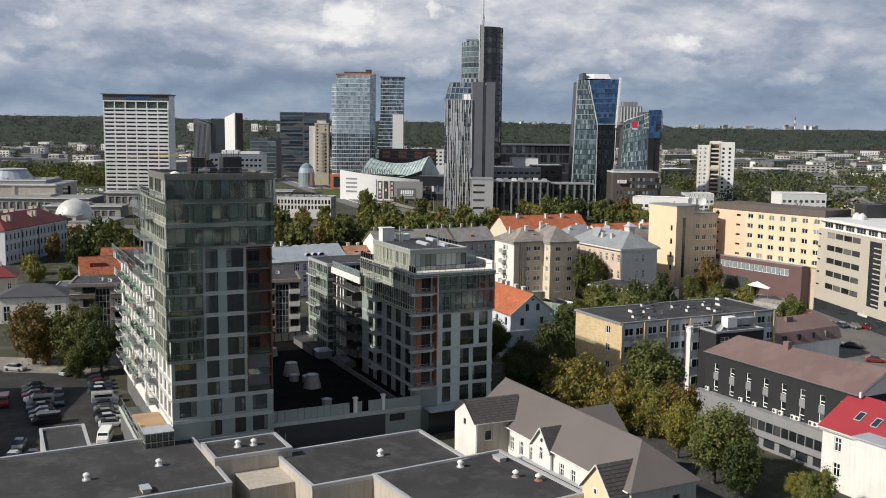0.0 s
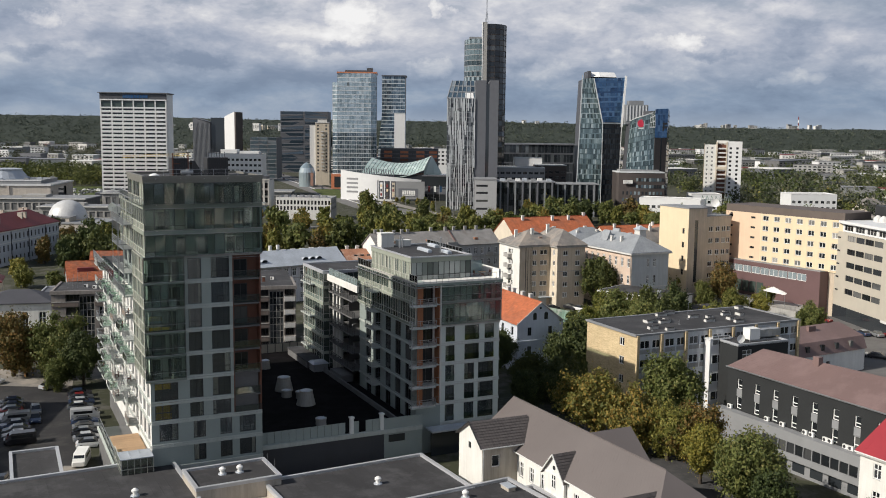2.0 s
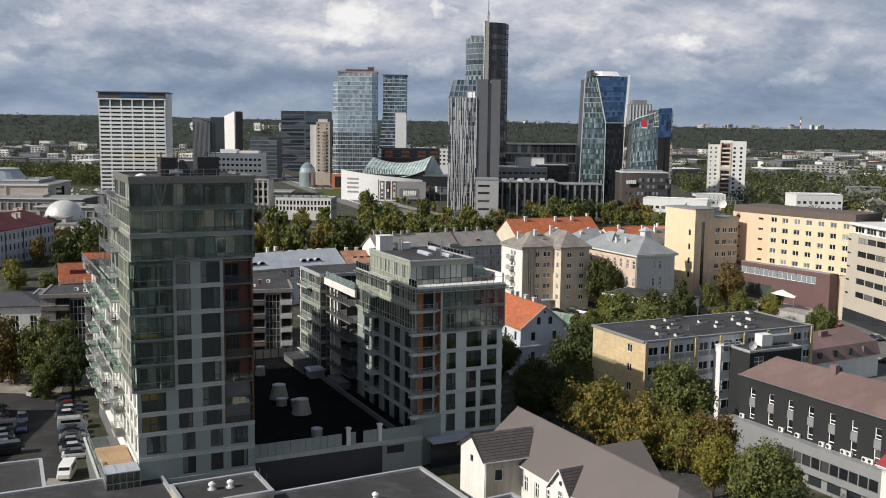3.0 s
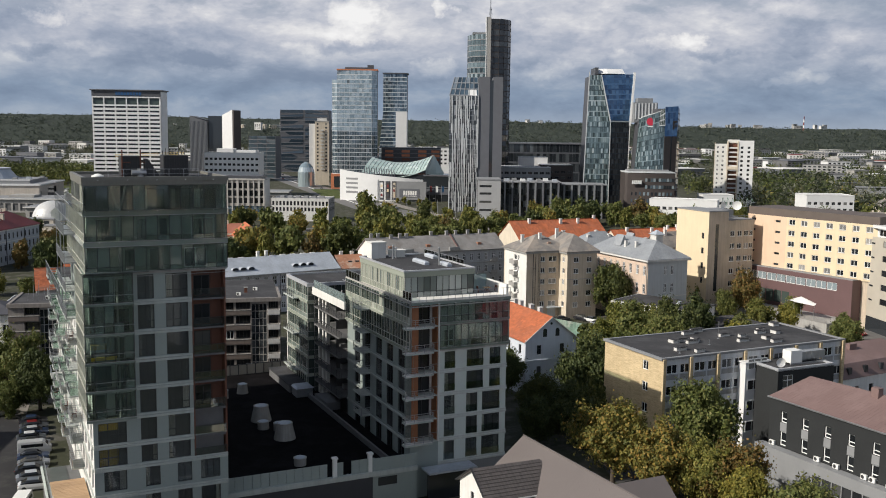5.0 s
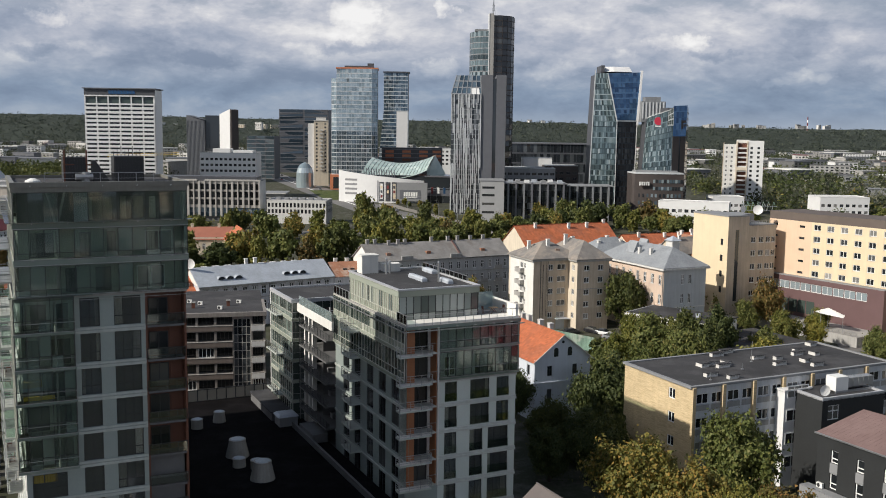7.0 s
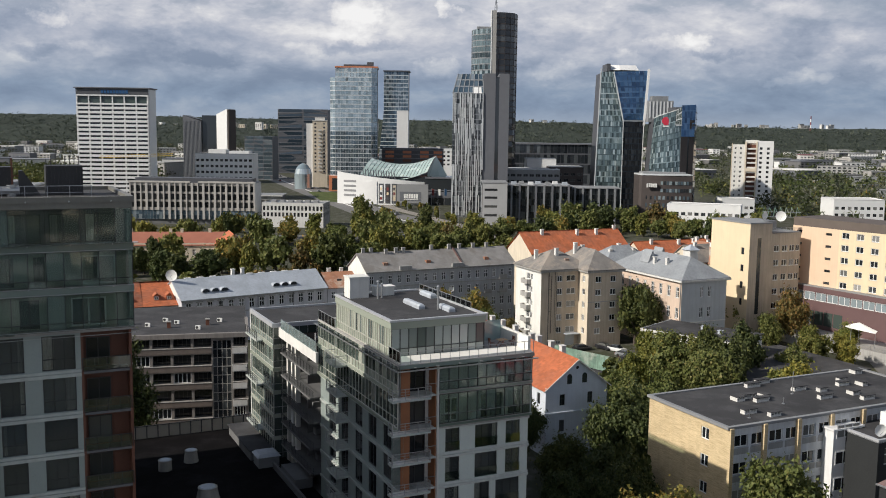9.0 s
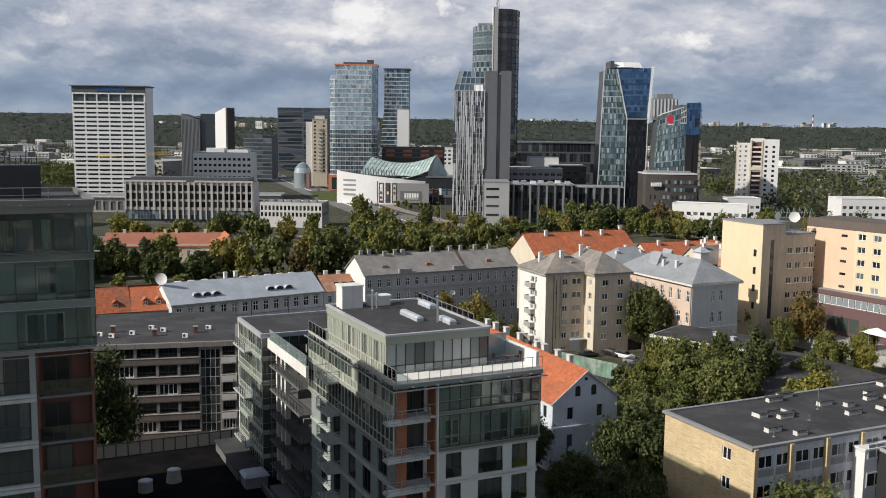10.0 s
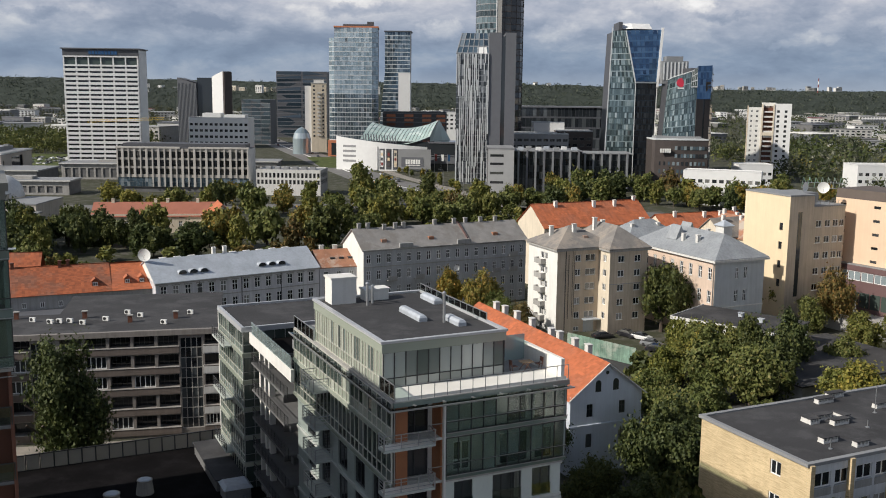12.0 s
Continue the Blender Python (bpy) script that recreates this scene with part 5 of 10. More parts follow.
part("garage_gate", M().box(41.0, 2.0, 0, 47.0, 2.2, 3.6), dark_glass, podium)
part("gate_canopy", M().box(40.6, 0.6, 4.0, 47.6, 3.2, 4.25), zinc, podium)


def cone(x, y, z, r0, r1, h, label="large white truncated-cone skylight on a shade-darkened deck"):
    c = thing("cone_skylight", pose(x, y, z), label, "skylight", "cone skylights")
    part("shell", M().cyl(0, 0, 0, h, r0, r1, 20).cyl(0, 0, h, h + 0.12, r1 + 0.06, r1 + 0.06, 20), cone_shell, c)
    part("lid", M().cyl(0, 0, h + 0.12, h + 0.2, r1 * 0.9, r1 * 0.8, 20), zinc, c)


concrete_white = surface("pale_concrete", (0.66, 0.65, 0.62), 0.7, vary=0.12, streak=0.25)
cone_shell = surface("beige_cone_shell", (0.42, 0.40, 0.36), 0.7, vary=0.15, streak=0.25)
for x, y, r0, r1, h in ((-27.1, 170.2, 1.55, 1.05, 2.15), (-26.0, 166.2, 0.85, 0.8, 1.0), (-22.2, 162.0, 1.55, 1.05, 2.15), (-23.6, 165.6, 0.8, 0.8, 1.0), (-18.4, 151.3, 0.8, 0.8, 0.9), (-35.4, 181.6, 0.85, 0.8, 1.2), (-33.0, 184.9, 0.95, 0.75, 1.4)):
    cone(x, y, 5.0, r0, r1, h)


# ---- flat-roofed yard buildings in the foreground ----
beige_wall = surface("beige_wall", (0.50, 0.45, 0.38), 0.85, vary=0.12, streak=0.4)


def yard_house(x, y, ang, w, d, z, label, rim=0.35):
    t = thing("yard_building", pose(x, y, 0, rz=ang), label, "building", "yard buildings")
    for which, length in (("front", w), ("right", d), ("back", w), ("left", d)):
        wall(t, side(w, d, which), length, 0, z, [], beige_wall)
    flat_roof(t, w, d, z, rim=rim, rim_w=0.35, over=0.08)
    # lapped felt sheets
    n = max(2, int(w / 1.1))
    g = M()
    for k in range(1, n):
        xx = w * k / n
        g.box(xx - 0.04, 0.4, z + 0.03, xx + 0.04, d - 0.4, z + 0.045)
    tagged(part("felt_seams", g, roof_felt, t), kind="stuff")
    return t


ya = yard_house(-63.5, 96.0, 28, 42.5, 22.5, 4.9, "low flat-roofed building with grey felt and metal edging")
yb = yard_house(-15.8, 114.8, 29, 22.4, 14.2, 5.0, "low flat-roofed building with grey felt and metal edging")
yc = yard_house(0.9, 103.0, 31, 19.5, 18.4, 5.2, "low flat-roofed building with grey felt and metal edging")
yd = yard_house(-29.4, 121.6, 28, 10.5, 7.2, 6.0, "raised flat-roofed stair building with grey felt", 0.3)
kiosk = yard_house(-54.0, 127.1, 25, 6.2, 13.6, 4.0, "small flat-roofed garage with a grey felt top")
ye = yard_house(18.0, 111.5, 31, 3.0, 18.0, 4.4, "low narrow lean-to with a grey felt roof")
part("shed", M().box(-6.0, 6.0, 0, 0, 14, 3.9), beige_wall, yb)


def vent(x, y, z, ang=0, kind=0):
    v = thing("roof_vent", pose(x, y, z, rz=ang), "white round roof vent on grey felt" if kind == 0 else "rusty round roof vent on grey felt" if kind == 1 else "low metal roof hatch on grey felt", "roof vent", "roof vents")
    if kind == 2:
        part("curb", M().box(-0.5, -0.9, 0, 0.5, 0.9, 0.45), beige_wall, v)
        part("cap", M().box(-0.6, -1.0, 0.45, 0.6, 1.0, 0.55), zinc, v)
        return
    part("pipe", M().cyl(0, 0, 0, 0.55, 0.3, 0.26, 12), white_plastic if kind == 0 else rust_roof, v)
    part("hood", M().cyl(0, 0, 0.55, 0.75, 0.42, 0.42, 12).cyl(0, 0, 0.75, 0.95, 0.42, 0.15, 12), white_plastic, v)
    part("flange", M().cyl(0, 0, 0.0, 0.12, 0.55, 0.5, 12), rust_roof if kind == 1 else zinc, v)


for x, y, z, k in ((-37.0, 122.5, 4.93, 0), (-44.5, 117.0, 4.93, 0), (-25.6, 128.0, 6.03, 0), (-27.6, 127.2, 6.03, 0), (-8.2, 127.2, 5.03, 0), (2.6, 122.5, 5.23, 0), (9.6, 119.0, 5.23, 1), (12.4, 117.8, 5.23, 1), (7.9, 125.4, 5.23, 2), (-36.0, 113.5, 4.93, 2)):
    vent(x, y, z, 29, k)
rods = thing("aerial_rods", pose(-22.6, 130.6, 6.0), "two thin lightning rods on a roof edge", "lightning rod")
part("rod", M().bar((0, 0, 0), (0, 0, 1.6), 0.04), steel, rods)
part("rod", M().bar((1.2, -1.6, 0), (1.2, -1.6, 1.4), 0.04), steel, rods)

# ---- white house with a grey metal roof ----
villa = thing("white_house", pose(9.9, 143.7, 0, rz=-63), "white rendered house under a long grey-brown metal roof", "house")
VL, HALF, EAVE, RIDGE = 37.0, 4.9, 7.7, 11.7
# ridge along +x at y = 0; the facade to the yard lies at y = -HALF
vf = pose(0, -HALF, 0)
cols = [(x, x + 1.0) for x in (9.5, 12.0, 14.6, 22.0, 24.6, 28.6, 31.4)]
facade(villa, vf, VL, 0, EAVE, cols, [(4.2, 6.2), (1.0, 3.0)], white_render, 1, 0.65, white_frame, room_glass, sill=white_plastic)
wall(villa, pose(VL, -HALF, 0, rz=90), 2 * HALF, 0, EAVE, [(2, 3.1, 4.2, 6.0), (6.2, 7.3, 4.2, 6.0)], grey_render)
wall(villa, pose(VL, HALF, 0, rz=180), VL, 0, EAVE, [], white_render)
wall(villa, pose(0, HALF, 0, rz=-90), 2 * HALF, 0, EAVE, [], white_render)


def seamed(parent, a, b, c, d, mats, step=0.55, thick=0.14, name="roof"):
    """A roof slope a-b (eave) to d-c (ridge) of sheets with standing seams."""
    a, b, c, d = (Vector(p) for p in (a, b, c, d))
    nrm = (b - a).cross(d - a).normalized()
    low = [p - nrm * thick for p in (a, b, c, d)]
    g = M().face([a, b, c, d]).face(low[::-1])
    for i in range(4):
        j = (i + 1) % 4
        q = (a, b, c, d)
        g.face([q[j], q[i], low[i], low[j]])
    ob = part(name, g, mats, parent)
    n, s = max(2, int((b - a).length / step)), M()
    for k in range(1, n):
        p, q = a.lerp(b, k / n), d.lerp(c, k / n)
        s.bar(p + nrm * 0.003, q + nrm * 0.003, 0.009)
    tagged(part("seam_work", s, mats, ob), kind="stuff")
    return ob


seamed(villa, (-0.4, -HALF - 0.5, EAVE - 0.3), (VL - 3.0 + 3.4, -HALF - 0.5, EAVE - 0.3), (VL - 4.5, 0, RIDGE), (-0.4, 0, RIDGE), grey_metal_roof)
seamed(villa, (VL + 0.4, HALF + 0.5, EAVE - 0.3), (-0.4, HALF + 0.5, EAVE - 0.3), (-0.4, 0, RIDGE), (VL - 4.5, 0, RIDGE), grey_metal_roof)
part("hip", M().face([(VL + 0.4, -HALF - 0.5, EAVE - 0.3), (VL + 0.4, HALF + 0.5, EAVE - 0.3), (VL - 4.5, 0, RIDGE)]), grey_metal_roof, villa)
part("ridge_cap", M().bar((-0.4, 0, RIDGE + 0.03), (VL - 4.5, 0, RIDGE + 0.03), 0.14), grey_metal_roof, villa)
part("gable_wall", M().face([(0, HALF, EAVE), (0, -HALF, EAVE), (0, 0, RIDGE - 0.1)]), white_render, villa)
part("gutter", M().bar((0, -HALF - 0.55, EAVE - 0.35), (VL, -HALF - 0.55, EAVE - 0.35), 0.13), white_plastic, villa)


roof_tile = surface("dark_brown_roof_tile", (0.10, 0.088, 0.084), 0.6, vary=0.15, size=0.4, island=0.3)


def tile_rows(parent, e0, e1, r1, r0, rows=10):
    """Overlapping tiles on a slope between its eaves e0-e1 and its ridge r0-r1."""
    e0, e1, r0, r1 = (Vector(p) for p in (e0, e1, r0, r1))
    up = (e1 - e0).cross(r0 - e0).normalized()
    n = max(2, int((e1 - e0).length / 0.42))
    g = M()
    for k in range(rows):
        a, b = k / rows, min(1.0, (k + 1.12) / rows)
        for i in range(n):
            u0, u1 = (i + 0.04) / n, (i + 0.96) / n
            low = [e0.lerp(e1, u).lerp(r0.lerp(r1, u), a) for u in (u0, u1)]
            top = [e0.lerp(e1, u).lerp(r0.lerp(r1, u), b) for u in (u1, u0)]
            g.face([low[0] + up * 0.085, low[1] + up * 0.085, top[0] + up * 0.03, top[1] + up * 0.03])
            g.face([low[0] + up * 0.01, low[1] + up * 0.01, low[1] + up * 0.085, low[0] + up * 0.085])
    tagged(part("tile_coursing", g, roof_tile, parent), kind="stuff")


def cross_gable(parent, x, y0, y1, half, eave, top, mats, wall_mat, face=True, win=True):
    """A small roof across the main one, its gable towards -y at y0."""
    for s in (-1, 1):
        q = [(x + s * (half + 0.3), y0 - 0.35, eave - 0.2), (x, y0 - 0.35, top), (x, y1, top), (x + s * (half + 0.3), y1, eave - 0.2)]
        g = M().face(q if s > 0 else q[::-1])
        g.face([(a, b, c - 0.12) for a, b, c in (q[::-1] if s > 0 else q)])
        for i in range(4):
            j = (i + 1) % 4
            e = [q[i], q[j], (q[j][0], q[j][1], q[j][2] - 0.12), (q[i][0], q[i][1], q[i][2] - 0.12)]
            g.face(e)
        part("roof", g, mats, parent)
        if s > 0:
            tile_rows(parent, q[0], q[3], q[2], q[1])
        else:
            tile_rows(parent, q[3], q[0], q[1], q[2])
        part("verge", M().bar((x + s * (half + 0.3), y0 - 0.38, eave - 0.2), (x, y0 - 0.38, top + 0.02), 0.12), white_plastic, parent)
    if face:
        part("gable_wall", M().prism([(x - half, y0), (x + half, y0), (x + half, y0 + 0.3), (x - half, y0 + 0.3)], 0, eave).face([(x - half, y0, eave), (x + half, y0, eave), (x, y0, top - 0.1)]), wall_mat, parent)
        if win:
            window(parent, pose(0, y0, 0), x - 0.45, x + 0.45, eave - 1.6, eave + 0.2, 1, 0.6, white_frame, room_glass, -0.03)
            part("attic_hole", M(pose(x, y0 - 0.02, eave + 1.0, rx=90)).cyl(0, 0, -0.02, 0.04, 0.28, 0.28, 12), dark_glass, parent)


cross_gable(villa, 18.4, -HALF - 0.5, -1.0, 2.2, 7.2, 9.9, grey_metal_roof, white_render)
cross_gable(villa, 33.6, -HALF - 2.4, -0.8, 3.0, 6.6, 10.0, grey_metal_roof, yellow_render, True, False)
window(villa, pose(0, -HALF - 2.4, 0), 32.9, 33.6, 6.2, 7.0, 0, 0, white_frame, room_glass, -0.03)
# far-side cross roof
for s in (-1, 1):
    q = [(16.5 + s * 4.4, 7.5, EAVE), (16.5, 7.5, 11.2), (16.5, 0.5, 11.2), (16.5 + s * 4.4, 0.5, EAVE)]
    part("roof", M().face(q if s < 0 else q[::-1]), grey_metal_roof, villa)
# lower wing with its own gable towards the yard
wing = thing("white_house_wing", pose(4.9, 131.4, 0, rz=24), "white gabled wing of a house with a dark tiled roof", "house")
WL, WD = 8.4, 7.0
wall(wing, pose(0, WD, 0, rz=-90), WD, 0, 8.6, [(2.9, 3.7, 7.2, 8.1)], white_render, name="gable_wall")
window(wing, pose(0, WD, 0, rz=-90), 2.9, 3.7, 7.2, 8.1, 0, 0, dark_frame, room_glass)
part("gable_top", M().face([(0, WD, 8.6), (0, 0, 8.6), (0, WD / 2, 10.8)]), white_render, wing)
# front in beige while the gable is white: its shade is painted in
facade(wing, pose(0, 0, 0), WL, 0, 8.6, [(1.4, 2.6), (5.2, 6.6)], [(5.6, 7.2)], beige_wall, 0, 0, white_frame, room_glass)
wall(wing, pose(WL, WD, 0, rz=180), WL, 0, 8.6, [], white_render)
tile_rows(wing, (-0.3, -0.4, 8.35), (WL, -0.4, 8.35), (WL, WD / 2, 10.85), (-0.3, WD / 2, 10.85))
tile_rows(wing, (WL, WD + 0.4, 8.35), (-0.3, WD + 0.4, 8.35), (-0.3, WD / 2, 10.85), (WL, WD / 2, 10.85))
seamed(wing, (-0.3, -0.4, 8.35), (WL, -0.4, 8.35), (WL, WD / 2, 10.85), (-0.3, WD / 2, 10.85), grey_metal_roof, 0.35)
seamed(wing, (WL, WD + 0.4, 8.35), (-0.3, WD + 0.4, 8.35), (-0.3, WD / 2, 10.85), (WL, WD / 2, 10.85), grey_metal_roof, 0.35)
part("verge", M().bar((-0.33, -0.42, 8.32), (-0.33, WD / 2, 10.9), 0.14).bar((-0.33, WD + 0.42, 8.32), (-0.33, WD / 2, 10.9), 0.14), dark_steel, wing)
part("gutter", M().bar((-0.3, -0.45, 8.3), (WL, -0.45, 8.3), 0.13), white_plastic, wing)
part("down_pipe", M().bar((0.12, -0.12, 0), (0.12, -0.12, 8.3), 0.1), white_plastic, wing)

# ---- charcoal office with a brown sheet roof ----
office = thing("charcoal_office", pose(44.6, 159.8, 0, rz=-62), "charcoal rendered office with grey panels and brown sheet roof", "office building")
OL, OD = 30.5, 9.5
pair_x = [2.0 + k * 3.62 for k in range(8)]
holes = [(x, x + 1.05, 9.55, 11.1) for x in pair_x] + [(x, x + 1.05, 6.4, 8.3) for x in pair_x]
wall(office, pose(0, 0, 0), OL, 6.2, 12.6, holes, charcoal)
for k, h in enumerate(holes):
    window(office, pose(0, 0, 0), *h, 0, 0.35, white_frame, room_glass, 0.22, rim=0.13)
for x in pair_x:
    part("grey_panel", M().box(x - 0.02, -0.03, 8.32, x + 1.08, 0.0, 9.53), grey_panel, office)
for which, length in (("right", OD), ("back", OL), ("left", OD)):
    wall(office, side(OL, OD, which), length, 0, 12.6, [(3, 4.3, 9.5, 11.0)] if which == "left" else [], charcoal)
window(office, side(OL, OD, "left"), 3, 4.3, 9.5, 11.0, 1, 0, white_frame, room_glass)
part("ledge", M().box(-1.0, -1.5, 5.75, OL, 0.0, 6.15), grey_panel, office)
lo = pose(-1.0, -1.5, 0)
holes = [(10.0 + k * 1.55, 11.4 + k * 1.55, 3.1, 4.7) for k in range(11)]
wall(office, lo, OL + 1.0, 2.1, 5.75, holes, grey_panel)
for h in holes:
    window(office, lo, *h, 0, 0, dark_frame, room_glass)
wall(office, pose(-1.0, 0, 0, rz=-90), 1.5, 2.1, 5.75, [], grey_panel)
part("ground_storey", M().box(-0.4, -0.9, 0, OL, 0, 2.1), grey_panel, office)
for k in range(7):
    part("dark_bay", M().box(8.0 + k * 3.2, -0.94, 0.5, 10.2 + k * 3.2, -0.9, 1.9), dark_glass, office)
seamed(office, (-0.3, -0.15, 12.6), (OL + 0.3, -0.15, 12.6), (OL + 0.3, 6.6, 15.7), (1.9, 5.3, 15.3), brown_metal, 0.6)
part("roof_side", M().face([(-0.3, -0.15, 12.58), (1.9, 5.3, 15.28), (1.9, OD, 12.58), (-0.3, OD, 12.58)][::-1]), brown_metal, office)
part("roof_back", M().face([(1.9, 5.3, 15.28), (OL, 6.6, 15.68), (OL, OD + 0.2, 12.58), (1.9, OD + 0.2, 12.58)][::-1]), brown_metal, office)
part("gutter", M().bar((-0.3, -0.2, 12.6), (OL + 0.3, -0.2, 12.6), 0.16), steel, office)
part("chimney", M().box(12.0, 4.8, 14.4, 13.1, 5.7, 16.3), brown_metal, office)
part("gable_parapet", M().face([(OL + 0.3, -0.3, 12.4), (OL + 0.3, OD, 12.4), (OL + 0.3, 6.6, 16.2), (OL + 0.3, -0.3, 13.0)]).box(OL + 0.3, -0.35, 12.4, OL + 0.6, 0.0, 13.2), white_render, office)


def ac_unit(parent_at, label="white air-conditioning unit on a ledge"):
    a = thing("air_conditioner", parent_at, label, "air conditioner", "air conditioners")
    part("case", M().box(0, 0, 0.06, 0.85, 0.32, 0.66), white_plastic, a)
    part("fan_grille", M(pose(0.3, -0.005, 0.36, rx=90)).cyl(0, 0, -0.01, 0.012, 0.24, 0.24, 14), dark_steel, a)
    part("feet", M().box(0.08, 0.02, 0, 0.16, 0.3, 0.06).box(0.68, 0.02, 0, 0.76, 0.3, 0.06), steel, a)


o_at = pose(44.6, 159.8, 0, rz=-62)
for x in (0.6, 8.2, 11.2, 15.4, 16.6, 19.0, 19.9, 22.4, 23.3, 25.6):
    ac_unit(o_at @ pose(x, -0.5, 6.15))
# flat part behind, with roof machinery
annex = thing("charcoal_annex", pose(49.6, 171.6, 0, rz=24), "charcoal flat-roofed annex with rooftop machinery", "office building")
facade(annex, pose(0, 0, 0), 11, 0, 13.2, [(1.0, 3.0)], [(10.4, 12.4)], charcoal, 1, 0.6, white_frame, room_glass)
wall(annex, pose(0, 8, 0, rz=-90), 8, 0, 13.2, [], charcoal)
wall(annex, pose(11, 0, 0, rz=90), 8, 0, 13.2, [], charcoal)
wall(annex, pose(11, 8, 0, rz=180), 11, 0, 13.2, [], charcoal)
flat_roof(annex, 11, 8, 13.2, rim=0.3)
unit = thing("ventilation_unit", pose(52.6, 175.0, 13.25, rz=24), "white rooftop ventilation unit with silver ducts", "ventilation unit")
part("case", M().box(0, 0, 0.3, 2.2, 1.8, 2.2), white_plastic, unit)
part("duct", M().box(2.2, 0.4, 0.6, 7.2, 1.6, 1.8), steel, unit)
for k in range(5):
    part("flange", M().box(2.5 + k * 0.95, 0.34, 0.54, 2.58 + k * 0.95, 1.66, 1.86), steel, unit)
part("stand", M().box(0, 0, 0, 7.2, 0.15, 0.3).box(0, 1.6, 0, 7.2, 1.75, 0.3), steel, unit)
dish(pose(50.6, 174.0, 14.0, rz=10), 0.75)

# ---- cream house with a red sheet roof ----
red = thing("cream_house", pose(53.6, 131.6, 0, rz=-62), "cream house under a bright red sheet metal roof", "house")
RL, RD = 26.0, 12.0
facade(red, pose(0, 0, 0), RL, 0, 8.6, [(2.0 + k * 3.6, 3.2 + k * 3.6) for k in range(6)], [(5.6, 7.6), (2.0, 4.0)], white_render, 1, 0.62, white_frame, room_glass, sill=white_plastic)
wall(red, pose(0, RD, 0, rz=-90), RD, 0, 8.6, [], white_render)
wall(red, pose(RL, RD, 0, rz=180), RL, 0, 8.6, [], white_render)
seamed(red, (-0.5, -0.6, 8.6), (RL, -0.6, 8.6), (RL, RD / 2, 12.6), (-0.5, RD / 2, 12.6), red_metal, 0.6)
seamed(red, (RL, RD + 0.6, 8.6), (-0.5, RD + 0.6, 8.6), (-0.5, RD / 2, 12.6), (RL, RD / 2, 12.6), red_metal, 0.6)
part("gable_top", M().face([(0, RD, 8.6), (0, 0, 8.6), (0, RD / 2, 12.5)]), white_render, red)
part("cornice", M().box(-0.3, -0.45, 8.2, RL, 0.0, 8.45), white_render, red)
part("gutter", M().bar((-0.5, -0.65, 8.55), (RL, -0.65, 8.55), 0.13), white_plastic, red)
for x, y in ((3.4, 2.6), (6.2, 2.4)):
    z = 8.6 + (y + 0.6) * 4.0 / 6.6
    part("roof_window", M().face([(x, y - 0.7, z - 0.36), (x + 1.0, y - 0.7, z - 0.36), (x + 1.0, y + 0.7, z + 0.52), (x, y + 0.7, z + 0.52)]), dark_glass, red)
    part("roof_window_frame", M().bar((x, y - 0.7, z - 0.33), (x + 1, y - 0.7, z - 0.33), 0.1).bar((x, y + 0.7, z + 0.55), (x + 1, y + 0.7, z + 0.55), 0.1).bar((x, y - 0.7, z - 0.33), (x, y + 0.7, z + 0.55), 0.1).bar((x + 1, y - 0.7, z - 0.33), (x + 1, y + 0.7, z + 0.55), 0.1), zinc, red)
low = thing("cream_bay", pose(55.0, 124.3, 0, rz=-62), "cream rendered projecting bay with a zinc roof", "house")
for which, length in (("front", 14), ("right", 8), ("left", 8)):
    wall(low, side(14, 8, which), length, 0, 9.2, [], white_render)
part("roof", M().box(-0.3, -0.3, 9.2, 14.3, 8.3, 9.45), zinc, low)

# ---- four-storey panel house with yellow brick ----
PANEL_ANG = 25.5
panel = thing("panel_house", pose(32.0, 170.3, 0, rz=PANEL_ANG), "four-storey panel house with yellow brick end and flat felt roof", "apartment building")
PL, PD, PZ = 36.5, 14.5, 15.0
rows = storeys(1.9, 4, 3.25, 0.95, 1.45)
bays = 7
holes, x = [], 0.0
cols = []
for k in range(bays):
    x = 0.6 + k * PL / bays
    cols += [(x + 0.35, x + 2.35), (x + 2.85, x + 4.55)]
facade(panel, pose(0, 0, 0), PL, 0, PZ, cols, rows, surface("pale_panel_wall", (0.62, 0.64, 0.66), 0.85, vary=0.1, streak=0.3), 1, 0.0, white_frame, window_glass, sill=zinc)
for k in range(bays + 1):
    xx = min(max(k * PL / bays, 0.25), PL - 0.25)
    part("brick_pier", M().box(xx - 0.25, -0.45, 0, xx + 0.25, -0.003, PZ), yellow_brick, panel)
grey_strip = M()
for z0, z1 in rows:
    for a, b in cols:
        grey_strip.box(a - 0.1, -0.03, z0 - 0.85, b + 0.1, -0.003, z0 - 0.12)
tagged(part("spandrel_strip", grey_strip, grey_render, panel), kind="stuff")
holes = [(PD - 3.0 - 1.6, PD - 3.0 - 0.2, z0, z1) for z0, z1 in rows]
wall(panel, pose(0, PD, 0, rz=-90), PD, 0, PZ, holes, yellow_brick, name="brick_end")
for h in holes:
    window(panel, pose(0, PD, 0, rz=-90), *h, 1, 0, white_frame, room_glass)
wall(panel, pose(PL, 0, 0, rz=90), PD, 0, PZ, [], yellow_brick)
wall(panel, pose(PL, PD, 0, rz=180), PL, 0, PZ, [], grey_render)
flat_roof(panel, PL, PD, PZ, rim=0.2, rim_w=0.25, over=0.25, rim_mat=grey_panel)
part("stair_bay", M().box(14.6, -1.6, 0, 19.2, 0.0, 13.4).box(14.4, -1.8, 13.4, 19.4, 0, 13.6), white_panel, panel)
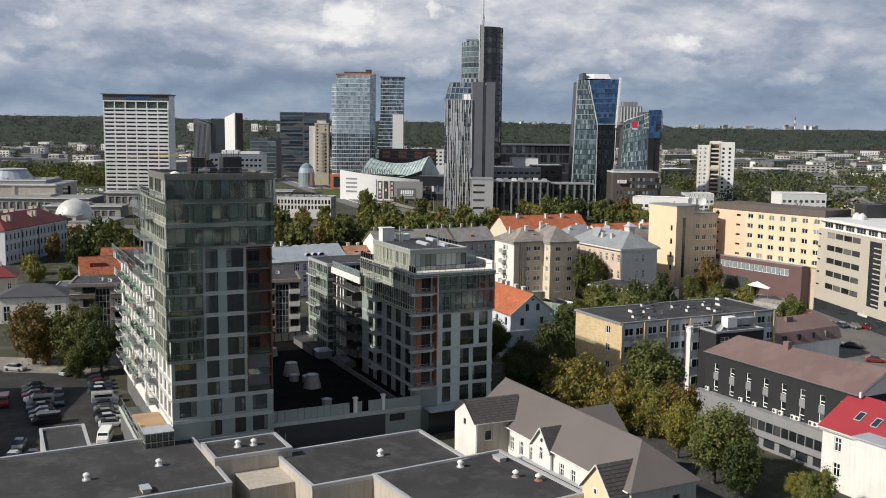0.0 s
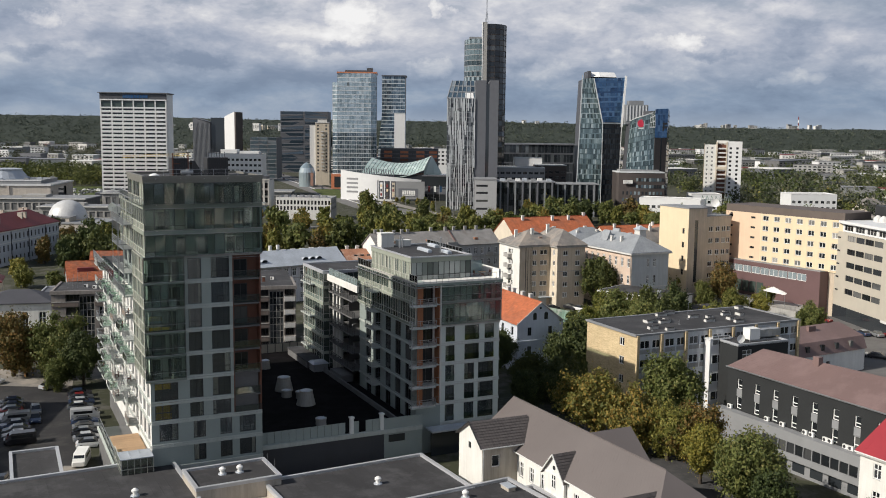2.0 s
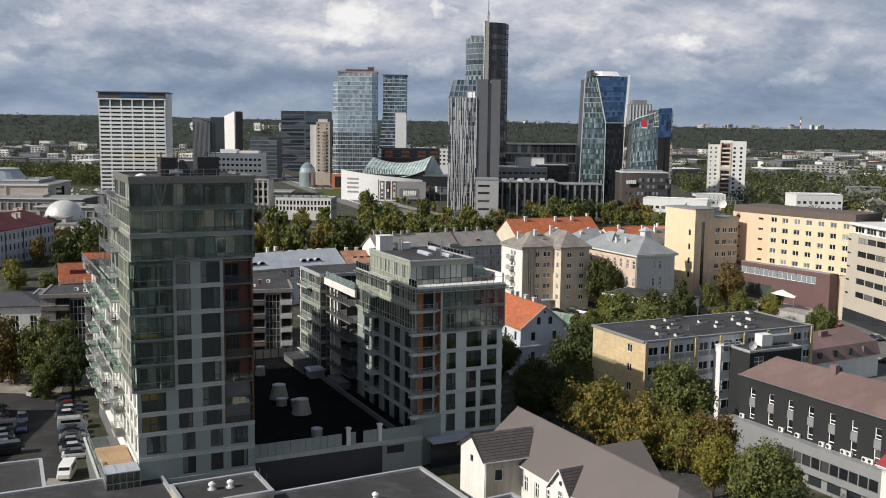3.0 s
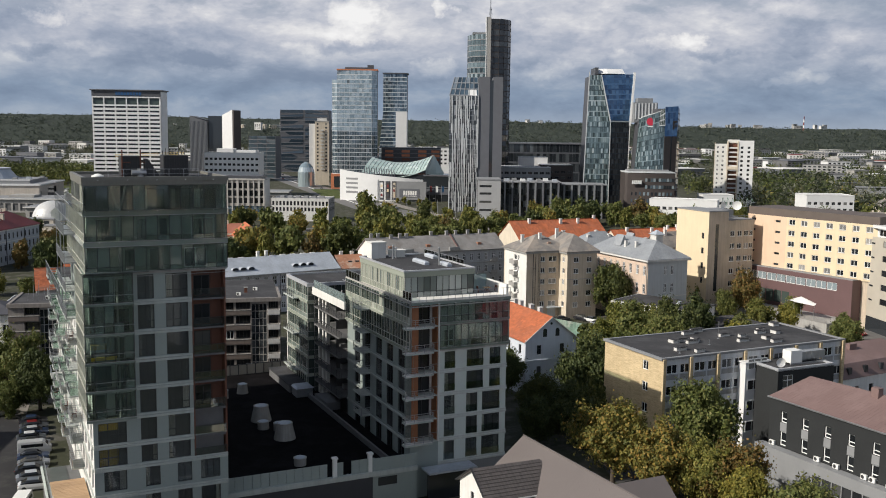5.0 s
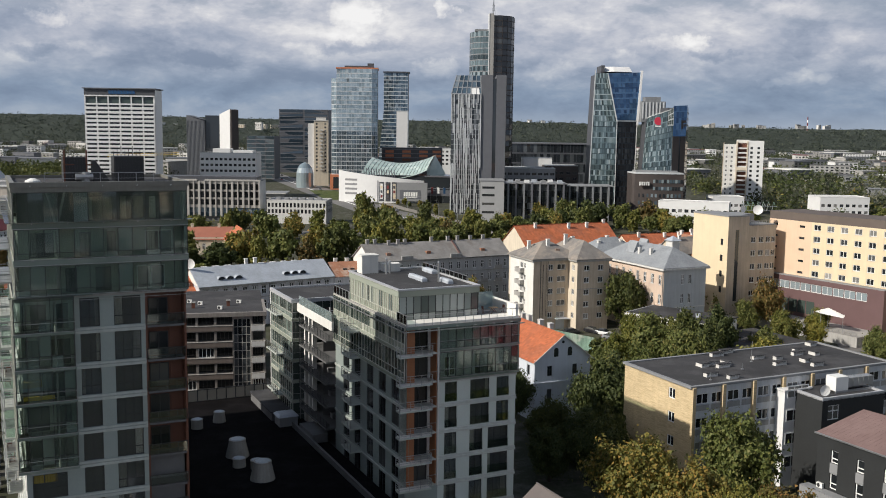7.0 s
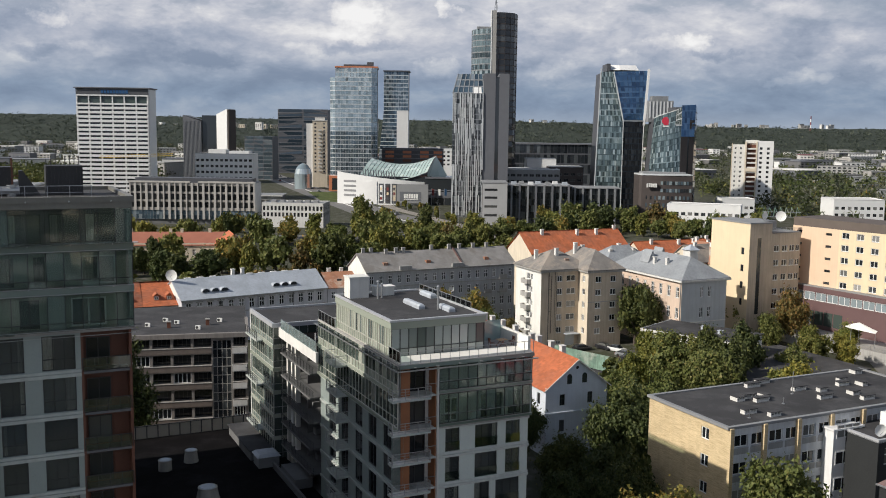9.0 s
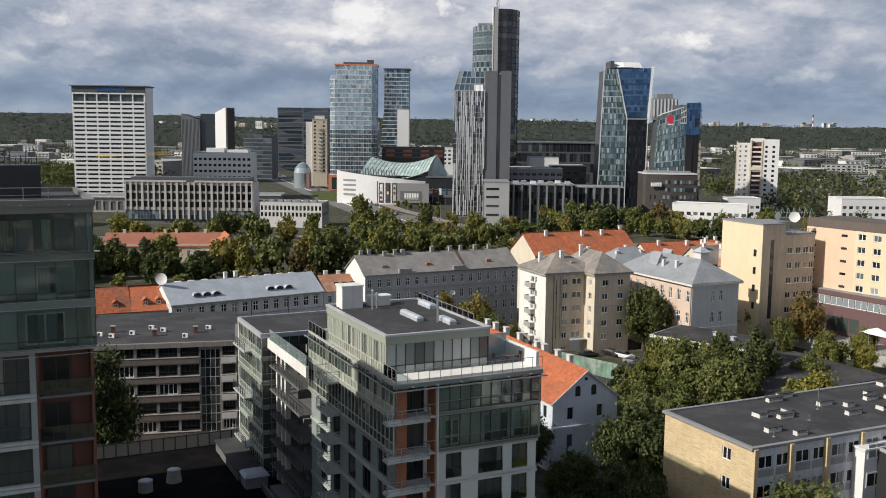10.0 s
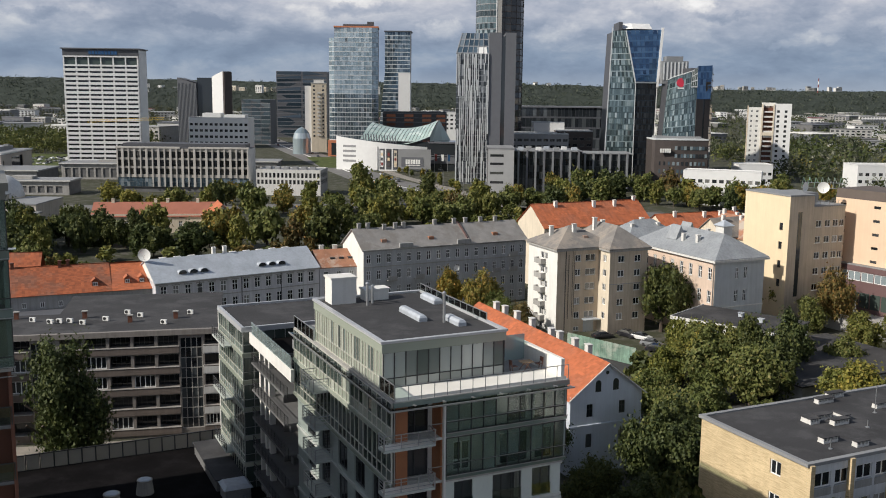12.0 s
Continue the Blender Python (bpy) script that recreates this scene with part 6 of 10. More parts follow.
for z0, z1 in rows:
    window(panel, pose(0, -1.6, 0), 15.0, 18.8, z0 - 0.2, z1, 2, 0, white_frame, window_glass, -0.03)
p_at = pose(32.0, 170.3, 0, rz=PANEL_ANG)
for x, y, w, d in ((5.4, 3.4, 2.4, 0.9), (7.6, 1.4, 2.0, 0.8), (8.4, 8.0, 1.6, 1.6), (10.4, 6.8, 2.6, 0.8), (10.0, 8.6, 2.4, 0.8), (12.6, 7.6, 0.9, 1.8), (14.2, 12.6, 2.8, 0.8), (16.8, 13.6, 2.8, 0.8), (19.0, 4.8, 2.6, 0.8), (18.8, 9.0, 2.6, 0.8), (21.6, 7.4, 1.6, 0.9), (24.4, 4.6, 1.4, 1.4), (23.8, 2.4, 2.4, 0.8), (26.2, 8.6, 2.4, 0.8), (28.0, 10.2, 1.6, 0.8), (29.2, 7.4, 1.2, 1.6), (33.5, 12.5, 1.6, 1.4)):
    v = thing("roof_shaft", p_at @ pose(x, y, PZ + 0.03), "low pale ventilation shaft with a capped top", "ventilation shaft", "roof shafts")
    w, d = w * 0.78, d * 0.85
    part("shaft", M().box(0, 0, 0, w, d, 0.22), concrete_white, v)
    part("cap", M().box(-0.1, -0.1, 0.54, w + 0.1, d + 0.1, 0.62), roof_felt, v)
    n = max(2, round(w / 0.45))
    g = M().lattice([(k * (w - 0.14) / n, k * (w - 0.14) / n + 0.14) for k in range(n + 1)], [(0.49, 0.54)], 0.03, d - 0.03, (0, w), (0.22, 0.54))
    part("stub", g, concrete_white, v)
for x, y, h in ((5.0, 2.2, 1.0), (17.6, 8.2, 3.0), (13.2, 5.2, 0.8)):
    v = thing("roof_mast", p_at @ pose(x, y, PZ + 0.03), "thin steel mast on a flat roof", "mast", "masts")
    part("pole", M().bar((0, 0, 0), (0, 0, h), 0.06), steel, v)
    part("foot", M().cyl(0, 0, 0, 0.08, 0.2, 0.2, 8), steel, v)

# ---- small brown-roofed house beyond the office ----
cottage = thing("brown_roofed_house", pose(69.0, 199.0, 0, rz=30), "low house with a brown mansard roof and skylights", "house")
wall(cottage, pose(0, 0, 0), 22, 0, 5.0, [(2, 3.2, 1, 3), (6, 7.2, 1, 3), (10, 11.2, 1, 3)], white_render)
wall(cottage, pose(0, 12, 0, rz=-90), 12, 0, 5.0, [], white_render)
wall(cottage, pose(22, 0, 0, rz=90), 12, 0, 5.0, [], white_render)
seamed(cottage, (-0.3, -0.3, 4.6), (22.3, -0.3, 4.6), (22.3, 0.8, 7.2), (-0.3, 0.8, 7.2), brown_metal, 0.6)
seamed(cottage, (-0.3, 0.8, 7.2), (22.3, 0.8, 7.2), (22.3, 7, 9.0), (-0.3, 7, 9.0), brown_metal, 0.6)
seamed(cottage, (22.3, 12.3, 5.0), (-0.3, 12.3, 5.0), (-0.3, 7, 9.0), (22.3, 7, 9.0), brown_metal, 0.6)
part("gable_wall", M().face([(0, 12, 5), (0, 0, 5), (0, 1.0, 7.1), (0, 7, 8.9)]), white_render, cottage)
for k in range(4):
    part("roof_window", M().box(4 + k * 4.4, -0.05, 5.4, 4.9 + k * 4.4, 0.45, 6.6), window_glass, cottage)
part("chimney", M().box(10, 4.6, 8, 12, 5.4, 9.4), brown_metal, cottage)


# ---- old town houses and offices in the middle distance ----
def house(name, x, y, ang, w, d, eave, label, category, front, left=None, right=None, group="", rows=(), bars=1, transom=0.6, sill=None, skip=(), frame_mat=None, glass=None):
    """A house whose front and sides each have (material, columns)."""
    t = thing(name, pose(x, y, 0, rz=ang), label, category, group)
    facade(t, pose(0, 0, 0), w, 0, eave, front[1], rows, front[0], bars, transom, frame_mat, glass, sill=sill, skip=skip)
    for which, spec, length in (("left", left, d), ("right", right, d), ("back", None, w)):
        m, cols = spec or (front[0], [])
        facade(t, side(w, d, which), length, 0, eave, cols, rows, m, bars, transom, frame_mat, glass, sill=sill)
    return t


# long slab with open loggias
slab_wall = surface("slab_wall", (0.25, 0.228, 0.21), 0.85, vary=0.15, streak=0.4)
slab_band = surface("slab_band", (0.165, 0.135, 0.118), 0.85, vary=0.15, streak=0.3)
SLX, SLD, SLZ = 49.7, 13.0, 15.0
slab = thing("balcony_house", pose(-80.8, 206.2, 0, rz=13), "five-storey grey house with deep loggias and a stair glazing", "apartment building")
stairs, cols, x = [(5.4, 8.4), (24.7, 27.7), (44.1, 47.1)], [(47.4, 49.3)], 43.9
while x > 3:
    if any(a < x - 1.4 < b for a, b in stairs):
        x -= 3.35
        continue
    cols.append((x - 2.75, x))
    x -= 3.17
rows = storeys(0.4, 5, 2.9, 0.95, 1.72)
holes = [(a, b, c, d) for a, b in cols for c, d in rows] + [(a, b, 1.0, 14.0) for a, b in stairs]
wall(slab, pose(0, 0, 0), SLX, 0, SLZ - 0.5, holes, slab_wall, 1.4)
for a, b in cols:
    for c, d in rows:
        window(slab, pose(0, 0, 0), a, b, c, d, 3, 0, white_frame if (a * 7 + c * 3) % 4 > 2.9 else dark_frame, room_glass, 0.3 if (a * 7 + c * 3) % 4 > 2.9 else 1.3)
for a, b in stairs:
    curtain(slab, pose(a, 0.3, 0), b - a, 1.0, 14.0, 0.8, [k / 9 for k in range(1, 9)], dark_glass, concrete, "stair_glazing", singly=False, mull=0.1)
for c, d in rows:
    for x0, x1 in zip([0.0] + [b + 0.1 for a, b in stairs], [a - 0.1 for a, b in stairs] + [SLX]):
        part("balcony_band", M().box(x0, -0.18, c - 1.0, x1, -0.003, c - 0.08), slab_band, slab)
        part("band_coping", M().box(x0, -0.24, c - 0.08, x1, 0.0, c - 0.003), concrete, slab)
for a, b in cols[:1] + cols[7::5]:
    for c, d in rows[1:]:
        part("balcony", M().box(a - 0.2, -1.1, c - 1.0, b + 0.2, -0.19, c - 0.86).box(a - 0.2, -1.1, c - 0.86, a - 0.15, -0.19, c + 0.05).box(b + 0.15, -1.1, c - 0.86, b + 0.2, -0.19, c + 0.05).box(a - 0.2, -1.14, c - 0.86, b + 0.2, -1.1, c + 0.05), concrete_white, slab)
for which, length in (("left", SLD), ("right", SLD), ("back", SLX)):
    wall(slab, side(SLX, SLD, which), length, 0, SLZ - 0.5, [], white_render if which == "left" else slab_wall)
part("eave_band", M().box(-0.2, -0.3, SLZ - 0.5, SLX + 0.2, 0.3, SLZ + 0.25).box(-0.2, 0.3, SLZ - 0.5, 0.3, SLD, SLZ + 0.25).box(SLX - 0.3, 0.3, SLZ - 0.5, SLX + 0.2, SLD, SLZ + 0.25), slab_wall, slab)
part("roof", M().box(0.3, 0.3, SLZ - 0.4, SLX - 0.3, SLD, SLZ + 0.05), roof_felt, slab)
part("rear_roof", M().box(26, SLD, SLZ - 6, SLX, SLD + 16, SLZ - 0.6).box(0, SLD, 0, 26, SLD + 9, SLZ - 3.0), roof_felt, slab)
s_at = pose(-84, 205.5, SLZ + 0.05, rz=13)
for x, y in ((9, 5), (11, 3.2), (20, 6.5), (21.4, 6.4), (29.0, 7.0), (30.2, 7.2), (31.6, 7.2), (33.5, 5.8), (36.4, 7.6), (41, 9.2), (44.6, 4.2), (48, 10), (39.0, 11.5), (26.4, 8.6), (15.2, 9.0)):
    ac_unit(s_at @ pose(x, y, 0, rz=-20), "white air-conditioning unit on a felt roof")
for x, y in ((33.4, 9.6), (40.0, 6.0), (46.2, 7.4), (24, 10.5)):
    v = thing("roof_chimney", s_at @ pose(x, y, 0), "short brick chimney on a felt roof", "chimney", "roof chimneys")
    part("shaft", M().box(0, 0, 0, 0.6, 0.6, 1.0), brown_cladding, v)
    part("cap", M().box(-0.1, -0.1, 1.0, 0.7, 0.7, 1.1), concrete, v)
mast = thing("lattice_aerials", s_at @ pose(6.0, 4.0, 0), "group of thin steel aerials on a roof", "aerial")
for k in range(5):
    part("aerial", M().bar((k * 0.9, 0.3 * k, 0), (k * 0.9 + 0.2, 0.3 * k, 2.2 + (k % 3) * 0.8), 0.06), steel, mast)

# red-tiled row
red_row = house("red_tiled_house", -97.0, 256.3, 24, 42, 13, 9.4, "long old house with a worn red tile roof", "house", (grey_render, even(42, 13, 0.8)), rows=[(6.8, 7.9), (3.4, 5.0)], transom=0, frame_mat=white_frame)


def tiled_slope(parent, x0, x1, y0, z0, y1, z1, mats, rows=20, name="roof"):
    """A roof slope in overlapping courses."""
    g = M()
    for k in range(rows):
        a, b = k / rows, (k + 1) / rows + 0.02
        ya, yb, za, zb = y0 + (y1 - y0) * a, y0 + (y1 - y0) * b, z0 + (z1 - z0) * a, z0 + (z1 - z0) * b
        n = max(1, int((x1 - x0) / 0.55))
        for i in range(n):
            xa, xb = x0 + (x1 - x0) * i / n, x0 + (x1 - x0) * (i + 1) / n
            g.face([(xa, ya, za + 0.035), (xb, ya, za + 0.035), (xb, yb, zb + 0.02), (xa, yb, zb + 0.02)] if y1 > y0 else [(xb, ya, za + 0.035), (xa, ya, za + 0.035), (xa, yb, zb + 0.02), (xb, yb, zb + 0.02)])
            g.face([(xa, ya, za), (xb, ya, za), (xb, ya, za + 0.035), (xa, ya, za + 0.035)] if y1 > y0 else [(xb, ya, za), (xa, ya, za), (xa, ya, za + 0.035), (xb, ya, za + 0.035)])
    base = M().face([(x0, y0, z0 - 0.05), (x1, y0, z0 - 0.05), (x1, y1, z1 - 0.05), (x0, y1, z1 - 0.05)] if y1 > y0 else [(x1, y0, z0 - 0.05), (x0, y0, z0 - 0.05), (x0, y1, z1 - 0.05), (x1, y1, z1 - 0.05)])
    ob = part(name, base, mats, parent)
    tagged(part("tile_coursing", g, mats, ob), kind="stuff")
    return ob


tiled_slope(red_row, -0.3, 33.6, -0.5, 9.2, 6.5, 13.6, red_tile)
tiled_slope(red_row, 33.6, 42.2, -0.5, 9.2, 6.5, 13.4, orange_tile)
tiled_slope(red_row, -0.3, 42.2, 13.5, 9.2, 6.5, 13.6, red_tile)
part("gable_wall", M().face([(42, 0, 9.4), (42, 13, 9.4), (42, 6.5, 13.5)]).face([(0, 13, 9.4), (0, 0, 9.4), (0, 6.5, 13.5)]), grey_render, red_row)
chimneys(red_row, [(24.5, 6.2, 13.2), (26.0, 6.6, 13.2), (10, 6.4, 13.2), (16, 6.4, 13.2)], brown_cladding)


def dormer(parent, x, y, z, w, h, mats, wall_mat):
    part("dormer", M().box(x - w / 2, y, z, x + w / 2, y + 2.0, z + h), wall_mat, parent)
    part("dormer_roof", M().face([(x - w / 2 - 0.15, y - 0.2, z + h), (x, y - 0.2, z + h + w * 0.5), (x, y + 2.6, z + h + w * 0.5), (x - w / 2 - 0.15, y + 2.6, z + h)][::-1]).face([(x + w / 2 + 0.15, y - 0.2, z + h), (x, y - 0.2, z + h + w * 0.5), (x, y + 2.6, z + h + w * 0.5), (x + w / 2 + 0.15, y + 2.6, z + h)]).face([(x - w / 2 - 0.1, y - 0.02, z + h), (x + w / 2 + 0.1, y - 0.02, z + h), (x, y - 0.02, z + h + w * 0.5)]), mats, parent)
    window(parent, pose(0, 0, 0), x - w * 0.35, x + w * 0.35, z + 0.15, z + h - 0.1, 1, 0, white_frame, room_glass, y - 0.05)


dormer(red_row, 36.6, 1.2, 10.2, 1.2, 1.0, orange_tile, red_tile)
dormer(red_row, 39.3, 1.2, 10.2, 1.2, 1.0, orange_tile, red_tile)
dormer(red_row, 30.6, 1.0, 10.0, 1.3, 1.0, red_tile, red_tile)
part("loft_window", M().box(2.5, 2.6, 11.0, 6.5, 3.8, 12.2), wine_metal, red_row)

# long house with a zinc roof
lilac_render = surface("lilac_grey_render", (0.58, 0.57, 0.59), 0.9, vary=0.14, streak=0.3)
zrow = house("zinc_roofed_house", -58.2, 271.0, 35, 35.5, 12, 10.6, "long pale grey old house with a light zinc roof", "house", (lilac_render, even(35.5, 14, 1.25, 1.6, 33.6)), rows=[(7.5, 9.7), (4.0, 6.2), (1.0, 2.8)], transom=0.62, frame_mat=white_frame)
seamed(zrow, (-0.3, -0.5, 10.5), (35.6, -0.5, 10.5), (35.6, 6, 14.3), (-0.3, 6, 14.3), zinc, 0.9)
seamed(zrow, (35.6, 12.5, 10.5), (-0.3, 12.5, 10.5), (-0.3, 6, 14.3), (35.6, 6, 14.3), zinc, 0.9)
part("gable_wall", M().face([(0, 12, 10.6), (0, 0, 10.6), (0, 6, 14.2)]), white_render, zrow)
part("gable_wall", M().face([(35.5, 0, 10.6), (35.5, 12, 10.6), (35.5, 6, 14.2)]), white_render, zrow)
part("cornice", M().box(-0.2, -0.4, 10.1, 35.6, 0.0, 10.4), concrete, zrow)
part("storey_band", M().box(-0.1, -0.15, 6.85, 35.5, 0.0, 7.05), concrete, zrow)
for a, b in even(35.5, 14, 1.25, 1.6, 33.6):
    part("window_hood", M().box(a - 0.2, -0.16, 9.72, b + 0.2, -0.003, 9.92), concrete, zrow)
for x in (8.9, 17.8, 26.6):
    part("drain_pipe", M().bar((x, -0.1, 0), (x, -0.1, 10.1), 0.12), dark_steel, zrow)
for x in (6.0, 8.2, 10.4, 23.0, 25.2, 27.4):
    g = M(pose(x, 2.0, 12.05))
    arc = [(0.9 * math.cos(math.pi * k / 10), 0.75 * math.sin(math.pi * k / 10)) for k in range(11)]
    for (a, b), (c, d) in zip(arc[:-1], arc[1:]):
        g.face([(a, -0.9, b - 0.35), (c, -0.9, d - 0.35), (c, 1.2, d * 0.4), (a, 1.2, b * 0.4)])
    part("eyebrow_dormer", g, zinc, zrow)
    part("dormer_glass", M(pose(x, 2.0, 12.05)).face([(a * 0.9, -0.86, b * 0.9 - 0.36) for a, b in arc[::-1]]), dark_glass, zrow)
chimneys(zrow, [(14.5, 6.6, 14.1), (16.8, 6.4, 14.2)], white_render, 0.7, 0.7, 1.4)
chimneys(zrow, [(4 + 3.0 * k, 7.4, 13.4) for k in (0, 1, 2, 5, 6, 7, 8, 9)], white_render, 1.3, 0.5, 0.7)
dish(pose(-61.5, 275.5, 15.4), 1.3, "large white satellite dish on a mast above roofs")
rrow = house("rusty_roofed_house", -29.0, 291.4, 22, 11.5, 11, 10.4, "old pale grey house with a rusty patched roof", "house", (lilac_render, even(11.5, 4, 1.0)), rows=[(7.6, 9.4), (4.2, 6.2), (1.0, 2.8)], transom=0.62, frame_mat=white_frame)
gable_roof(rrow, 0, 0, 11.5, 11, 10.4, 13.4, rust_roof, "x", 0.2)
chimneys(rrow, [(5, 6, 13.2), (9.6, 6, 13.2), (2, 6.4, 13.2)], white_render, 0.9, 0.6, 0.9)
for x in (3.0, 5.0, 7.0):
    part("roof_hatch", M().box(x, 2.2, 11.6, x + 1.0, 3.2, 12.0), dark_steel, rrow)

# grey house with a slate roof
grey = house("grey_slate_house", -19.5, 291.0, 28, 41.0, 12.0, 14.4, "long grey three-storey house with a weathered roof", "house", (surface("blue_grey_render", (0.44, 0.45, 0.46), 0.85, vary=0.15, streak=0.3), even(41, 17, 1.05)), left=(white_render, []), rows=[(11.2, 13.2), (7.6, 9.7), (4.0, 6.1), (0.8, 2.6)], transom=0.62, frame_mat=white_frame)
gable_roof(grey, 0, 0, 41, 12, 14.4, 18.2, old_slate, "x", 0.4)
part("gable_wall", M().face([(0, 12, 14.4), (0, 0, 14.4), (0, 6, 18.0)]), white_render, grey)
part("cornice", M().box(-0.2, -0.4, 14.0, 41.1, 0.0, 14.3).box(0, -0.15, 10.4, 41, 0, 10.6), concrete, grey)
part("fire_wall", M().box(25.8, 0, 14.0, 26.1, 12, 15.0).face([(26.1, -0.3, 14.6), (26.1, 6, 18.7), (26.1, 12.3, 14.6)]).face([(25.8, 12.3, 14.6), (25.8, 6, 18.7), (25.8, -0.3, 14.6)]), brown_metal, grey)
chimneys(grey, [(1.5, 6.2, 18), (3.5, 6.0, 18), (7.2, 5.4, 17.6), (10, 5.6, 17.8), (12, 5.6, 17.8), (20, 6, 18), (25, 6, 18), (28.0, 6, 18), (32, 6, 18), (36, 6, 18)], concrete, 0.8, 0.6, 1.2)
for x in (5.0, 16.5, 33.0):
    part("roof_hatch", M().box(x, 1.6, 15.4, x + 1.2, 2.6, 16.1), rust_roof, grey)
for x in (8.5, 22.8):
    part("parapet", M().box(x, -0.3, 14.4, x + 3.2, 0.3, 15.3), grey_render, grey)
for x, z in ((5.4, 7.4), (12.0, 7.4), (19.4, 7.4), (31.6, 7.4), (36.0, 10.9), (36.0, 7.4)):
    part("balcony", M().box(x, -1.0, z - 0.2, x + 2.2, 0.0, z).box(x, -1.0, z, x + 2.2, -0.94, z + 0.9), concrete, grey)
dish(pose(0.4, 300.6, 9.0, rz=20), 0.7)

# tan house with a forward wing and hipped roof
soviet = thing("tan_apartment_house", pose(20.5, 276.7, 0, rz=24), "five-storey tan apartment house with hipped roof and chimneys", "apartment building")
SH = 17.2
rows6 = [(0.3, 1.2)] + storeys(1.95, 5, 2.93, 0.95, 1.4)
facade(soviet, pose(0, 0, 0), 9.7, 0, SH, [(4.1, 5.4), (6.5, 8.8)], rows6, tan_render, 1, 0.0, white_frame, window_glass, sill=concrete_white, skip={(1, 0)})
# left-facing walls cream and white, not tan: sunlight is in their colour
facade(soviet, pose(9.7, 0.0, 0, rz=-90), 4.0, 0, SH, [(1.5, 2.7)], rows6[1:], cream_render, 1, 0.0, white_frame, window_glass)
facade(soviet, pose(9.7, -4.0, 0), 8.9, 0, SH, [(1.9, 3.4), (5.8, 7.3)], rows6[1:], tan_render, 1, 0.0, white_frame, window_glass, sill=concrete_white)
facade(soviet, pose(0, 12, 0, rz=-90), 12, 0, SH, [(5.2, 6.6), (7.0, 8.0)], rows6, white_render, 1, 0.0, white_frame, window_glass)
wall(soviet, pose(18.6, -4.0, 0, rz=90), 16, 0, SH, [], tan_render)
wall(soviet, pose(18.6, 12, 0, rz=180), 18.6, 0, SH, [], tan_render)
for z in [r[0] for r in rows6[1:]]:
    part("balcony", M().box(-1.1, 4.6, z - 1.0, 0, 7.6, z - 0.85).box(-1.1, 4.6, z - 0.85, -1.04, 7.6, z + 0.1).box(-1.1, 4.6, z - 0.85, 0, 4.66, z + 0.1).box(-1.1, 7.54, z - 0.85, 0, 7.6, z + 0.1), concrete, soviet)
hip_roof(soviet, 0, 0, 13, 12, 17.5, 21.2, slate, 0.6)
hip_roof(soviet, 9.7, -4.0, 18.6, 12, 17.52, 21.5, slate, 0.6)
part("cornice", M().box(-0.5, -0.5, 16.9, 9.2, 0.0, 17.25).box(9.2, -4.5, 16.9, 19.1, -4.0, 17.25).box(9.2, -4.0, 16.9, 9.7, 0.0, 17.25).box(-0.5, 0, 16.9, 0, 12, 17.25), concrete, soviet)
part("string_course", M().box(9.65, -4.05, 10.2, 18.6, -4.0, 10.35), concrete, soviet)
chimneys(soviet, [(6.0, 4.0, 19.8), (2.4, 7.0, 19.2), (12.4, 6.4, 20.6), (16.0, 9.0, 19.6)], white_render, 0.8, 0.6, 1.8)
for x, y in ((7.2, 2.0), (14.6, -1.6)):
    part("roof_hatch", M().box(x, y, 18.2, x + 1.0, y + 1.2, 19.4), rust_roof, soviet)
part("drain_pipe", M().bar((1.9, -0.12, 0), (1.9, -0.12, 17.0), 0.12).bar((2.6, -0.1, 3.0), (2.6, -0.1, 16), 0.08), dark_steel, soviet)
part("fire_ladder", M().bar((3.5, -0.14, 3.4), (3.5, -0.14, 16.8), 0.06).bar((3.9, -0.14, 3.4), (3.9, -0.14, 16.8), 0.06), dark_steel, soviet)
part("entrance_canopy", M().box(6.0, -1.6, 2.6, 9.4, 0, 2.8).box(6.4, -0.03, 0, 8.8, 0.0, 2.6), zinc, soviet)
part("pipe_brackets", M().bar((1.9, -0.1, 13), (2.6, -0.1, 13), 0.05).bar((1.9, -0.1, 8), (2.6, -0.1, 8), 0.05), dark_steel, soviet)

# peach and grey house with zinc roof
street = thing("zinc_hipped_house", pose(50.9, 273.3, 0, rz=26), "old corner house, grey end and peach side, zinc roof", "house")
rows4 = [(12.0, 14.4), (7.4, 9.8), (2.8, 5.0)]
facade(street, pose(0, 0, 0), 12.6, 0, 16.0, [(5.2, 6.1), (7.4, 8.3)], rows4, surface("cool_grey_render", (0.52, 0.55, 0.56), 0.85, vary=0.1, streak=0.2), 1, 0.6, white_frame, window_glass)
facade(street, pose(0, 26, 0, rz=-90), 26, 0, 16.0, even(26, 9, 1.1), rows4, surface("peach_render", (0.64, 0.50, 0.40), 0.85, vary=0.1, streak=0.2), 1, 0.6, white_frame, window_glass, sill=concrete_white)
wall(street, pose(12.6, 0, 0, rz=90), 26, 0, 16.0, [], grey_render)
wall(street, pose(12.6, 26, 0, rz=180), 12.6, 0, 16.0, [], grey_render)
part("cornice", M().box(-0.7, -0.7, 15.6, 13.3, 0.0, 16.0).box(-0.7, 0, 15.6, 0, 26, 16.0).box(-0.15, -0.15, 6.4, 12.7, 0, 6.6), concrete_white, street)
old_zinc = surface("dull_zinc_sheet", (0.36, 0.38, 0.40), 0.55, 0.2, vary=0.22, streak=0.35, size=0.3)
hip_roof(street, 0, 0, 12.6, 26, 16.2, 20.4, old_zinc, 0.6, 5.5)
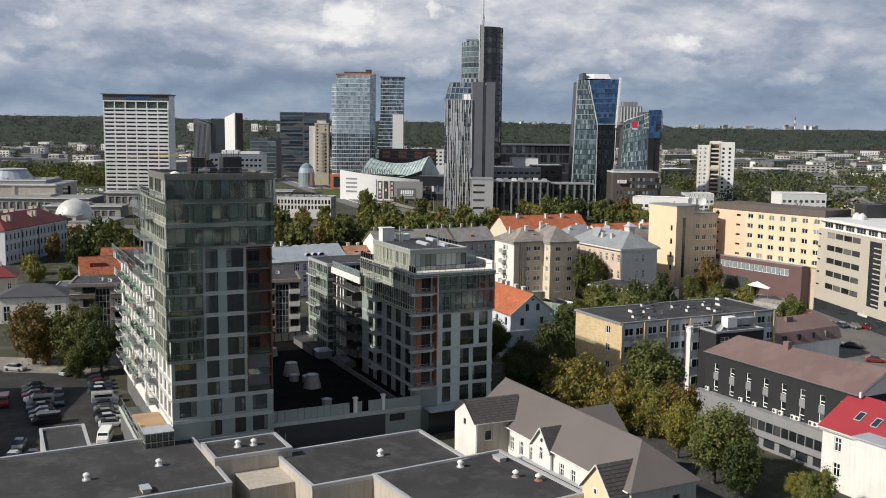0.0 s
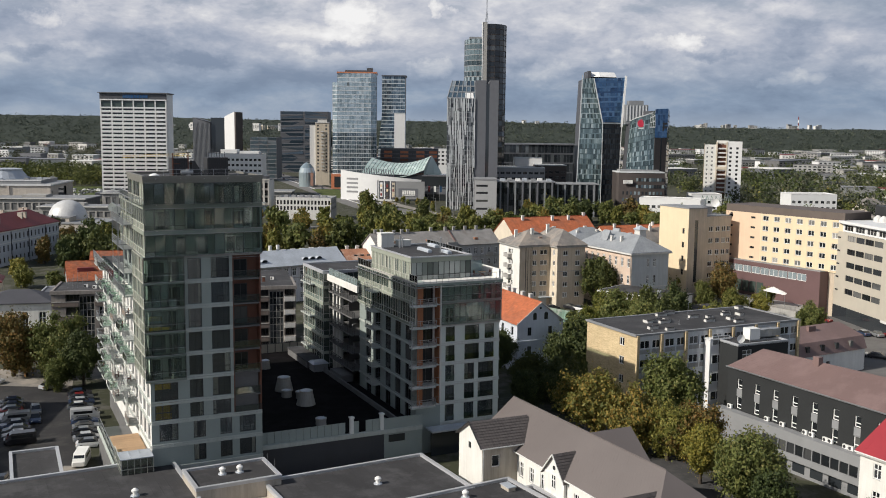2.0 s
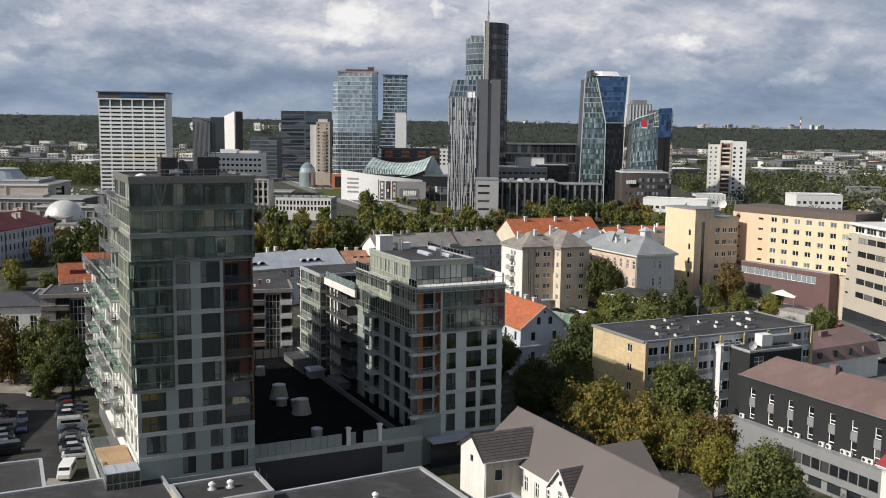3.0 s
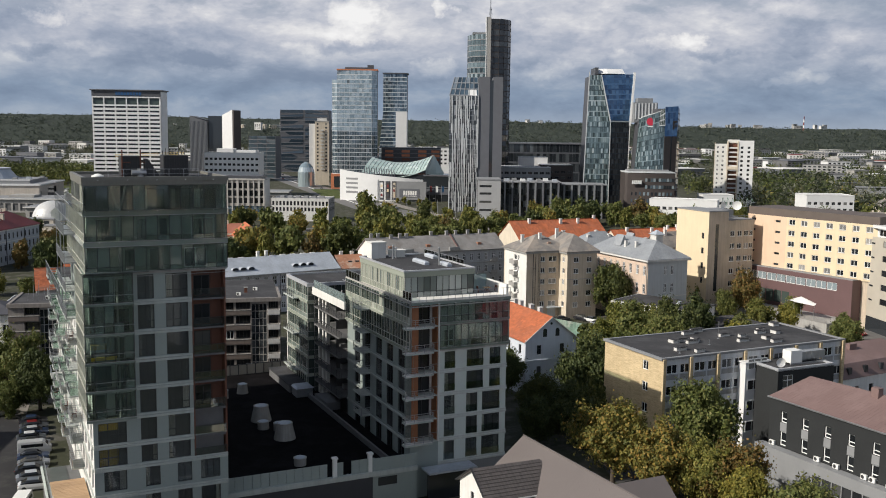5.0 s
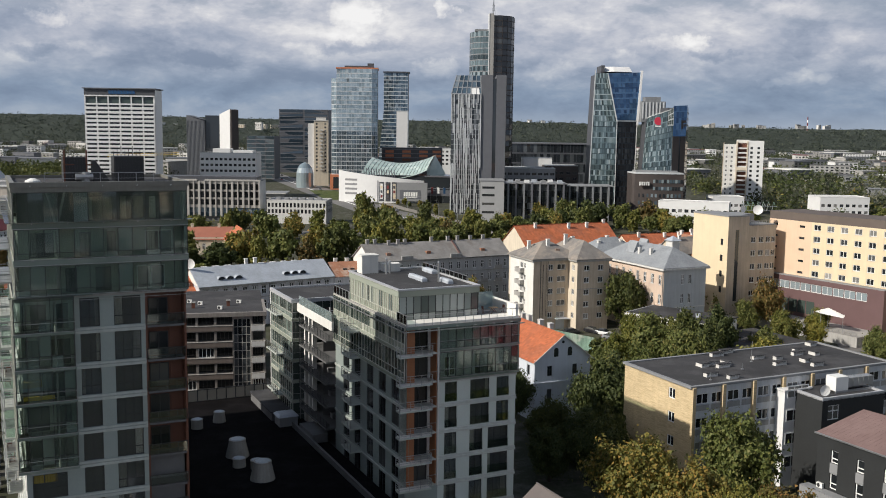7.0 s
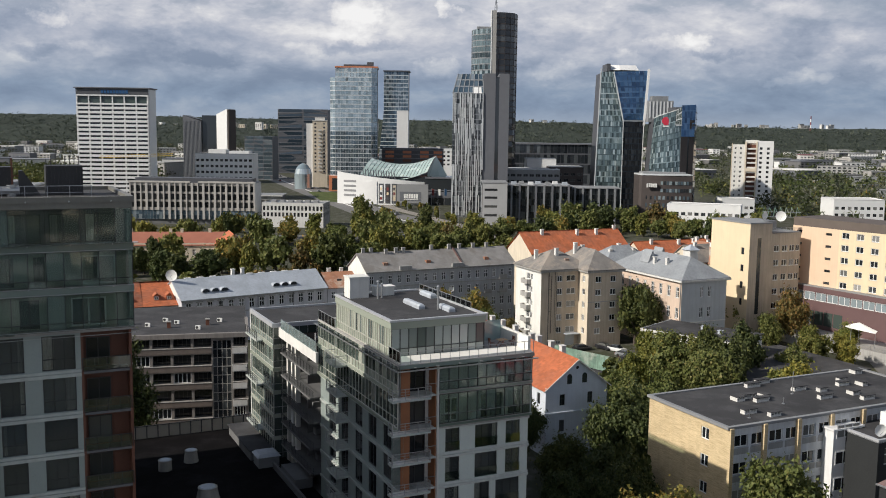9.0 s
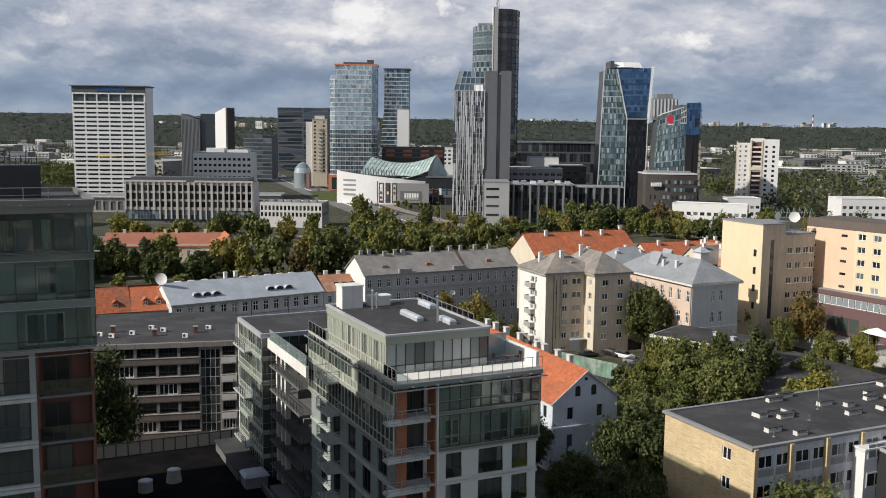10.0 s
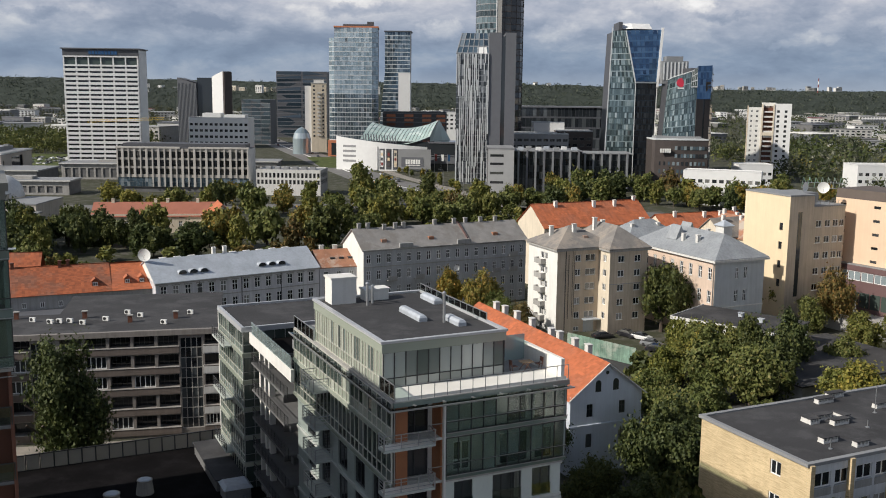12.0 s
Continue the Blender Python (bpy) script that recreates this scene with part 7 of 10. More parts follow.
for x, y, w in ((3.4, 16.5, 2.6), (9.2, 20.0, 2.4)):
    part("roof_gablet", M().prism([(x - w / 2, y - 1.6), (x + w / 2, y - 1.6), (x + w / 2, y + 1.6), (x - w / 2, y + 1.6)], 18.0, 20.8, 0, [(x - 0.05, y - 1.6), (x + 0.05, y - 1.6), (x + 0.05, y + 1.6), (x - 0.05, y + 1.6)]), old_zinc, street)
part("drain_pipe", M().bar((-0.15, 0.2, 0), (-0.15, 0.2, 15.6), 0.14), steel, street)
part("turret", M().box(6.8, 5.8, 18.6, 9.0, 8.2, 21.6).box(6.6, 5.6, 21.6, 9.2, 8.4, 21.75), concrete_white, street)
part("turret_roof", M().prism([(6.4, 5.4), (9.4, 5.4), (9.4, 8.6), (6.4, 8.6)], 21.75, 22.9, 0, [(7.85, 6.95), (7.95, 6.95), (7.95, 7.05), (7.85, 7.05)]), zinc, street)
chimneys(street, [(3.0, 9.0, 18.4), (2.6, 13.0, 18.2), (9.8, 14.0, 18.6), (4.4, 19.0, 19.0)], concrete_white, 0.7, 0.7, 1.3)
back_street = house("zinc_backed_house", 38.0, 297.0, 26, 16, 11, 15.4, "old house with pale zinc hipped roof", "house", (grey_render, even(16, 5, 1.0)), rows=rows4, frame_mat=white_frame)
hip_roof(back_street, 0, 0, 16, 11, 15.6, 20.0, old_zinc, 0.5)
chimneys(back_street, [(4, 4, 18), (11, 4, 18), (8, 6, 19)], concrete_white, 0.8, 0.8, 1.2)

# pale gabled house with an orange tile roof running back
gab = house("pale_gabled_house", 14.6, 203.0, 24, 10.6, 38, 10.4, "pale blue-white gabled house with orange tile roof", "house", (cool_render, [(2.4, 3.3), (7.2, 8.1)]), left=(cool_render, even(38, 9, 0.9)), rows=[(7.6, 9.3), (3.6, 5.4)], transom=0.6, frame_mat=dark_frame)
part("gable_wall", M().face([(0, 0, 10.4), (10.6, 0, 10.4), (5.3, 0, 14.3)]).box(-0.15, -0.12, 6.4, 10.7, 0.0, 6.65).box(-0.1, -0.08, 10.2, 0.7, 0, 10.5), cool_render, gab)
for x in (4.0, 6.6):
    g = M(pose(x, -0.03, 11.4))
    g.face([(0.42, 0, -0.6), (0.42, 0, 0.5)] + [(0.42 * math.cos(math.pi * k / 8), 0, 0.5 + 0.42 * math.sin(math.pi * k / 8)) for k in range(1, 8)] + [(-0.42, 0, 0.5), (-0.42, 0, -0.6)])
    part("arched_window", g, dark_glass, gab)
g = M(pose(5.3, -0.03, 13.2))
g.face([(0.25 * math.cos(math.pi * k / 6), 0, 0.25 * math.sin(math.pi * k / 6)) for k in range(12)])
part("round_window", g, dark_glass, gab)
for s in (0, 1):
    g = M()
    n = 76
    for i in range(n):
        for k in range(18):
            y0, y1 = -0.4 + 38.6 * i / n, -0.4 + 38.6 * (i + 1) / n
            u0, u1 = k / 18, (k + 1) / 18 + 0.02
            xa, xb = (-0.5 + 5.8 * u0, -0.5 + 5.8 * u1) if s == 0 else (11.1 - 5.8 * u0, 11.1 - 5.8 * u1)
            za, zb = 10.0 + 4.4 * u0, 10.0 + 4.4 * u1
            q = [(xa, y1, za + 0.1), (xa, y0, za + 0.1), (xb, y0, zb + 0.02), (xb, y1, zb + 0.02)]
            g.face(q if s == 0 else q[::-1])
    tagged(part("tile_coursing", g, orange_tile, gab), kind="stuff")
part("verge", M().bar((-0.5, -0.42, 9.98), (5.3, -0.42, 14.42), 0.14).bar((11.1, -0.42, 9.98), (5.3, -0.42, 14.42), 0.14), concrete_white, gab)
chimneys(gab, [(7.4, 8, 13.0), (7.4, 11.5, 13.0), (7.0, 15, 13.2), (6.8, 17, 13.2), (6.4, 22, 13.6), (6.0, 26, 13.8), (6.0, 30, 13.8), (6.0, 33, 13.8)], concrete_white, 0.7, 0.9, 1.6)
screen = thing("green_fence", pose(21.5, 265.0, 0, rz=-45), "tall weathered green sheet fence by a yard", "fence")
green_sheet = surface("green_sheet", (0.20, 0.32, 0.25), 0.7, vary=0.55, streak=0.6, size=0.5, tint=(0.34, 0.36, 0.31))
for k in range(12):
    part("panel", M().box(k * 1.3, -0.03, 0.2, k * 1.3 + 1.26, 0.03, 3.4), green_sheet, screen)
part("posts", M().box(-0.05, -0.06, 0, 0.05, 0.06, 3.5).box(7.75, 0.03, 0, 7.85, 0.1, 3.5).box(15.5, -0.06, 0, 15.6, 0.06, 3.5), dark_steel, screen)
sheds = thing("low_white_outbuilding", pose(40.0, 260.0, 0, rz=-40), "white two-storey outbuilding with dark flat roof", "outbuilding")
for which, length in (("front", 20), ("right", 13), ("back", 20), ("left", 13)):
    holes = [(1.6 + 3 * k, 2.9 + 3 * k, z, z + 1.5) for k in range(int(length / 3.3)) for z in (1.4, 4.8)]
    wall(sheds, side(20, 13, which), length, 0, 7.7, holes, white_render)
    if which in ("front", "left"):
        for h in holes:
            window(sheds, side(20, 13, which), *h, 1, 0.0, white_frame, window_glass)
part("roof", M().box(-0.25, -0.25, 7.7, 20.25, 13.25, 7.95), roof_felt, sheds)
part("parapet", M().box(-0.3, -0.35, 7.5, 20.3, -0.25, 8.1).box(-0.35, -0.35, 7.5, -0.25, 13.3, 8.1), concrete_white, sheds)
for x, y in ((9.0, 8.0), (13.6, 6.0), (17.0, 9.0)):
    part("roof_vent", M().box(x, y, 7.95, x + 0.8, y + 0.8, 8.6).box(x - 0.1, y - 0.1, 8.6, x + 0.9, y + 0.9, 8.72), zinc, sheds)
garage = thing("low_grey_garage", pose(53.5, 230.5, 0, rz=28), "low garage with grey sheet roof among trees", "garage")
for which, length in (("front", 30), ("right", 22), ("back", 30), ("left", 22)):
    wall(garage, side(30, 22, which), length, 0, 3.8, [], grey_render)
part("roof", M().box(-0.4, -0.4, 3.8, 30.4, 22.4, 4.05), roof_felt, garage)

# ---- yellow and apricot hotel, office beside it ----
yel = thing("yellow_block", pose(69.6, 287.4, 0, rz=23), "yellow rendered office block with small square windows", "office building")
rowsY = [(z, z + 1.5) for z in (9.6, 13.0, 16.4, 19.8)]
# front walls tan, darker than the yellow left side: shade put into their colour
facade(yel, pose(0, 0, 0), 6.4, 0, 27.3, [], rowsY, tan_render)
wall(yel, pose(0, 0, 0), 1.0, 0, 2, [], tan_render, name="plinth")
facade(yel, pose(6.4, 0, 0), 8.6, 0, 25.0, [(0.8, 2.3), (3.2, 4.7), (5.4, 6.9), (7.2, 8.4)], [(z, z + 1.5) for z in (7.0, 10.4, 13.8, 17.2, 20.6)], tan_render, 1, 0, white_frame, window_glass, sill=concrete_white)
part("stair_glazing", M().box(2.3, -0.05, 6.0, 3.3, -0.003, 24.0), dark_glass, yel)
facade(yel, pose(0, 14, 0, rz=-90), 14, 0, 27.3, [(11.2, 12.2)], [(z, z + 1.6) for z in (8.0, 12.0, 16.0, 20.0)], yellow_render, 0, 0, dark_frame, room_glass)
wall(yel, pose(15, 0, 0, rz=90), 14, 0, 25, [], tan_render)
wall(yel, pose(15, 14, 0, rz=180), 15, 0, 25, [], tan_render)
part("roof", M().box(-0.15, -0.15, 27.3, 6.5, 14.1, 27.6).box(6.4, 0, 24.9, 15.1, 14.1, 25.2).box(6.4, 5, 25.2, 12.0, 12, 27.4), grey_panel, yel)
railing(yel, pose(7.0, 0.3, 0), 7.5, 25.2, 1.0, 1.2, False)
hot = thing("apricot_hotel", pose(83.6, 299.2, 0, rz=-58), "apricot and yellow hotel over a purple-brown base", "hotel")
rowsH = [(z, z + 1.45) for z in (12.6, 15.5, 18.4, 21.3, 24.2)]
facade(hot, pose(0, 0, 0), 13.0, 12, 26.2, [(1.2, 2.7), (9.4, 11.0)], [(z + 0.35, z + 0.95) for z in (12.6, 15.5, 18.4, 21.3, 24.2)], orange_render, 0, 0, dark_frame, room_glass)
hot2 = pose(13.0, 0, 0, rz=4)
facade(hot, hot2, 26, 12, 26.2, even(26, 7, 1.9, 1.6, 23.6), rowsH, yellow_render, 1, 0, white_frame, window_glass, sill=concrete_white)
part("attic", M().box(0, 0.1, 26.2, 13.0, 12, 28.2).prism([(13.0, 0.1), (39, 1.9), (38.4, 14), (13, 12)], 26.2, 28.2), surface("brown_attic", (0.12, 0.095, 0.08), 0.7, vary=0.15), hot)
part("body", M().box(0.3, 0.4, 0, 13, 14, 26.2).prism([(13.0, 0.4), (38.9, 2.2), (38.0, 16), (13, 14)], 0, 26.2), tan_render, hot)
base_win = [(3.4 + 3.15 * k, 6.4 + 3.15 * k, 9.0, 11.0) for k in range(9)]
wall(hot, pose(-1.0, -1.6, 0), 36, 0, 12.2, base_win, purple_panel)
for h in base_win:
    window(hot, pose(-1.0, -1.6, 0), *h, 1, 0, white_frame, pale_glass)
part("base_roof", M().box(-1.0, -1.6, 12.2, 35, 0.3, 12.4), grey_panel, hot)
wall(hot, pose(35, -1.6, 0, rz=90), 10, 0, 12.2, [], purple_panel)
for k in range(6):
    part("shop_glazing", M().box(1.0 + k * 2.6, -1.68, 3.4, 3.3 + k * 2.6, -1.61, 6.6), green_glass, hot)
part("terrace", M().box(2.0, -11.5, 0, 35.6, -1.62, 2.4), concrete, hot)
railing(hot, pose(2.0, -11.4, 0), 33.4, 2.4, 1.0, 1.6, glass=False, metal=steel)
sail = thing("white_awning", pose(87.6, 276.2, 2.4, rz=-58), "white stretched awning over a terrace", "awning")
part("cloth", M().face([(0, 0, 3.6), (4, -2.5, 3.9), (4, 0.2, 5.0)]).face([(4, -2.5, 3.9), (9, -1.2, 3.5), (4, 0.2, 5.0)]).face([(9, -1.2, 3.5), (8.4, 0.4, 3.8), (4, 0.2, 5.0)]), white_plastic, sail)
for x, y, z in ((4, 0.2, 5.0), (0, 0, 3.6), (9, -1.2, 3.5), (4, -2.5, 3.9)):
    part("mast", M().bar((x, y, 0), (x, y, z), 0.09), steel, sail)
sunshade = thing("closed_parasol", pose(83.4, 284.6, 2.4), "closed white garden parasol on a pole", "parasol")
part("cloth", M().cyl(0, 0, 1.2, 3.6, 0.45, 0.05, 8), white_plastic, sunshade)
part("pole", M().bar((0, 0, 0), (0, 0, 3.7), 0.06), steel, sunshade)
roof_sign = thing("roof_sign_frame", pose(76.5, 301.0, 27.6, rz=-10), "green steel sign frame seen from behind", "sign")
for k in range(7):
    part("letter_frame", M().bar((k * 1.3, 0, 0.4), (k * 1.3 + 0.3, 0, 2.8), 0.12).bar((k * 1.3 + 0.3, 0, 2.8), (k * 1.3 + 0.9, 0, 1.4), 0.1), green_sheet, roof_sign)
part("struts", M().bar((0, 0, 0.4), (9, 0, 0.4), 0.1).bar((0, 0, 1.6), (9, 0, 1.6), 0.1).bar((1, 1.6, 0), (1.2, 0, 2), 0.08).bar((6, 1.6, 0), (6.2, 0, 2), 0.08), steel, roof_sign)
dish(pose(75.4, 296.5, 28.6, rz=35), 1.0)
dish(pose(79.2, 295.5, 28.6, rz=-15), 1.25)
rb = thing("beige_office", pose(104.6, 270.6, 0, rz=-83), "beige panel office with ribbon windows and white crown", "office building")
rib = [(7.0, 10.9), (11.2, 15.1), (15.4, 19.3), (19.6, 23.5), (35.5, 39.4), (39.7, 43.6)]
facade(rb, pose(0, 0, 0), 46, 3.6, 23.4, rib, [(z, z + 1.5) for z in (7.2, 10.7, 14.2, 17.7, 21.2)], beige_panel, 2, 0, dark_frame, window_glass)
part("glazed_slot", M().box(28.0, -0.06, 6.0, 33.2, -0.003, 22.6), dark_glass, rb)
for k in range(12):
    part("slot_slat", M().box(30.0, -0.14, 6.6 + k * 1.3, 33.2, -0.06, 6.9 + k * 1.3), beige_panel, rb)
for z in (7.6, 11.1, 14.6, 18.1, 21.6):
    part("slit_window", M().box(2.2, -0.05, z, 3.6, -0.003, z + 0.4), dark_glass, rb)
part("body", M().box(0.35, 0.4, 0, 46, 20, 23.3).box(3.0, 1.5, 23.3, 46, 18, 25.4), dark_concrete, rb)
facade(rb, pose(3.0, 0.6, 0), 43, 23.4, 25.6, [(1 + 5.4 * k, 5.4 + 5.4 * k) for k in range(8)], [(23.7, 25.3)], white_panel, 2, 0, white_frame, room_glass)
part("crown", M().box(2.6, -0.3, 25.6, 46, 18.4, 26.3), white_panel, rb)
part("white_frame", M().box(-2.6, -0.6, 0, 0.0, 3.2, 26.0), white_panel, rb)
curtain(rb, pose(-2.6, 3.2, 0, rz=-90), 3.4, 6, 25, 1.1, (0.2, 0.4, 0.6, 0.8), pale_glass, white_frame, "corner_glazing", singly=False)
part("plinth", M().box(0, 0.0, 0, 46, 0.34, 3.6), dark_glass, rb)
for x in (5.5, 8.2):
    part("roof_dome", M().cyl(x, 9, 26.3, 27.2, 1.1, 1.1, 12).cyl(x, 9, 27.2, 27.9, 1.1, 0.3, 12), concrete_white, rb)
part("crane_base", M().box(-1, 12, 22.6, 5, 18, 30), dark_steel, rb)
ramp_deck = thing("parking_ramp", pose(110.0, 236.0, 0, rz=10), "concrete parking ramp with round railing", "ramp")
part("deck", M().cyl(10, 8, 3.0, 3.6, 11, 11, 28), concrete_white, ramp_deck)
for k in range(18):
    a = 2 * math.pi * k / 18
    part("rail_post", M().bar((10 + 10.8 * math.cos(a), 8 + 10.8 * math.sin(a), 3.6), (10 + 10.8 * math.cos(a), 8 + 10.8 * math.sin(a), 4.7), 0.1), concrete_white, ramp_deck)
part("column", M().cyl(10, 8, 0, 3.0, 1.2, 1.2, 16), concrete, ramp_deck)
part("tower", M().box(2, 12, 0, 5, 15, 7.5), concrete_white, ramp_deck)

# ---- red-roofed houses before the avenue ----
for x, y, ang, w, d, e, r, m in ((22, 322, 26, 32, 13, 15.5, 20.5, orange_tile), (54, 330, 24, 26, 11, 13.5, 17.5, orange_tile), (66, 322, 28, 16, 10, 13.8, 17.8, slate), (80, 326, 115, 14, 10, 13.5, 18.0, rust_roof)):
    h = house("red_roofed_house", x, y, ang, w, d, e, "pale old house with bright orange tile roof", "house", (cream_render, even(w, max(3, int(w / 3)), 1.0)), rows=[(e - 3.2, e - 1.4), (e - 6.6, e - 4.6)], frame_mat=white_frame, group="red-roofed houses")
    if m is orange_tile:
        tiled_slope(h, -0.4, w + 0.4, -0.6, e - 0.3, d / 2, r, m, 10)
        tiled_slope(h, -0.4, w + 0.4, d + 0.6, e - 0.3, d / 2, r, m, 10)
    else:
        gable_roof(h, 0, 0, w, d, e, r, m, "x", 0.4)
    part("gable_wall", M().face([(0, d, e), (0, 0, e), (0, d / 2, r - 0.15)]), cream_render, h)
    part("gable_wall", M().face([(w, 0, e), (w, d, e), (w, d / 2, r - 0.15)]), cream_render, h)
    chimneys(h, [(w * 0.2, d / 2 - 1, r - 0.7), (w * 0.55, d / 2 - 1.5, r - 1.0), (w * 0.75, d / 2 - 1.5, r - 1), (w * 0.97, d / 2, r - 0.4)], white_render, 0.8, 0.7, 1.3)

# ---- left side: red-roofed terrace, domed planetarium, low hall ----
terr = house("long_red_roofed_house", -154.6, 338.5, 83.5, 44, 15, 12.2, "long pale old house with wine-red roof and chimneys", "house", (surface("pale_grey_render", (0.55, 0.57, 0.60), 0.85, vary=0.1, streak=0.2), even(44, 17, 0.95)), rows=[(8.8, 10.8), (5.0, 7.1), (1.2, 3.0)], transom=0.6, frame_mat=dark_frame)
hip_roof(terr, 0, 0, 44, 15, 12.4, 17.4, wine_metal, 0.5)
part("storey_band", M().box(-0.1, -0.12, 7.8, 44, 0, 8.05).box(-0.1, -0.25, 11.7, 44, 0, 12.2), white_render, terr)
for x in (11.0, 22.5, 34.0):
    part("drain_pipe", M().bar((x, -0.15, 0), (x, -0.15, 12.0), 0.2), dark_steel, terr)
chimneys(terr, [(7, 4.0, 15.4), (9.5, 4.0, 15.4), (25, 4.4, 15.6), (27.5, 4.4, 15.6), (33, 8.6, 16.6), (36, 8.6, 16.6), (16, 8.6, 16.8), (20, 8.6, 16.8)], beige_wall, 0.9, 1.8, 1.5)
corner = house("white_corner_house", -110.5, 236.5, 14, 16, 11, 6.6, "white house with dark hipped roof by a street", "house", (white_render, even(16, 4, 1.6)), rows=[(0.6, 4.4)], frame_mat=white_frame)
hip_roof(corner, 0, 0, 16, 11, 6.7, 9.2, surface("dark_slate_metal", (0.07, 0.07, 0.08), 0.7, vary=0.2), 0.5)
corner2 = house("dark_red_roofed_house", -132, 256, 20, 16, 10, 8.0, "cream house with dark red roof and white chimneys", "house", (cream_render, even(16, 5, 1.1)), rows=[(4.4, 6.4), (1, 3)], frame_mat=white_frame)
hip_roof(corner2, 0, 0, 16, 10, 8.1, 11.4, wine_metal, 0.5)
chimneys(corner2, [(10, 4, 10.6), (12, 4, 10.6)], white_render, 0.7, 0.7, 1.2)
mid = thing("low_grey_roofed_hall", pose(-103, 252, 0, rz=13), "low hall with long dark grey roof", "hall")
for which, length in (("front", 34), ("right", 12), ("back", 34), ("left", 12)):
    wall(mid, side(34, 12, which), length, 0, 6.4, [(2 + 4 * k, 4 + 4 * k, 2, 4.6) for k in range(int(length / 4.5))], grey_render)
flat_roof(mid, 34, 12, 6.4, surface("blue_grey_roof", (0.10, 0.105, 0.12), 0.7, vary=0.2))
small_gable = house("small_gabled_house", -100.6, 281, 12, 14, 9, 8.0, "small cream gabled house with red tile roof", "house", (cream_render, even(14, 3, 1.1)), rows=[(4, 6)], frame_mat=white_frame)
tiled_slope(small_gable, -0.3, 14.3, -0.5, 7.8, 4.5, 13.4, red_tile, 12)
tiled_slope(small_gable, -0.3, 14.3, 9.5, 7.8, 4.5, 13.4, red_tile, 12)
part("gable_wall", M().face([(0, 9, 8), (0, 0, 8), (0, 4.5, 13.2)]), cream_render, small_gable)
planet = thing("planetarium", pose(-173.2, 452, 0, rz=0), "white domed planetarium on a low drum", "planetarium")
g, n = M(), 40
for k in range(12):
    a, b = math.pi / 2 * k / 12, math.pi / 2 * (k + 1) / 12
    for i in range(n):
        t0, t1 = 2 * math.pi * i / n, 2 * math.pi * (i + 1) / n
        q = [(8.5 * math.cos(a) * math.cos(t0), 8.5 * math.cos(a) * math.sin(t0), 7.0 + 8.4 * math.sin(a)), (8.5 * math.cos(a) * math.cos(t1), 8.5 * math.cos(a) * math.sin(t1), 7.0 + 8.4 * math.sin(a)),
             (8.5 * math.cos(b) * math.cos(t1), 8.5 * math.cos(b) * math.sin(t1), 7.0 + 8.4 * math.sin(b)), (8.5 * math.cos(b) * math.cos(t0), 8.5 * math.cos(b) * math.sin(t0), 7.0 + 8.4 * math.sin(b))]
        g.face(q)
part("dome", g, surface("weathered_white_dome", (0.60, 0.60, 0.59), 0.45, 0.1, vary=0.12, streak=0.25), planet)
part("drum", M().cyl(0, 0, 0, 7.0, 8.9, 8.7, 24), cream_render, planet)
part("annex", M().box(-6, -14, 0, 6, -5, 8.4).box(4, -20, 0, 22, 4, 6.2).box(-10, -30, 0, 24, -20, 3.4), beige_wall, planet)
part("annex_roof", M().box(-6.3, -14.3, 8.4, 6.3, -5, 8.7).box(3.7, -20.3, 6.2, 22.3, 4.3, 6.6).box(-10.4, -30.4, 3.4, 24.4, -20.3, 3.9), grey_panel, planet)
part("doorway", M().box(2.0, -14.1, 5.4, 4.2, -14.0, 7.8), dark_glass, planet)
part("glass_front", M().box(6.0, -30.1, 0.3, 16, -30.0, 2.8), dark_glass, planet)
hall = thing("opera_hall", pose(-236.5, 588, 0, rz=7), "long pale stone opera hall with flat stepped roof", "hall")
stone_wall = surface("sandstone_wall", (0.50, 0.45, 0.39), 0.85, vary=0.12, streak=0.25)
wall(hall, pose(-90, 0, 0), 90, 0, 13, [(8 + 12 * k, 13 + 12 * k, 1, 5) for k in range(7)], stone_wall)
part("fin", M().box(-48.6, -0.6, 0, -47.4, 0.0, 13).box(-24.6, -0.6, 0, -23.4, 0.0, 13), stone_wall, hall)
wall(hall, pose(0, 0, 0, rz=90), 52, 0, 13, [(17, 36, 3.0, 11.4), (3.0, 5.2, 2.4, 10)], stone_wall)
wall(hall, pose(-90, 52, 0, rz=-90), 52, 0, 13, [], stone_wall)
part("body", M().box(-89, 1, 0, -1.4, 51, 12.6), dark_concrete, hall)
part("portal_glazing", M().box(-1.0, 17.2, 3.0, -0.9, 35.8, 11.4), dark_glass, hall)
part("roof", M().box(-90.5, -0.5, 13, 0.5, 52, 14.0).box(-78, 10, 14.0, -8, 46, 16.0), grey_panel, hall)
part("roof_edge", M().box(-90.6, -0.7, 13.3, 0.7, -0.5, 14.1).box(0.5, -0.7, 13.3, 0.7, 52, 14.1).box(-78.2, 9.8, 15.6, -7.8, 10, 16.2), white_panel, hall)
part("lantern", M().cyl(-36, 30, 16.0, 21.5, 15, 10.5, 24).cyl(-36, 30, 21.5, 22.2, 11, 11, 24), zinc, hall)
for k in range(9):
    part("roof_vent", M().box(-50 + 5.2 * k, 13 + (k % 3) * 9, 16.0, -47.4 + 5.2 * k, 15.5 + (k % 3) * 9, 17.2), zinc if k % 2 else grey_panel, hall)
lot = M()
car_r = random.Random(14)
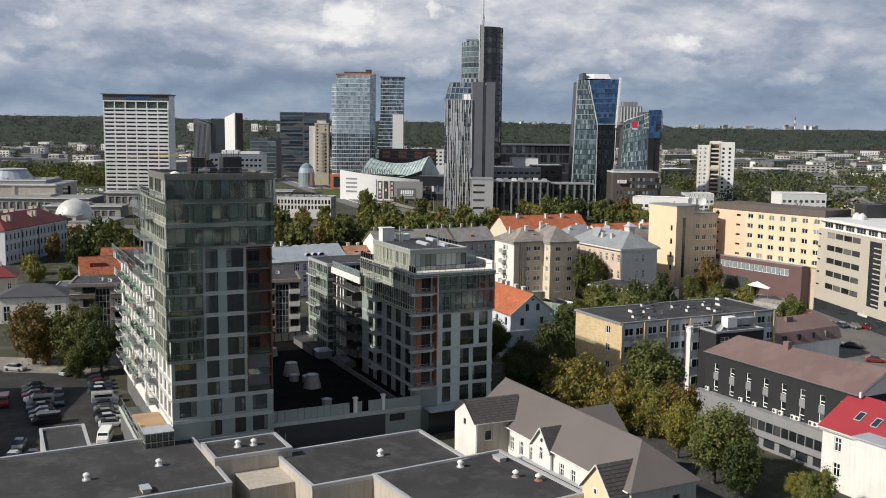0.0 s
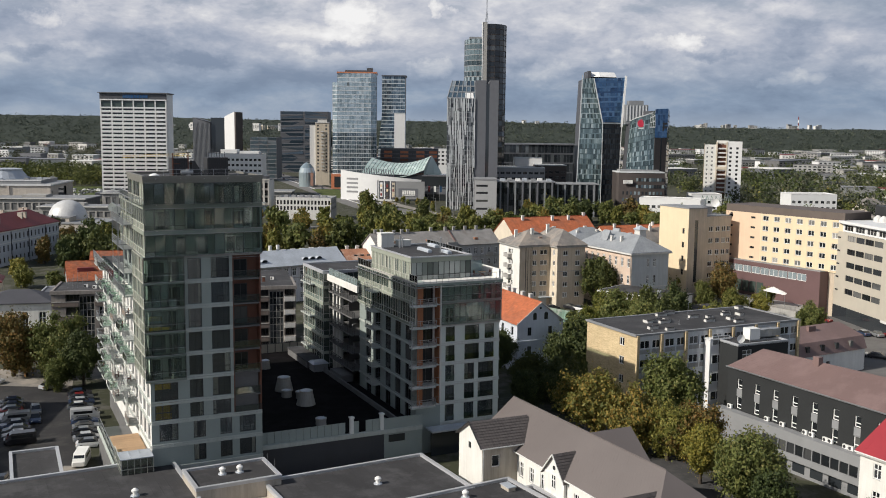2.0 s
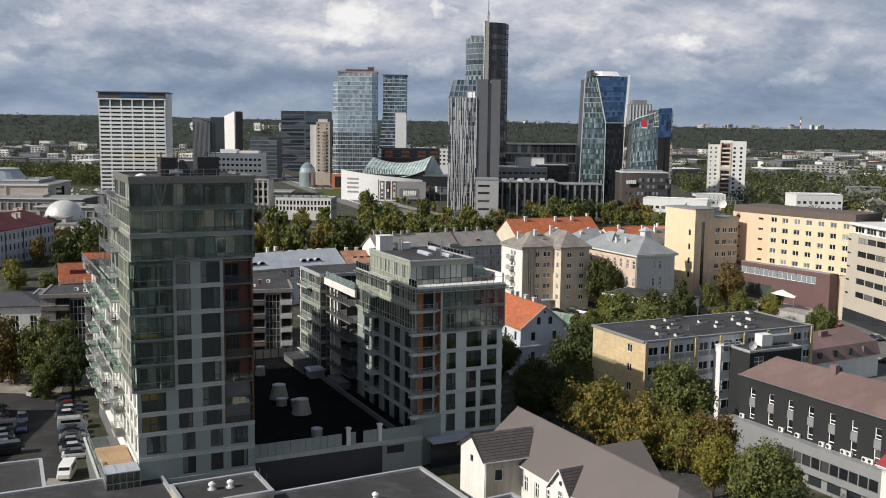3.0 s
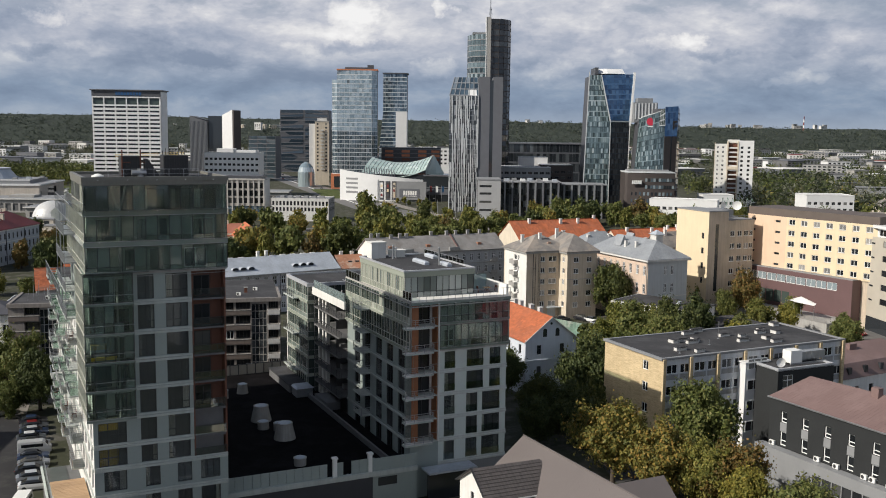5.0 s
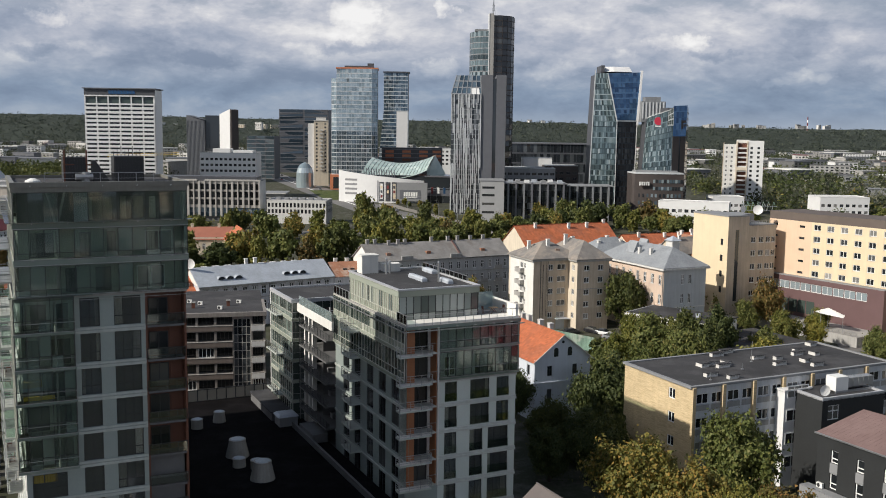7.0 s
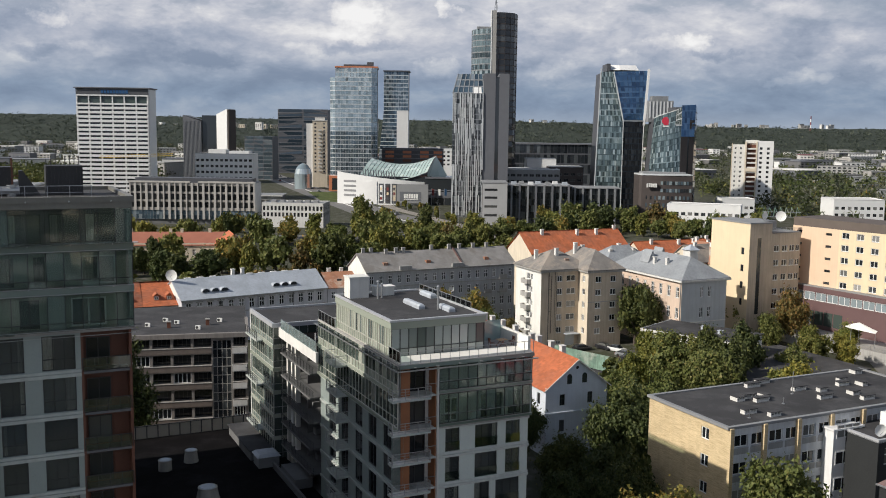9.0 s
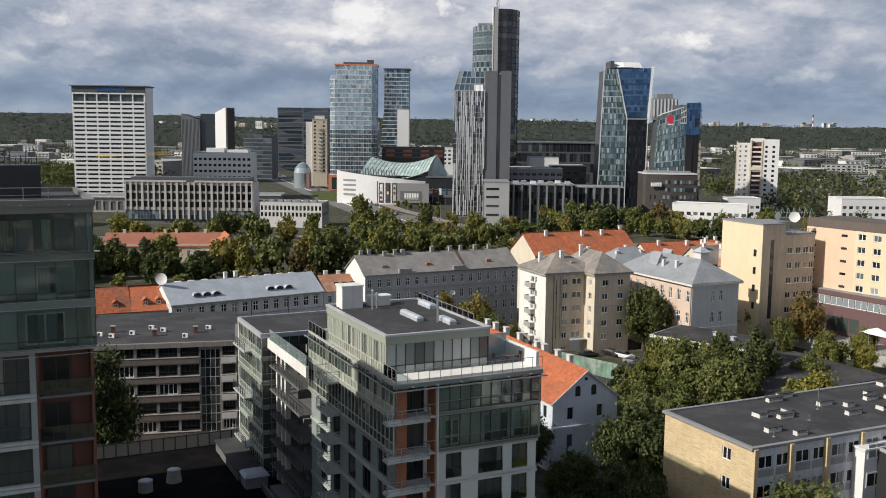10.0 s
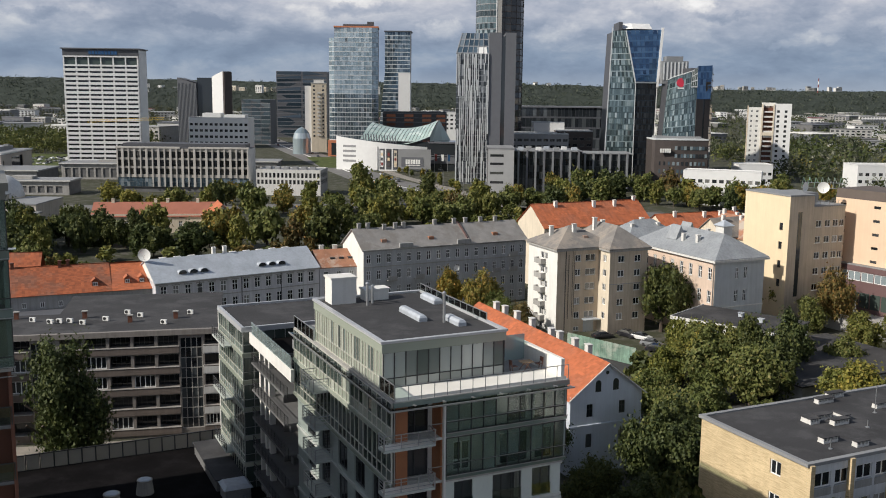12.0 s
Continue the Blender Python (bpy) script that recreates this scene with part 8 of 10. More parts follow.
for k in range(260):
    x, y = car_r.uniform(-440, -262), 700 + 7.5 * car_r.randrange(8)
    lot.box(x, y, 0.3, x + 1.8, y + 4.3, 1.0, k % 3).box(x + 0.15, y + 1.0, 1.0, x + 1.65, y + 3.6, 1.5, 3 if k % 2 else k % 3)
tagged(solid("parked_cars_far", lot, [white_plastic, steel, grey_panel, dark_glass], "rows of parked cars on a meadow far off", "cars"), kind="stuff")


# ---- skyline across the river ----
rng = random.Random(7)


def skin(parent, a, b, c, d, nx, nz, glass, bands, name="glass_skin", tilt=0.012, band=0.16, mull=0.0, gap=0.04, label=""):
    """Glazing over a four-sided face a-b (foot) to d-c (head): panes set at slightly different angles, floor bands, mullions."""
    a, b, c, d = (Vector(p) for p in (a, b, c, d))
    n = (b - a).cross(d - a).normalized()
    at = lambda u, v: (a.lerp(b, u)).lerp(d.lerp(c, u), v)
    g, f = M(), M()
    for j in range(nz):
        for i in range(nx):
            u0, u1, v0, v1 = (i + gap) / nx, (i + 1 - gap) / nx, (j + band) / nz, (j + 1) / nz
            t, s = rng.uniform(-tilt, tilt), rng.uniform(-tilt, tilt)
            w = (b - a).length / nx
            q = [at(u0, v0) + n * (t + s) * w, at(u1, v0) + n * (t - s) * w, at(u1, v1) + n * (-t - s) * w, at(u0, v1) + n * (-t + s) * w]
            g.face([p + n * 0.06 for p in q])
        p0, p1, p2, p3 = at(0, j / nz), at(1, j / nz), at(1, (j + band) / nz), at(0, (j + band) / nz)
        o = n * 0.16
        f.face([p0 + o, p1 + o, p2 + o, p3 + o]).face([p3 + o, p2 + o, p2, p3]).face([p0, p1, p1 + o, p0 + o])
    if mull:
        for i in range(nx + 1):
            f.bar(at(i / nx, 0) + n * 0.1, at(i / nx, 1) + n * 0.1, mull)
    ob = part(name, g, glass, parent, label)
    tagged(ob, kind="stuff")
    tagged(part("floor_banding", f, bands, ob), kind="stuff")
    return ob


def skinned(parent, base, top, z0, z1, faces, core):
    """A body from one outline to another with glazing on the faces named by index: (nx, nz, glass, bands, mullion)."""
    part("core", M().prism(base, z0, z1, 0, top), core, parent)
    k = len(base)
    for i, (nx, nz, glass, bands, mull) in faces.items():
        j = (i + 1) % k
        skin(parent, (*base[i], z0), (*base[j], z0), (*top[j], z1), (*top[i], z1), nx, nz, glass, bands, mull=mull)


grey_band = surface("grey_band", (0.22, 0.23, 0.24), 0.5, vary=0.1)
pale_band = surface("pale_band", (0.55, 0.57, 0.58), 0.5, vary=0.08)
graphite = surface("graphite_panel", (0.075, 0.078, 0.088), 0.5, vary=0.12)
slate_panel = surface("slate_grey_panel", (0.13, 0.135, 0.15), 0.55, vary=0.1)
stone_brown = surface("brown_stone", (0.06, 0.048, 0.044), 0.6, vary=0.2)
deep_blue = glazing("deep_blue_glass", [(0.0, (0.02, 0.06, 0.14)), (0.6, (0.05, 0.13, 0.26)), (1.0, (0.10, 0.2, 0.34))], 0.04, "island", 0.9, 0.5)

steel_glass = glazing("steel_blue_glass", [(0.0, (0.07, 0.10, 0.12)), (0.6, (0.14, 0.19, 0.225)), (0.9, (0.21, 0.26, 0.29)), (1.0, (0.38, 0.41, 0.43))], 0.04, "island", 0.9, 0.45)
# pale and dark pane colours paint in mottled reflections
reflection_glass = glazing("painted_reflection_glass", [(0.0, (0.03, 0.045, 0.05)), (0.35, (0.08, 0.115, 0.125)), (0.7, (0.17, 0.23, 0.245)), (0.9, (0.30, 0.37, 0.385)), (1.0, (0.50, 0.56, 0.57))], 0.05, "island", 0.9, 0.4)
# banded hotel
hotel = thing("banded_hotel", pose(-235.5, 674, 0, rz=4), "tall white hotel with continuous balcony bands", "hotel")
HW, HD = 43.8, 19
part("core", M().box(0.8, 1.2, 0, HW - 0.5, HD, 71).box(0.5, 0.5, 66, HW, HD, 71.5), dark_concrete, hotel)
part("flank", M().box(HW, 0, 0, HW + 0.6, HD, 71).box(HW - 0.6, 0, 0, HW + 0.61, 0.8, 71), white_panel, hotel)
for k in range(21):
    z = 4 + k * 2.72
    part("balcony_band", M().box(-0.2, -0.5, z, HW, 0.3, z + 1.55), white_panel, hotel)
    part("glass_band", M().box(0, 0.95, z + 1.55, HW, 1.0, z + 2.72), dark_glass, hotel)
for k in range(7):
    x = k * HW / 6
    part("pier", M().box(x - 0.35, -0.3, 0, x + 0.35, 1.1, 67), white_panel, hotel)
part("head_band", M().box(-0.3, -0.55, 61.2, HW + 0.3, 0.4, 62.2).box(-0.3, -0.55, 66.6, HW + 0.3, 0.4, 67.4), white_panel, hotel)
part("restaurant_glazing", M().box(0, 0.5, 62.2, HW, 0.6, 66.6), green_glass, hotel)
part("crown", M().box(-0.5, -0.3, 67.4, HW + 0.5, HD, 71.4), graphite, hotel)
part("crown_edge", M().box(-1.5, -1.4, 71.4, HW + 1.5, HD + 1, 72.0), slate_panel, hotel)
for k in range(9):
    part("sign_bar", M().box(15 + k * 1.9, -0.55, 68.2, 16.5 + k * 1.9, -0.31, 70.4), deep_blue, hotel)
part("plinth", M().box(-4, -6, 0, HW + 6, HD, 4.0), graphite, hotel)

# slanted pair
slant = thing("slanted_office", pose(-232, 900, 0), "slanted grey office half with a sloping roof", "office building")
part("body", M().prism([(0, 0), (16, 0), (16, 24), (0, 24)], 0, 54).face([(0, 0, 54), (16, 0, 54), (16, 0, 53), (0, 0, 58)]).face([(0, 24, 58), (0, 0, 58), (16, 0, 53), (16, 24, 53)][::-1]).face([(0, 24, 54), (0, 0, 54), (0, 0, 58), (0, 24, 58)]), slate_panel, slant)
part("dark_half", M().box(16, 2, 0, 29, 24, 58), dark_glass, slant)
for k in range(14):
    part("rib", M().box(0.4 + k * 1.15, -0.25, 0, 0.6 + k * 1.15, 0.0, 53.4), grey_band, slant)
slant2 = thing("white_slanted_office", pose(-203, 900, 0, rz=-32), "white slanted office with a dark flank", "office building")
part("body", M().prism([(0, 0), (12.5, 0), (12.5, 9), (0, 9)], 0, 58).face([(0, 0, 58), (12.5, 0, 58), (12.5, 0, 63.5), (0, 0, 59)]).face([(0, 0, 59), (12.5, 0, 63.5), (12.5, 9, 63.5), (0, 9, 59)]).face([(12.5, 0, 58), (12.5, 9, 58), (12.5, 9, 63.5), (12.5, 0, 63.5)]), white_panel, slant2)
part("flank", M().box(12.5, 0.3, 0, 14, 9, 63), stone_brown, slant2)

small = house("white_window_block", -174, 720, 0, 39, 18, 30, "white office block with rows of square windows", "office building", (white_panel, even(39, 12, 2.0)), right=(white_panel, []), rows=[(z, z + 1.6) for z in (13, 17, 21, 25)], transom=0, frame_mat=dark_frame, glass=room_glass)
flat_roof(small, 39, 18, 30)
part("roof_house", M().box(8, 4, 30, 20, 14, 33).box(22, 4, 30, 36, 14, 32), white_panel, small)

navy_glass = glazing("navy_facade_glass", [(0.0, (0.025, 0.04, 0.055)), (1.0, (0.05, 0.072, 0.095))], 0.06, "island", 0.8, 0.3)
dbox = thing("dark_glass_office", pose(-186, 1100, 0), "wide dark glass office slab", "office building")
skinned(dbox, [(0, 0), (53, 0), (53, 30), (0, 30)], [(0, 0), (53, 0), (53, 30), (0, 30)], 0, 68, {0: (2, 17, navy_glass, slate_panel, 0.0)}, graphite)
dlow = thing("green_glass_office", pose(-192, 960, 0), "lower green glass office with pale bands", "office building")
skinned(dlow, [(0, 0), (26, 0), (26, 30), (0, 30)], [(0, 0), (26, 0), (26, 30), (0, 30)], 0, 40, {0: (3, 11, steel_glass, grey_band, 0.0)}, graphite)
beige = house("beige_tower_block", -114.5, 860, 8, 12, 14, 54, "slim beige apartment tower with notched balconies", "apartment building", (cream_render, [(1.5, 3.0), (8.6, 10.2)]), right=(tan_render, [(3, 5)]), rows=[(z, z + 1.5) for z in range(12, 52, 3)], transom=0, frame_mat=dark_frame)
part("roof", M().box(-0.3, -0.3, 54, 12.3, 14.3, 54.6).box(2, 2, 54.6, 10, 10, 57), concrete_white, beige)
part("side_shaft", M().box(-5, 2, 0, 0, 12, 52), white_panel, beige)
for k in range(12):
    part("balcony", M().box(4.6, -1.0, 13 + k * 3, 7.6, 0, 13.2 + k * 3).box(4.6, -1.0, 13.2 + k * 3, 7.6, -0.9, 14.1 + k * 3), concrete_white, beige)
green_dome = thing("glass_pavilion", pose(-118.5, 835, 0), "pale green glass pavilion with rounded front", "pavilion")
part("shell", M().cyl(0, 0, 0, 12, 7, 7, 20).cyl(0, 0, 12, 16, 7, 5.8, 20).cyl(0, 0, 16, 19, 5.8, 3.4, 20).cyl(0, 0, 19, 20.5, 3.4, 0.4, 20), pale_glass, green_dome)

# pair of pale glass towers
orange_crown = surface("orange_crown", (0.55, 0.20, 0.10), 0.5, vary=0.1)
p1 = thing("pale_glass_tower", pose(-94, 812, 0, rz=3), "tall pale blue glass tower with an orange crown line", "office tower")
outline = [(0, 2), (4, 0), (31.5, 0), (36, 3), (36, 25), (0, 25)]
skinned(p1, outline, outline, 12, 46, {0: (2, 10, steel_glass, pale_band, 0.12), 1: (14, 10, steel_glass, pale_band, 0.12), 2: (3, 10, steel_glass, pale_band, 0.12)}, graphite)
skinned(p1, outline, outline, 46, 87, {0: (2, 12, pale_glass, pale_band, 0.1), 1: (14, 12, pale_glass, pale_band, 0.1), 2: (3, 12, pale_glass, pale_band, 0.1)}, graphite)
top_o = [(4, 2), (31.5, 0), (36, 3), (36, 24), (4, 24)]
skinned(p1, top_o, top_o, 87, 94.5, {0: (12, 2, pale_glass, pale_band, 0.1), 1: (3, 2, pale_glass, pale_band, 0.1)}, graphite)
part("crown", M().box(3.5, 1.0, 94.5, 36.5, 24, 95.6), orange_crown, p1)
part("roof_house", M().box(10, 6, 95.6, 32, 20, 97.2).box(28, 4, 95.6, 33, 9, 99.0), graphite, p1)
part("foot", M().box(-1, -2, 0, 12, 20, 12).box(12, -1, 0, 36, 20, 12), orange_crown, p1)
part("foot_glazing", M().box(1.5, -2.1, 1, 10, -2.0, 10), dark_glass, p1)
p2 = thing("stepped_glass_tower", pose(-65, 920, 0), "stepped glass tower with a blank white flank", "office tower")
skinned(p2, [(4.5, 0), (26, 0), (26, 20), (4.5, 20)], [(4.5, 0), (26, 0), (26, 20), (4.5, 20)], 64, 98, {0: (10, 10, blue_glass, pale_band, 0.1)}, graphite)
part("blank_wall", M().box(16, 0, 0, 26, 20, 64), white_panel, p2)
part("foot", M().box(0.2, 0.3, 0, 16, 20, 20), graphite, p2)
skinned(p2, [(0, 0), (16, 0), (16, 20), (0, 20)], [(4.5, 0), (16, 0), (16, 20), (4.5, 20)], 20, 64, {0: (6, 13, blue_glass, pale_band, 0.0)}, graphite)
part("cap", M().box(4, -1, 98, 27, 20, 99), graphite, p2)

# shopping centre
mall = thing("shopping_centre", pose(-74, 690, 0, rz=-4), "white curved shopping centre under a green glass roof", "shopping centre")
MALL_N = 14
curve = [(57 * k / MALL_N, -8 * math.sin(math.pi * k / MALL_N * 0.8)) for k in range(MALL_N + 1)]
mall_top = lambda x: 20.8 - 6.2 * (x / 57) ** 0.8


def mall_shell(x0, x1, z0, z1, out, deep=0.5, n=8):
    """A strip of the curved front between two heights; z1 None follows the sloping top edge."""
    g = M()
    bow = lambda x: -8 * math.sin(math.pi * x / 57 * 0.8) - out
    xs = [x0 + (x1 - x0) * k / n for k in range(n + 1)]
    for xa, xb in zip(xs[:-1], xs[1:]):
        za, zb = (mall_top(xa), mall_top(xb)) if z1 is None else (z1, z1)
        a, b = bow(xa), bow(xb)
        g.face([(xa, a, z0), (xb, b, z0), (xb, b, zb), (xa, a, za)])
        g.face([(xa, a, za), (xb, b, zb), (xb, b + deep, zb), (xa, a + deep, za)])
        g.face([(xa, a + deep, z0), (xb, b + deep, z0), (xb, b, z0), (xa, a, z0)])
    for x, flip in ((x0, False), (x1, True)):
        q = [(x, bow(x) + deep, z0), (x, bow(x), z0), (x, bow(x), mall_top(x) if z1 is None else z1), (x, bow(x) + deep, mall_top(x) if z1 is None else z1)]
        g.face(q[::-1] if flip else q)
    return g


part("curved_wall", mall_shell(0, 57, 0, None, 0.0, 2.0, 14), white_panel, mall)
part("body", M().box(0.5, 2, 0, 57, 50, 14), dark_concrete, mall)
for k in range(4):
    part("slit", mall_shell(4.5, 13.0, 5.0 + k * 3.0, 6.3 + k * 3.0, 0.12, 0.1, 4), grey_panel, mall)
part("wall_bay", mall_shell(14.0, 27.0, 0.5, 14.8, 0.5, 0.4, 6), white_panel, mall)
for k, x in enumerate((28.2, 32.4, 36.6)):
    part("recess", mall_shell(x, x + 3.2, 1.0, 13.6, 0.12, 0.1, 2), graphite, mall)
    banner = part("banner", mall_shell(x + 0.7, x + 2.5, 2.5, 12.6, 0.3, 0.1, 2), (white_panel, stone_brown, cream_render)[k], mall)
    for j in range(3):
        part("banner_patch", mall_shell(x + 0.9, x + 2.2, 3.4 + j * 3.0, 5.2 + j * 3.0, 0.36, 0.04, 1), (wine_metal, graphite, yellow_render)[(j + k) % 3], banner)
sign = part("sign_panel", M().box(40.0, -9.6, 1.5, 60, -8.6, 13.6), grey_panel, mall)
part("sign_field", M().box(42, -9.72, 3.0, 55.5, -9.61, 8.8), slate_panel, sign)
for k in range(6):
    part("sign_bar", M().box(44.6 + k * 1.55, -9.84, 4.6, 45.8 + k * 1.55, -9.73, 7.4), white_plastic, sign)
part("sign_line", M().box(44.6, -9.84, 3.7, 53.6, -9.73, 4.1), white_plastic, sign)
green_roof_glass = glazing("green_roof_glass", [(0.0, (0.34, 0.44, 0.41)), (0.6, (0.42, 0.53, 0.49)), (1.0, (0.56, 0.65, 0.62))], 0.25, "island", 0.8)
g, ribs = M(), M()
z = lambda u: 28.5 - 16 * u * (1 - u) + 2.0 * u ** 3
for k in range(18):
    for j in range(7):
        u0, u1, v0, v1 = k / 18, (k + 1) / 18, j / 7, (j + 1) / 7
        at = lambda u, v: (14 + 44 * u + 3 * v, 6 + 30 * v, z(u) - 9.5 * (1 - v) ** 1.3)
        g.face([at(u0 + 0.004, v0), at(u1 - 0.004, v0), at(u1 - 0.004, v1), at(u0 + 0.004, v1)])
    ribs.bar(at(u0, 0), at(u0, 1), 0.18)
roof = part("glass_roof", g, green_roof_glass, mall)
tagged(roof, kind="stuff")
tagged(part("roof_ribs", ribs, grey_band, roof), kind="stuff")
part("roof_gable", M().face([(58, 6, 14), (64, 30, 14), (61, 36, 30.5), (58, 6, 21)]).face([(61, 36, 30.5), (64, 30, 14), (70, 40, 14)]), green_roof_glass, mall)
part("upper_storey", M().box(10, 7, 14, 60, 34, 17.5), dark_glass, mall)
for k in range(13):
    part("louvre", M().bar((17 + k * 1.7, 1.0, 15.5), (15.6 + k * 1.7, 6.5, 22.0 - 0.12 * k), 0.55), graphite, mall)
part("dark_wing", M().box(57, 2, 0, 84, 30, 17.5), dark_glass, mall)
for z0, z1 in ((9, 9.6), (16.8, 17.8), (4.4, 8.4)):
    part("wing_band", M().box(57, 1.6, z0, 84, 2.0, z1), slate_panel, mall)
for k, x in enumerate((62, 66, 70)):
    part("flag", M().box(x, -6, 6.5, x + 1.6, -5.95, 10.5), (wine_metal, white_plastic, deep_blue)[k], mall)
    part("flag_pole", M().bar((x, -6, 0), (x, -6, 11), 0.15), steel, mall)
bal = thing("banded_balcony_house", pose(-57, 850, 0), "dark apartment house with lit orange balconies", "apartment building")
part("body", M().box(0, 0, 0, 50, 14, 33), graphite, bal)
for k in range(3):
    for x in (3, 17, 31, 42):
        part("balcony_strip", M().box(x, -0.4, 22 + k * 3.4, x + 7, 0, 24 + k * 3.4), orange_crown if k else brown_cladding, bal)
    part("floor_line", M().box(0, -0.3, 24.6 + k * 3.4, 50, 0, 25.0 + k * 3.4), grey_band, bal)
wlow = house("white_low_block", -10, 1000, 0, 30, 12, 30, "low white apartment block far off", "apartment building", (white_panel, even(30, 7, 2.4)), rows=[(z, z + 1.8) for z in (14, 18, 22, 26)], transom=0, frame_mat=dark_frame)
flat_roof(wlow, 30, 12, 30)

# tallest tower and its lower companion
eu = thing("grey_twin_tower", pose(0, 600, 0), "grey glass tower with sloped glazed top", "office tower")
skin(eu, (0, 0, 0), (17, 0, 0), (17, 0, 68), (0, 0, 68), 13, 24, glazing("striped_glass", [(0.0, (0.03, 0.035, 0.04)), (0.6, (0.09, 0.10, 0.11)), (0.8, (0.16, 0.17, 0.18)), (1.0, (0.40, 0.41, 0.42))], 0.1, "island", 0.7, 0.2), grey_band, mull=0.0, band=0.1)
fin_r = random.Random(19)
for k in range(17):
    z = 1.0
    while z < 67:
        z1 = min(68, z + fin_r.choice((5.7, 8.5, 11.3, 17)))
        x = min(16.7, max(0.3, k * 17 / 16 + fin_r.choice((-0.3, 0.0, 0.0, 0.3))))
        w = fin_r.choice((0.14, 0.22, 0.34))
        if fin_r.random() < 0.86:
            part("white_fin", M().box(x - w, -0.5, z, x + w, -0.02, z1), pale_band, eu)
        z = z1
skin(eu, (0, 0, 68), (17, 0, 68), (16.5, 9, 79), (3, 9, 79), 6, 3, blue_glass, grey_band, mull=0.4)
part("core", M().box(0.2, 0.4, 0, 17, 24, 68).prism([(0.2, 0.5), (17, 0.5), (17, 24), (0.2, 24)], 68, 78.5, 0, [(3.2, 9.4), (17, 9.4), (17, 24), (3.2, 24)]), graphite, eu)
part("white_panel", M().face([(11, -0.1, 68.2), (16, -0.1, 68.2), (15.7, 2.6, 71.6), (11, 2.6, 71.6)]), white_panel, eu)
part("flank", M().box(17, 0.2, 0, 23.5, 24, 79), slate_panel, eu)
part("flank_slot", M().box(23.5, 0.4, 0, 25.5, 24, 77), dark_glass, eu)
part("flank", M().box(25.5, 0.2, 0, 31.0, 24, 79), slate_panel, eu)
tall = thing("tallest_tower", pose(0, 648, 0), "tallest dark glass tower with a mast", "office tower")
arc = [(27 + 11.5 * math.sin(math.pi / 2 * k / 5), 13 - 13 * math.cos(math.pi / 2 * k / 5)) for k in range(6)]
out = [(25, 0)] + arc + [(38.5, 26), (25, 26)]
skinned(tall, out, out, 0, 117.5, {0: (1, 34, dark_glass, stone_brown, 0.0), **{i: (1, 34, dark_glass, stone_brown, 0.15) for i in range(1, 6)}}, graphite)
part("fin", M().box(22.6, -1.2, 40, 25.4, 8, 118.4), surface("pale_bronze_fin", (0.34, 0.33, 0.31), 0.5, vary=0.08), tall)
part("fin_edge", M().box(22.2, -1.4, 40, 22.7, 8, 118.6), white_panel, tall)
arc2 = [(22.4 - 11.2 * math.sin(math.pi / 2 * k / 5), 14 - 14 * math.cos(math.pi / 2 * k / 5)) for k in range(5, -1, -1)]
out2 = arc2 + [(22.4, 24), (11.2, 24)]
skinned(tall, out2, out2, 0, 108, {i: (2, 31, reflection_glass, grey_band, 0.1) for i in range(5)}, graphite)
part("crown_rim", M().box(14, 3, 108, 22.4, 20, 109.4), grey_band, tall)
part("mast", M().bar((25.2, 6, 118), (25.2, 6, 136), 0.5).bar((24.2, 6, 119), (25.2, 6, 127), 0.25).bar((26.2, 6, 119), (25.2, 6, 127), 0.25).bar((24.4, 6, 124), (26, 6, 124), 0.2).bar((24.2, 6, 121), (26.2, 6, 121), 0.2), steel, tall)
low_offices = [(30, 620, 32, 26, 26, grey_panel, "grey box office with pale roofline"), (58, 640, 20, 20, 27, stone_brown, "brown office block with dark windows"), (46, 660, 18, 18, 31, white_panel, "white roof storey of an office")]
for x, y, w, d, z, m, lab in low_offices:
    t = thing("river_office", pose(x, y, 0), lab, "office building", "river offices")
    rows = [(zz, zz + 1.5) for zz in (4.5, 8.0, 11.5, 15.0, 18.5, 22.0) if zz < z - 2]
    facade(t, pose(0, 0, 0), w, 0, z, even(w, max(2, int(w / 3.4)), 2.6), rows, m, 1, 0, grey_band, room_glass)
    wall(t, pose(0, d, 0, rz=-90), d, 0, z, [], m)
    wall(t, pose(w, 0, 0, rz=90), d, 0, z, [], m)
    flat_roof(t, w, d, z, grey_panel, pale_band)
# finned glass row with a grey sheet-clad end
row = thing("finned_office_row", pose(16, 556, 0), "dark glass office row with grey fins and a clad end", "office building")
ends = [(1.0, 7.5, zz, zz + 1.2) for zz in (4.5, 9.0, 13.5, 17.5)]
wall(row, pose(0, 0, 0), 12.5, 0, 21.5, ends, surface("pale_sheet_cladding", (0.40, 0.40, 0.40), 0.6, vary=0.08))
for h in ends:
    window(row, pose(0, 0, 0), *h, 5, 0, dark_frame, room_glass)
part("body", M().box(0.4, 0.5, 0, 12.4, 24, 21.4).box(12.5, 6, 0, 46, 28, 20).box(46, 14, 0, 72, 34, 18.6), dark_concrete, row)
curtain(row, pose(12.5, 5.4, 0), 33.5, 0, 20, 1.6, [k / 6 for k in range(1, 6)], dark_glass, graphite, "front_glazing", singly=False)
curtain(row, pose(46, 13.4, 0), 26, 0, 18.6, 1.6, [k / 6 for k in range(1, 6)], dark_glass, graphite, "front_glazing", singly=False)
for k in range(8):
    part("fin", M().box(14.5 + k * 4.2, 4.2, 0, 15.4 + k * 4.2, 5.3, 20.6), slate_panel if k % 2 else grey_band, row)
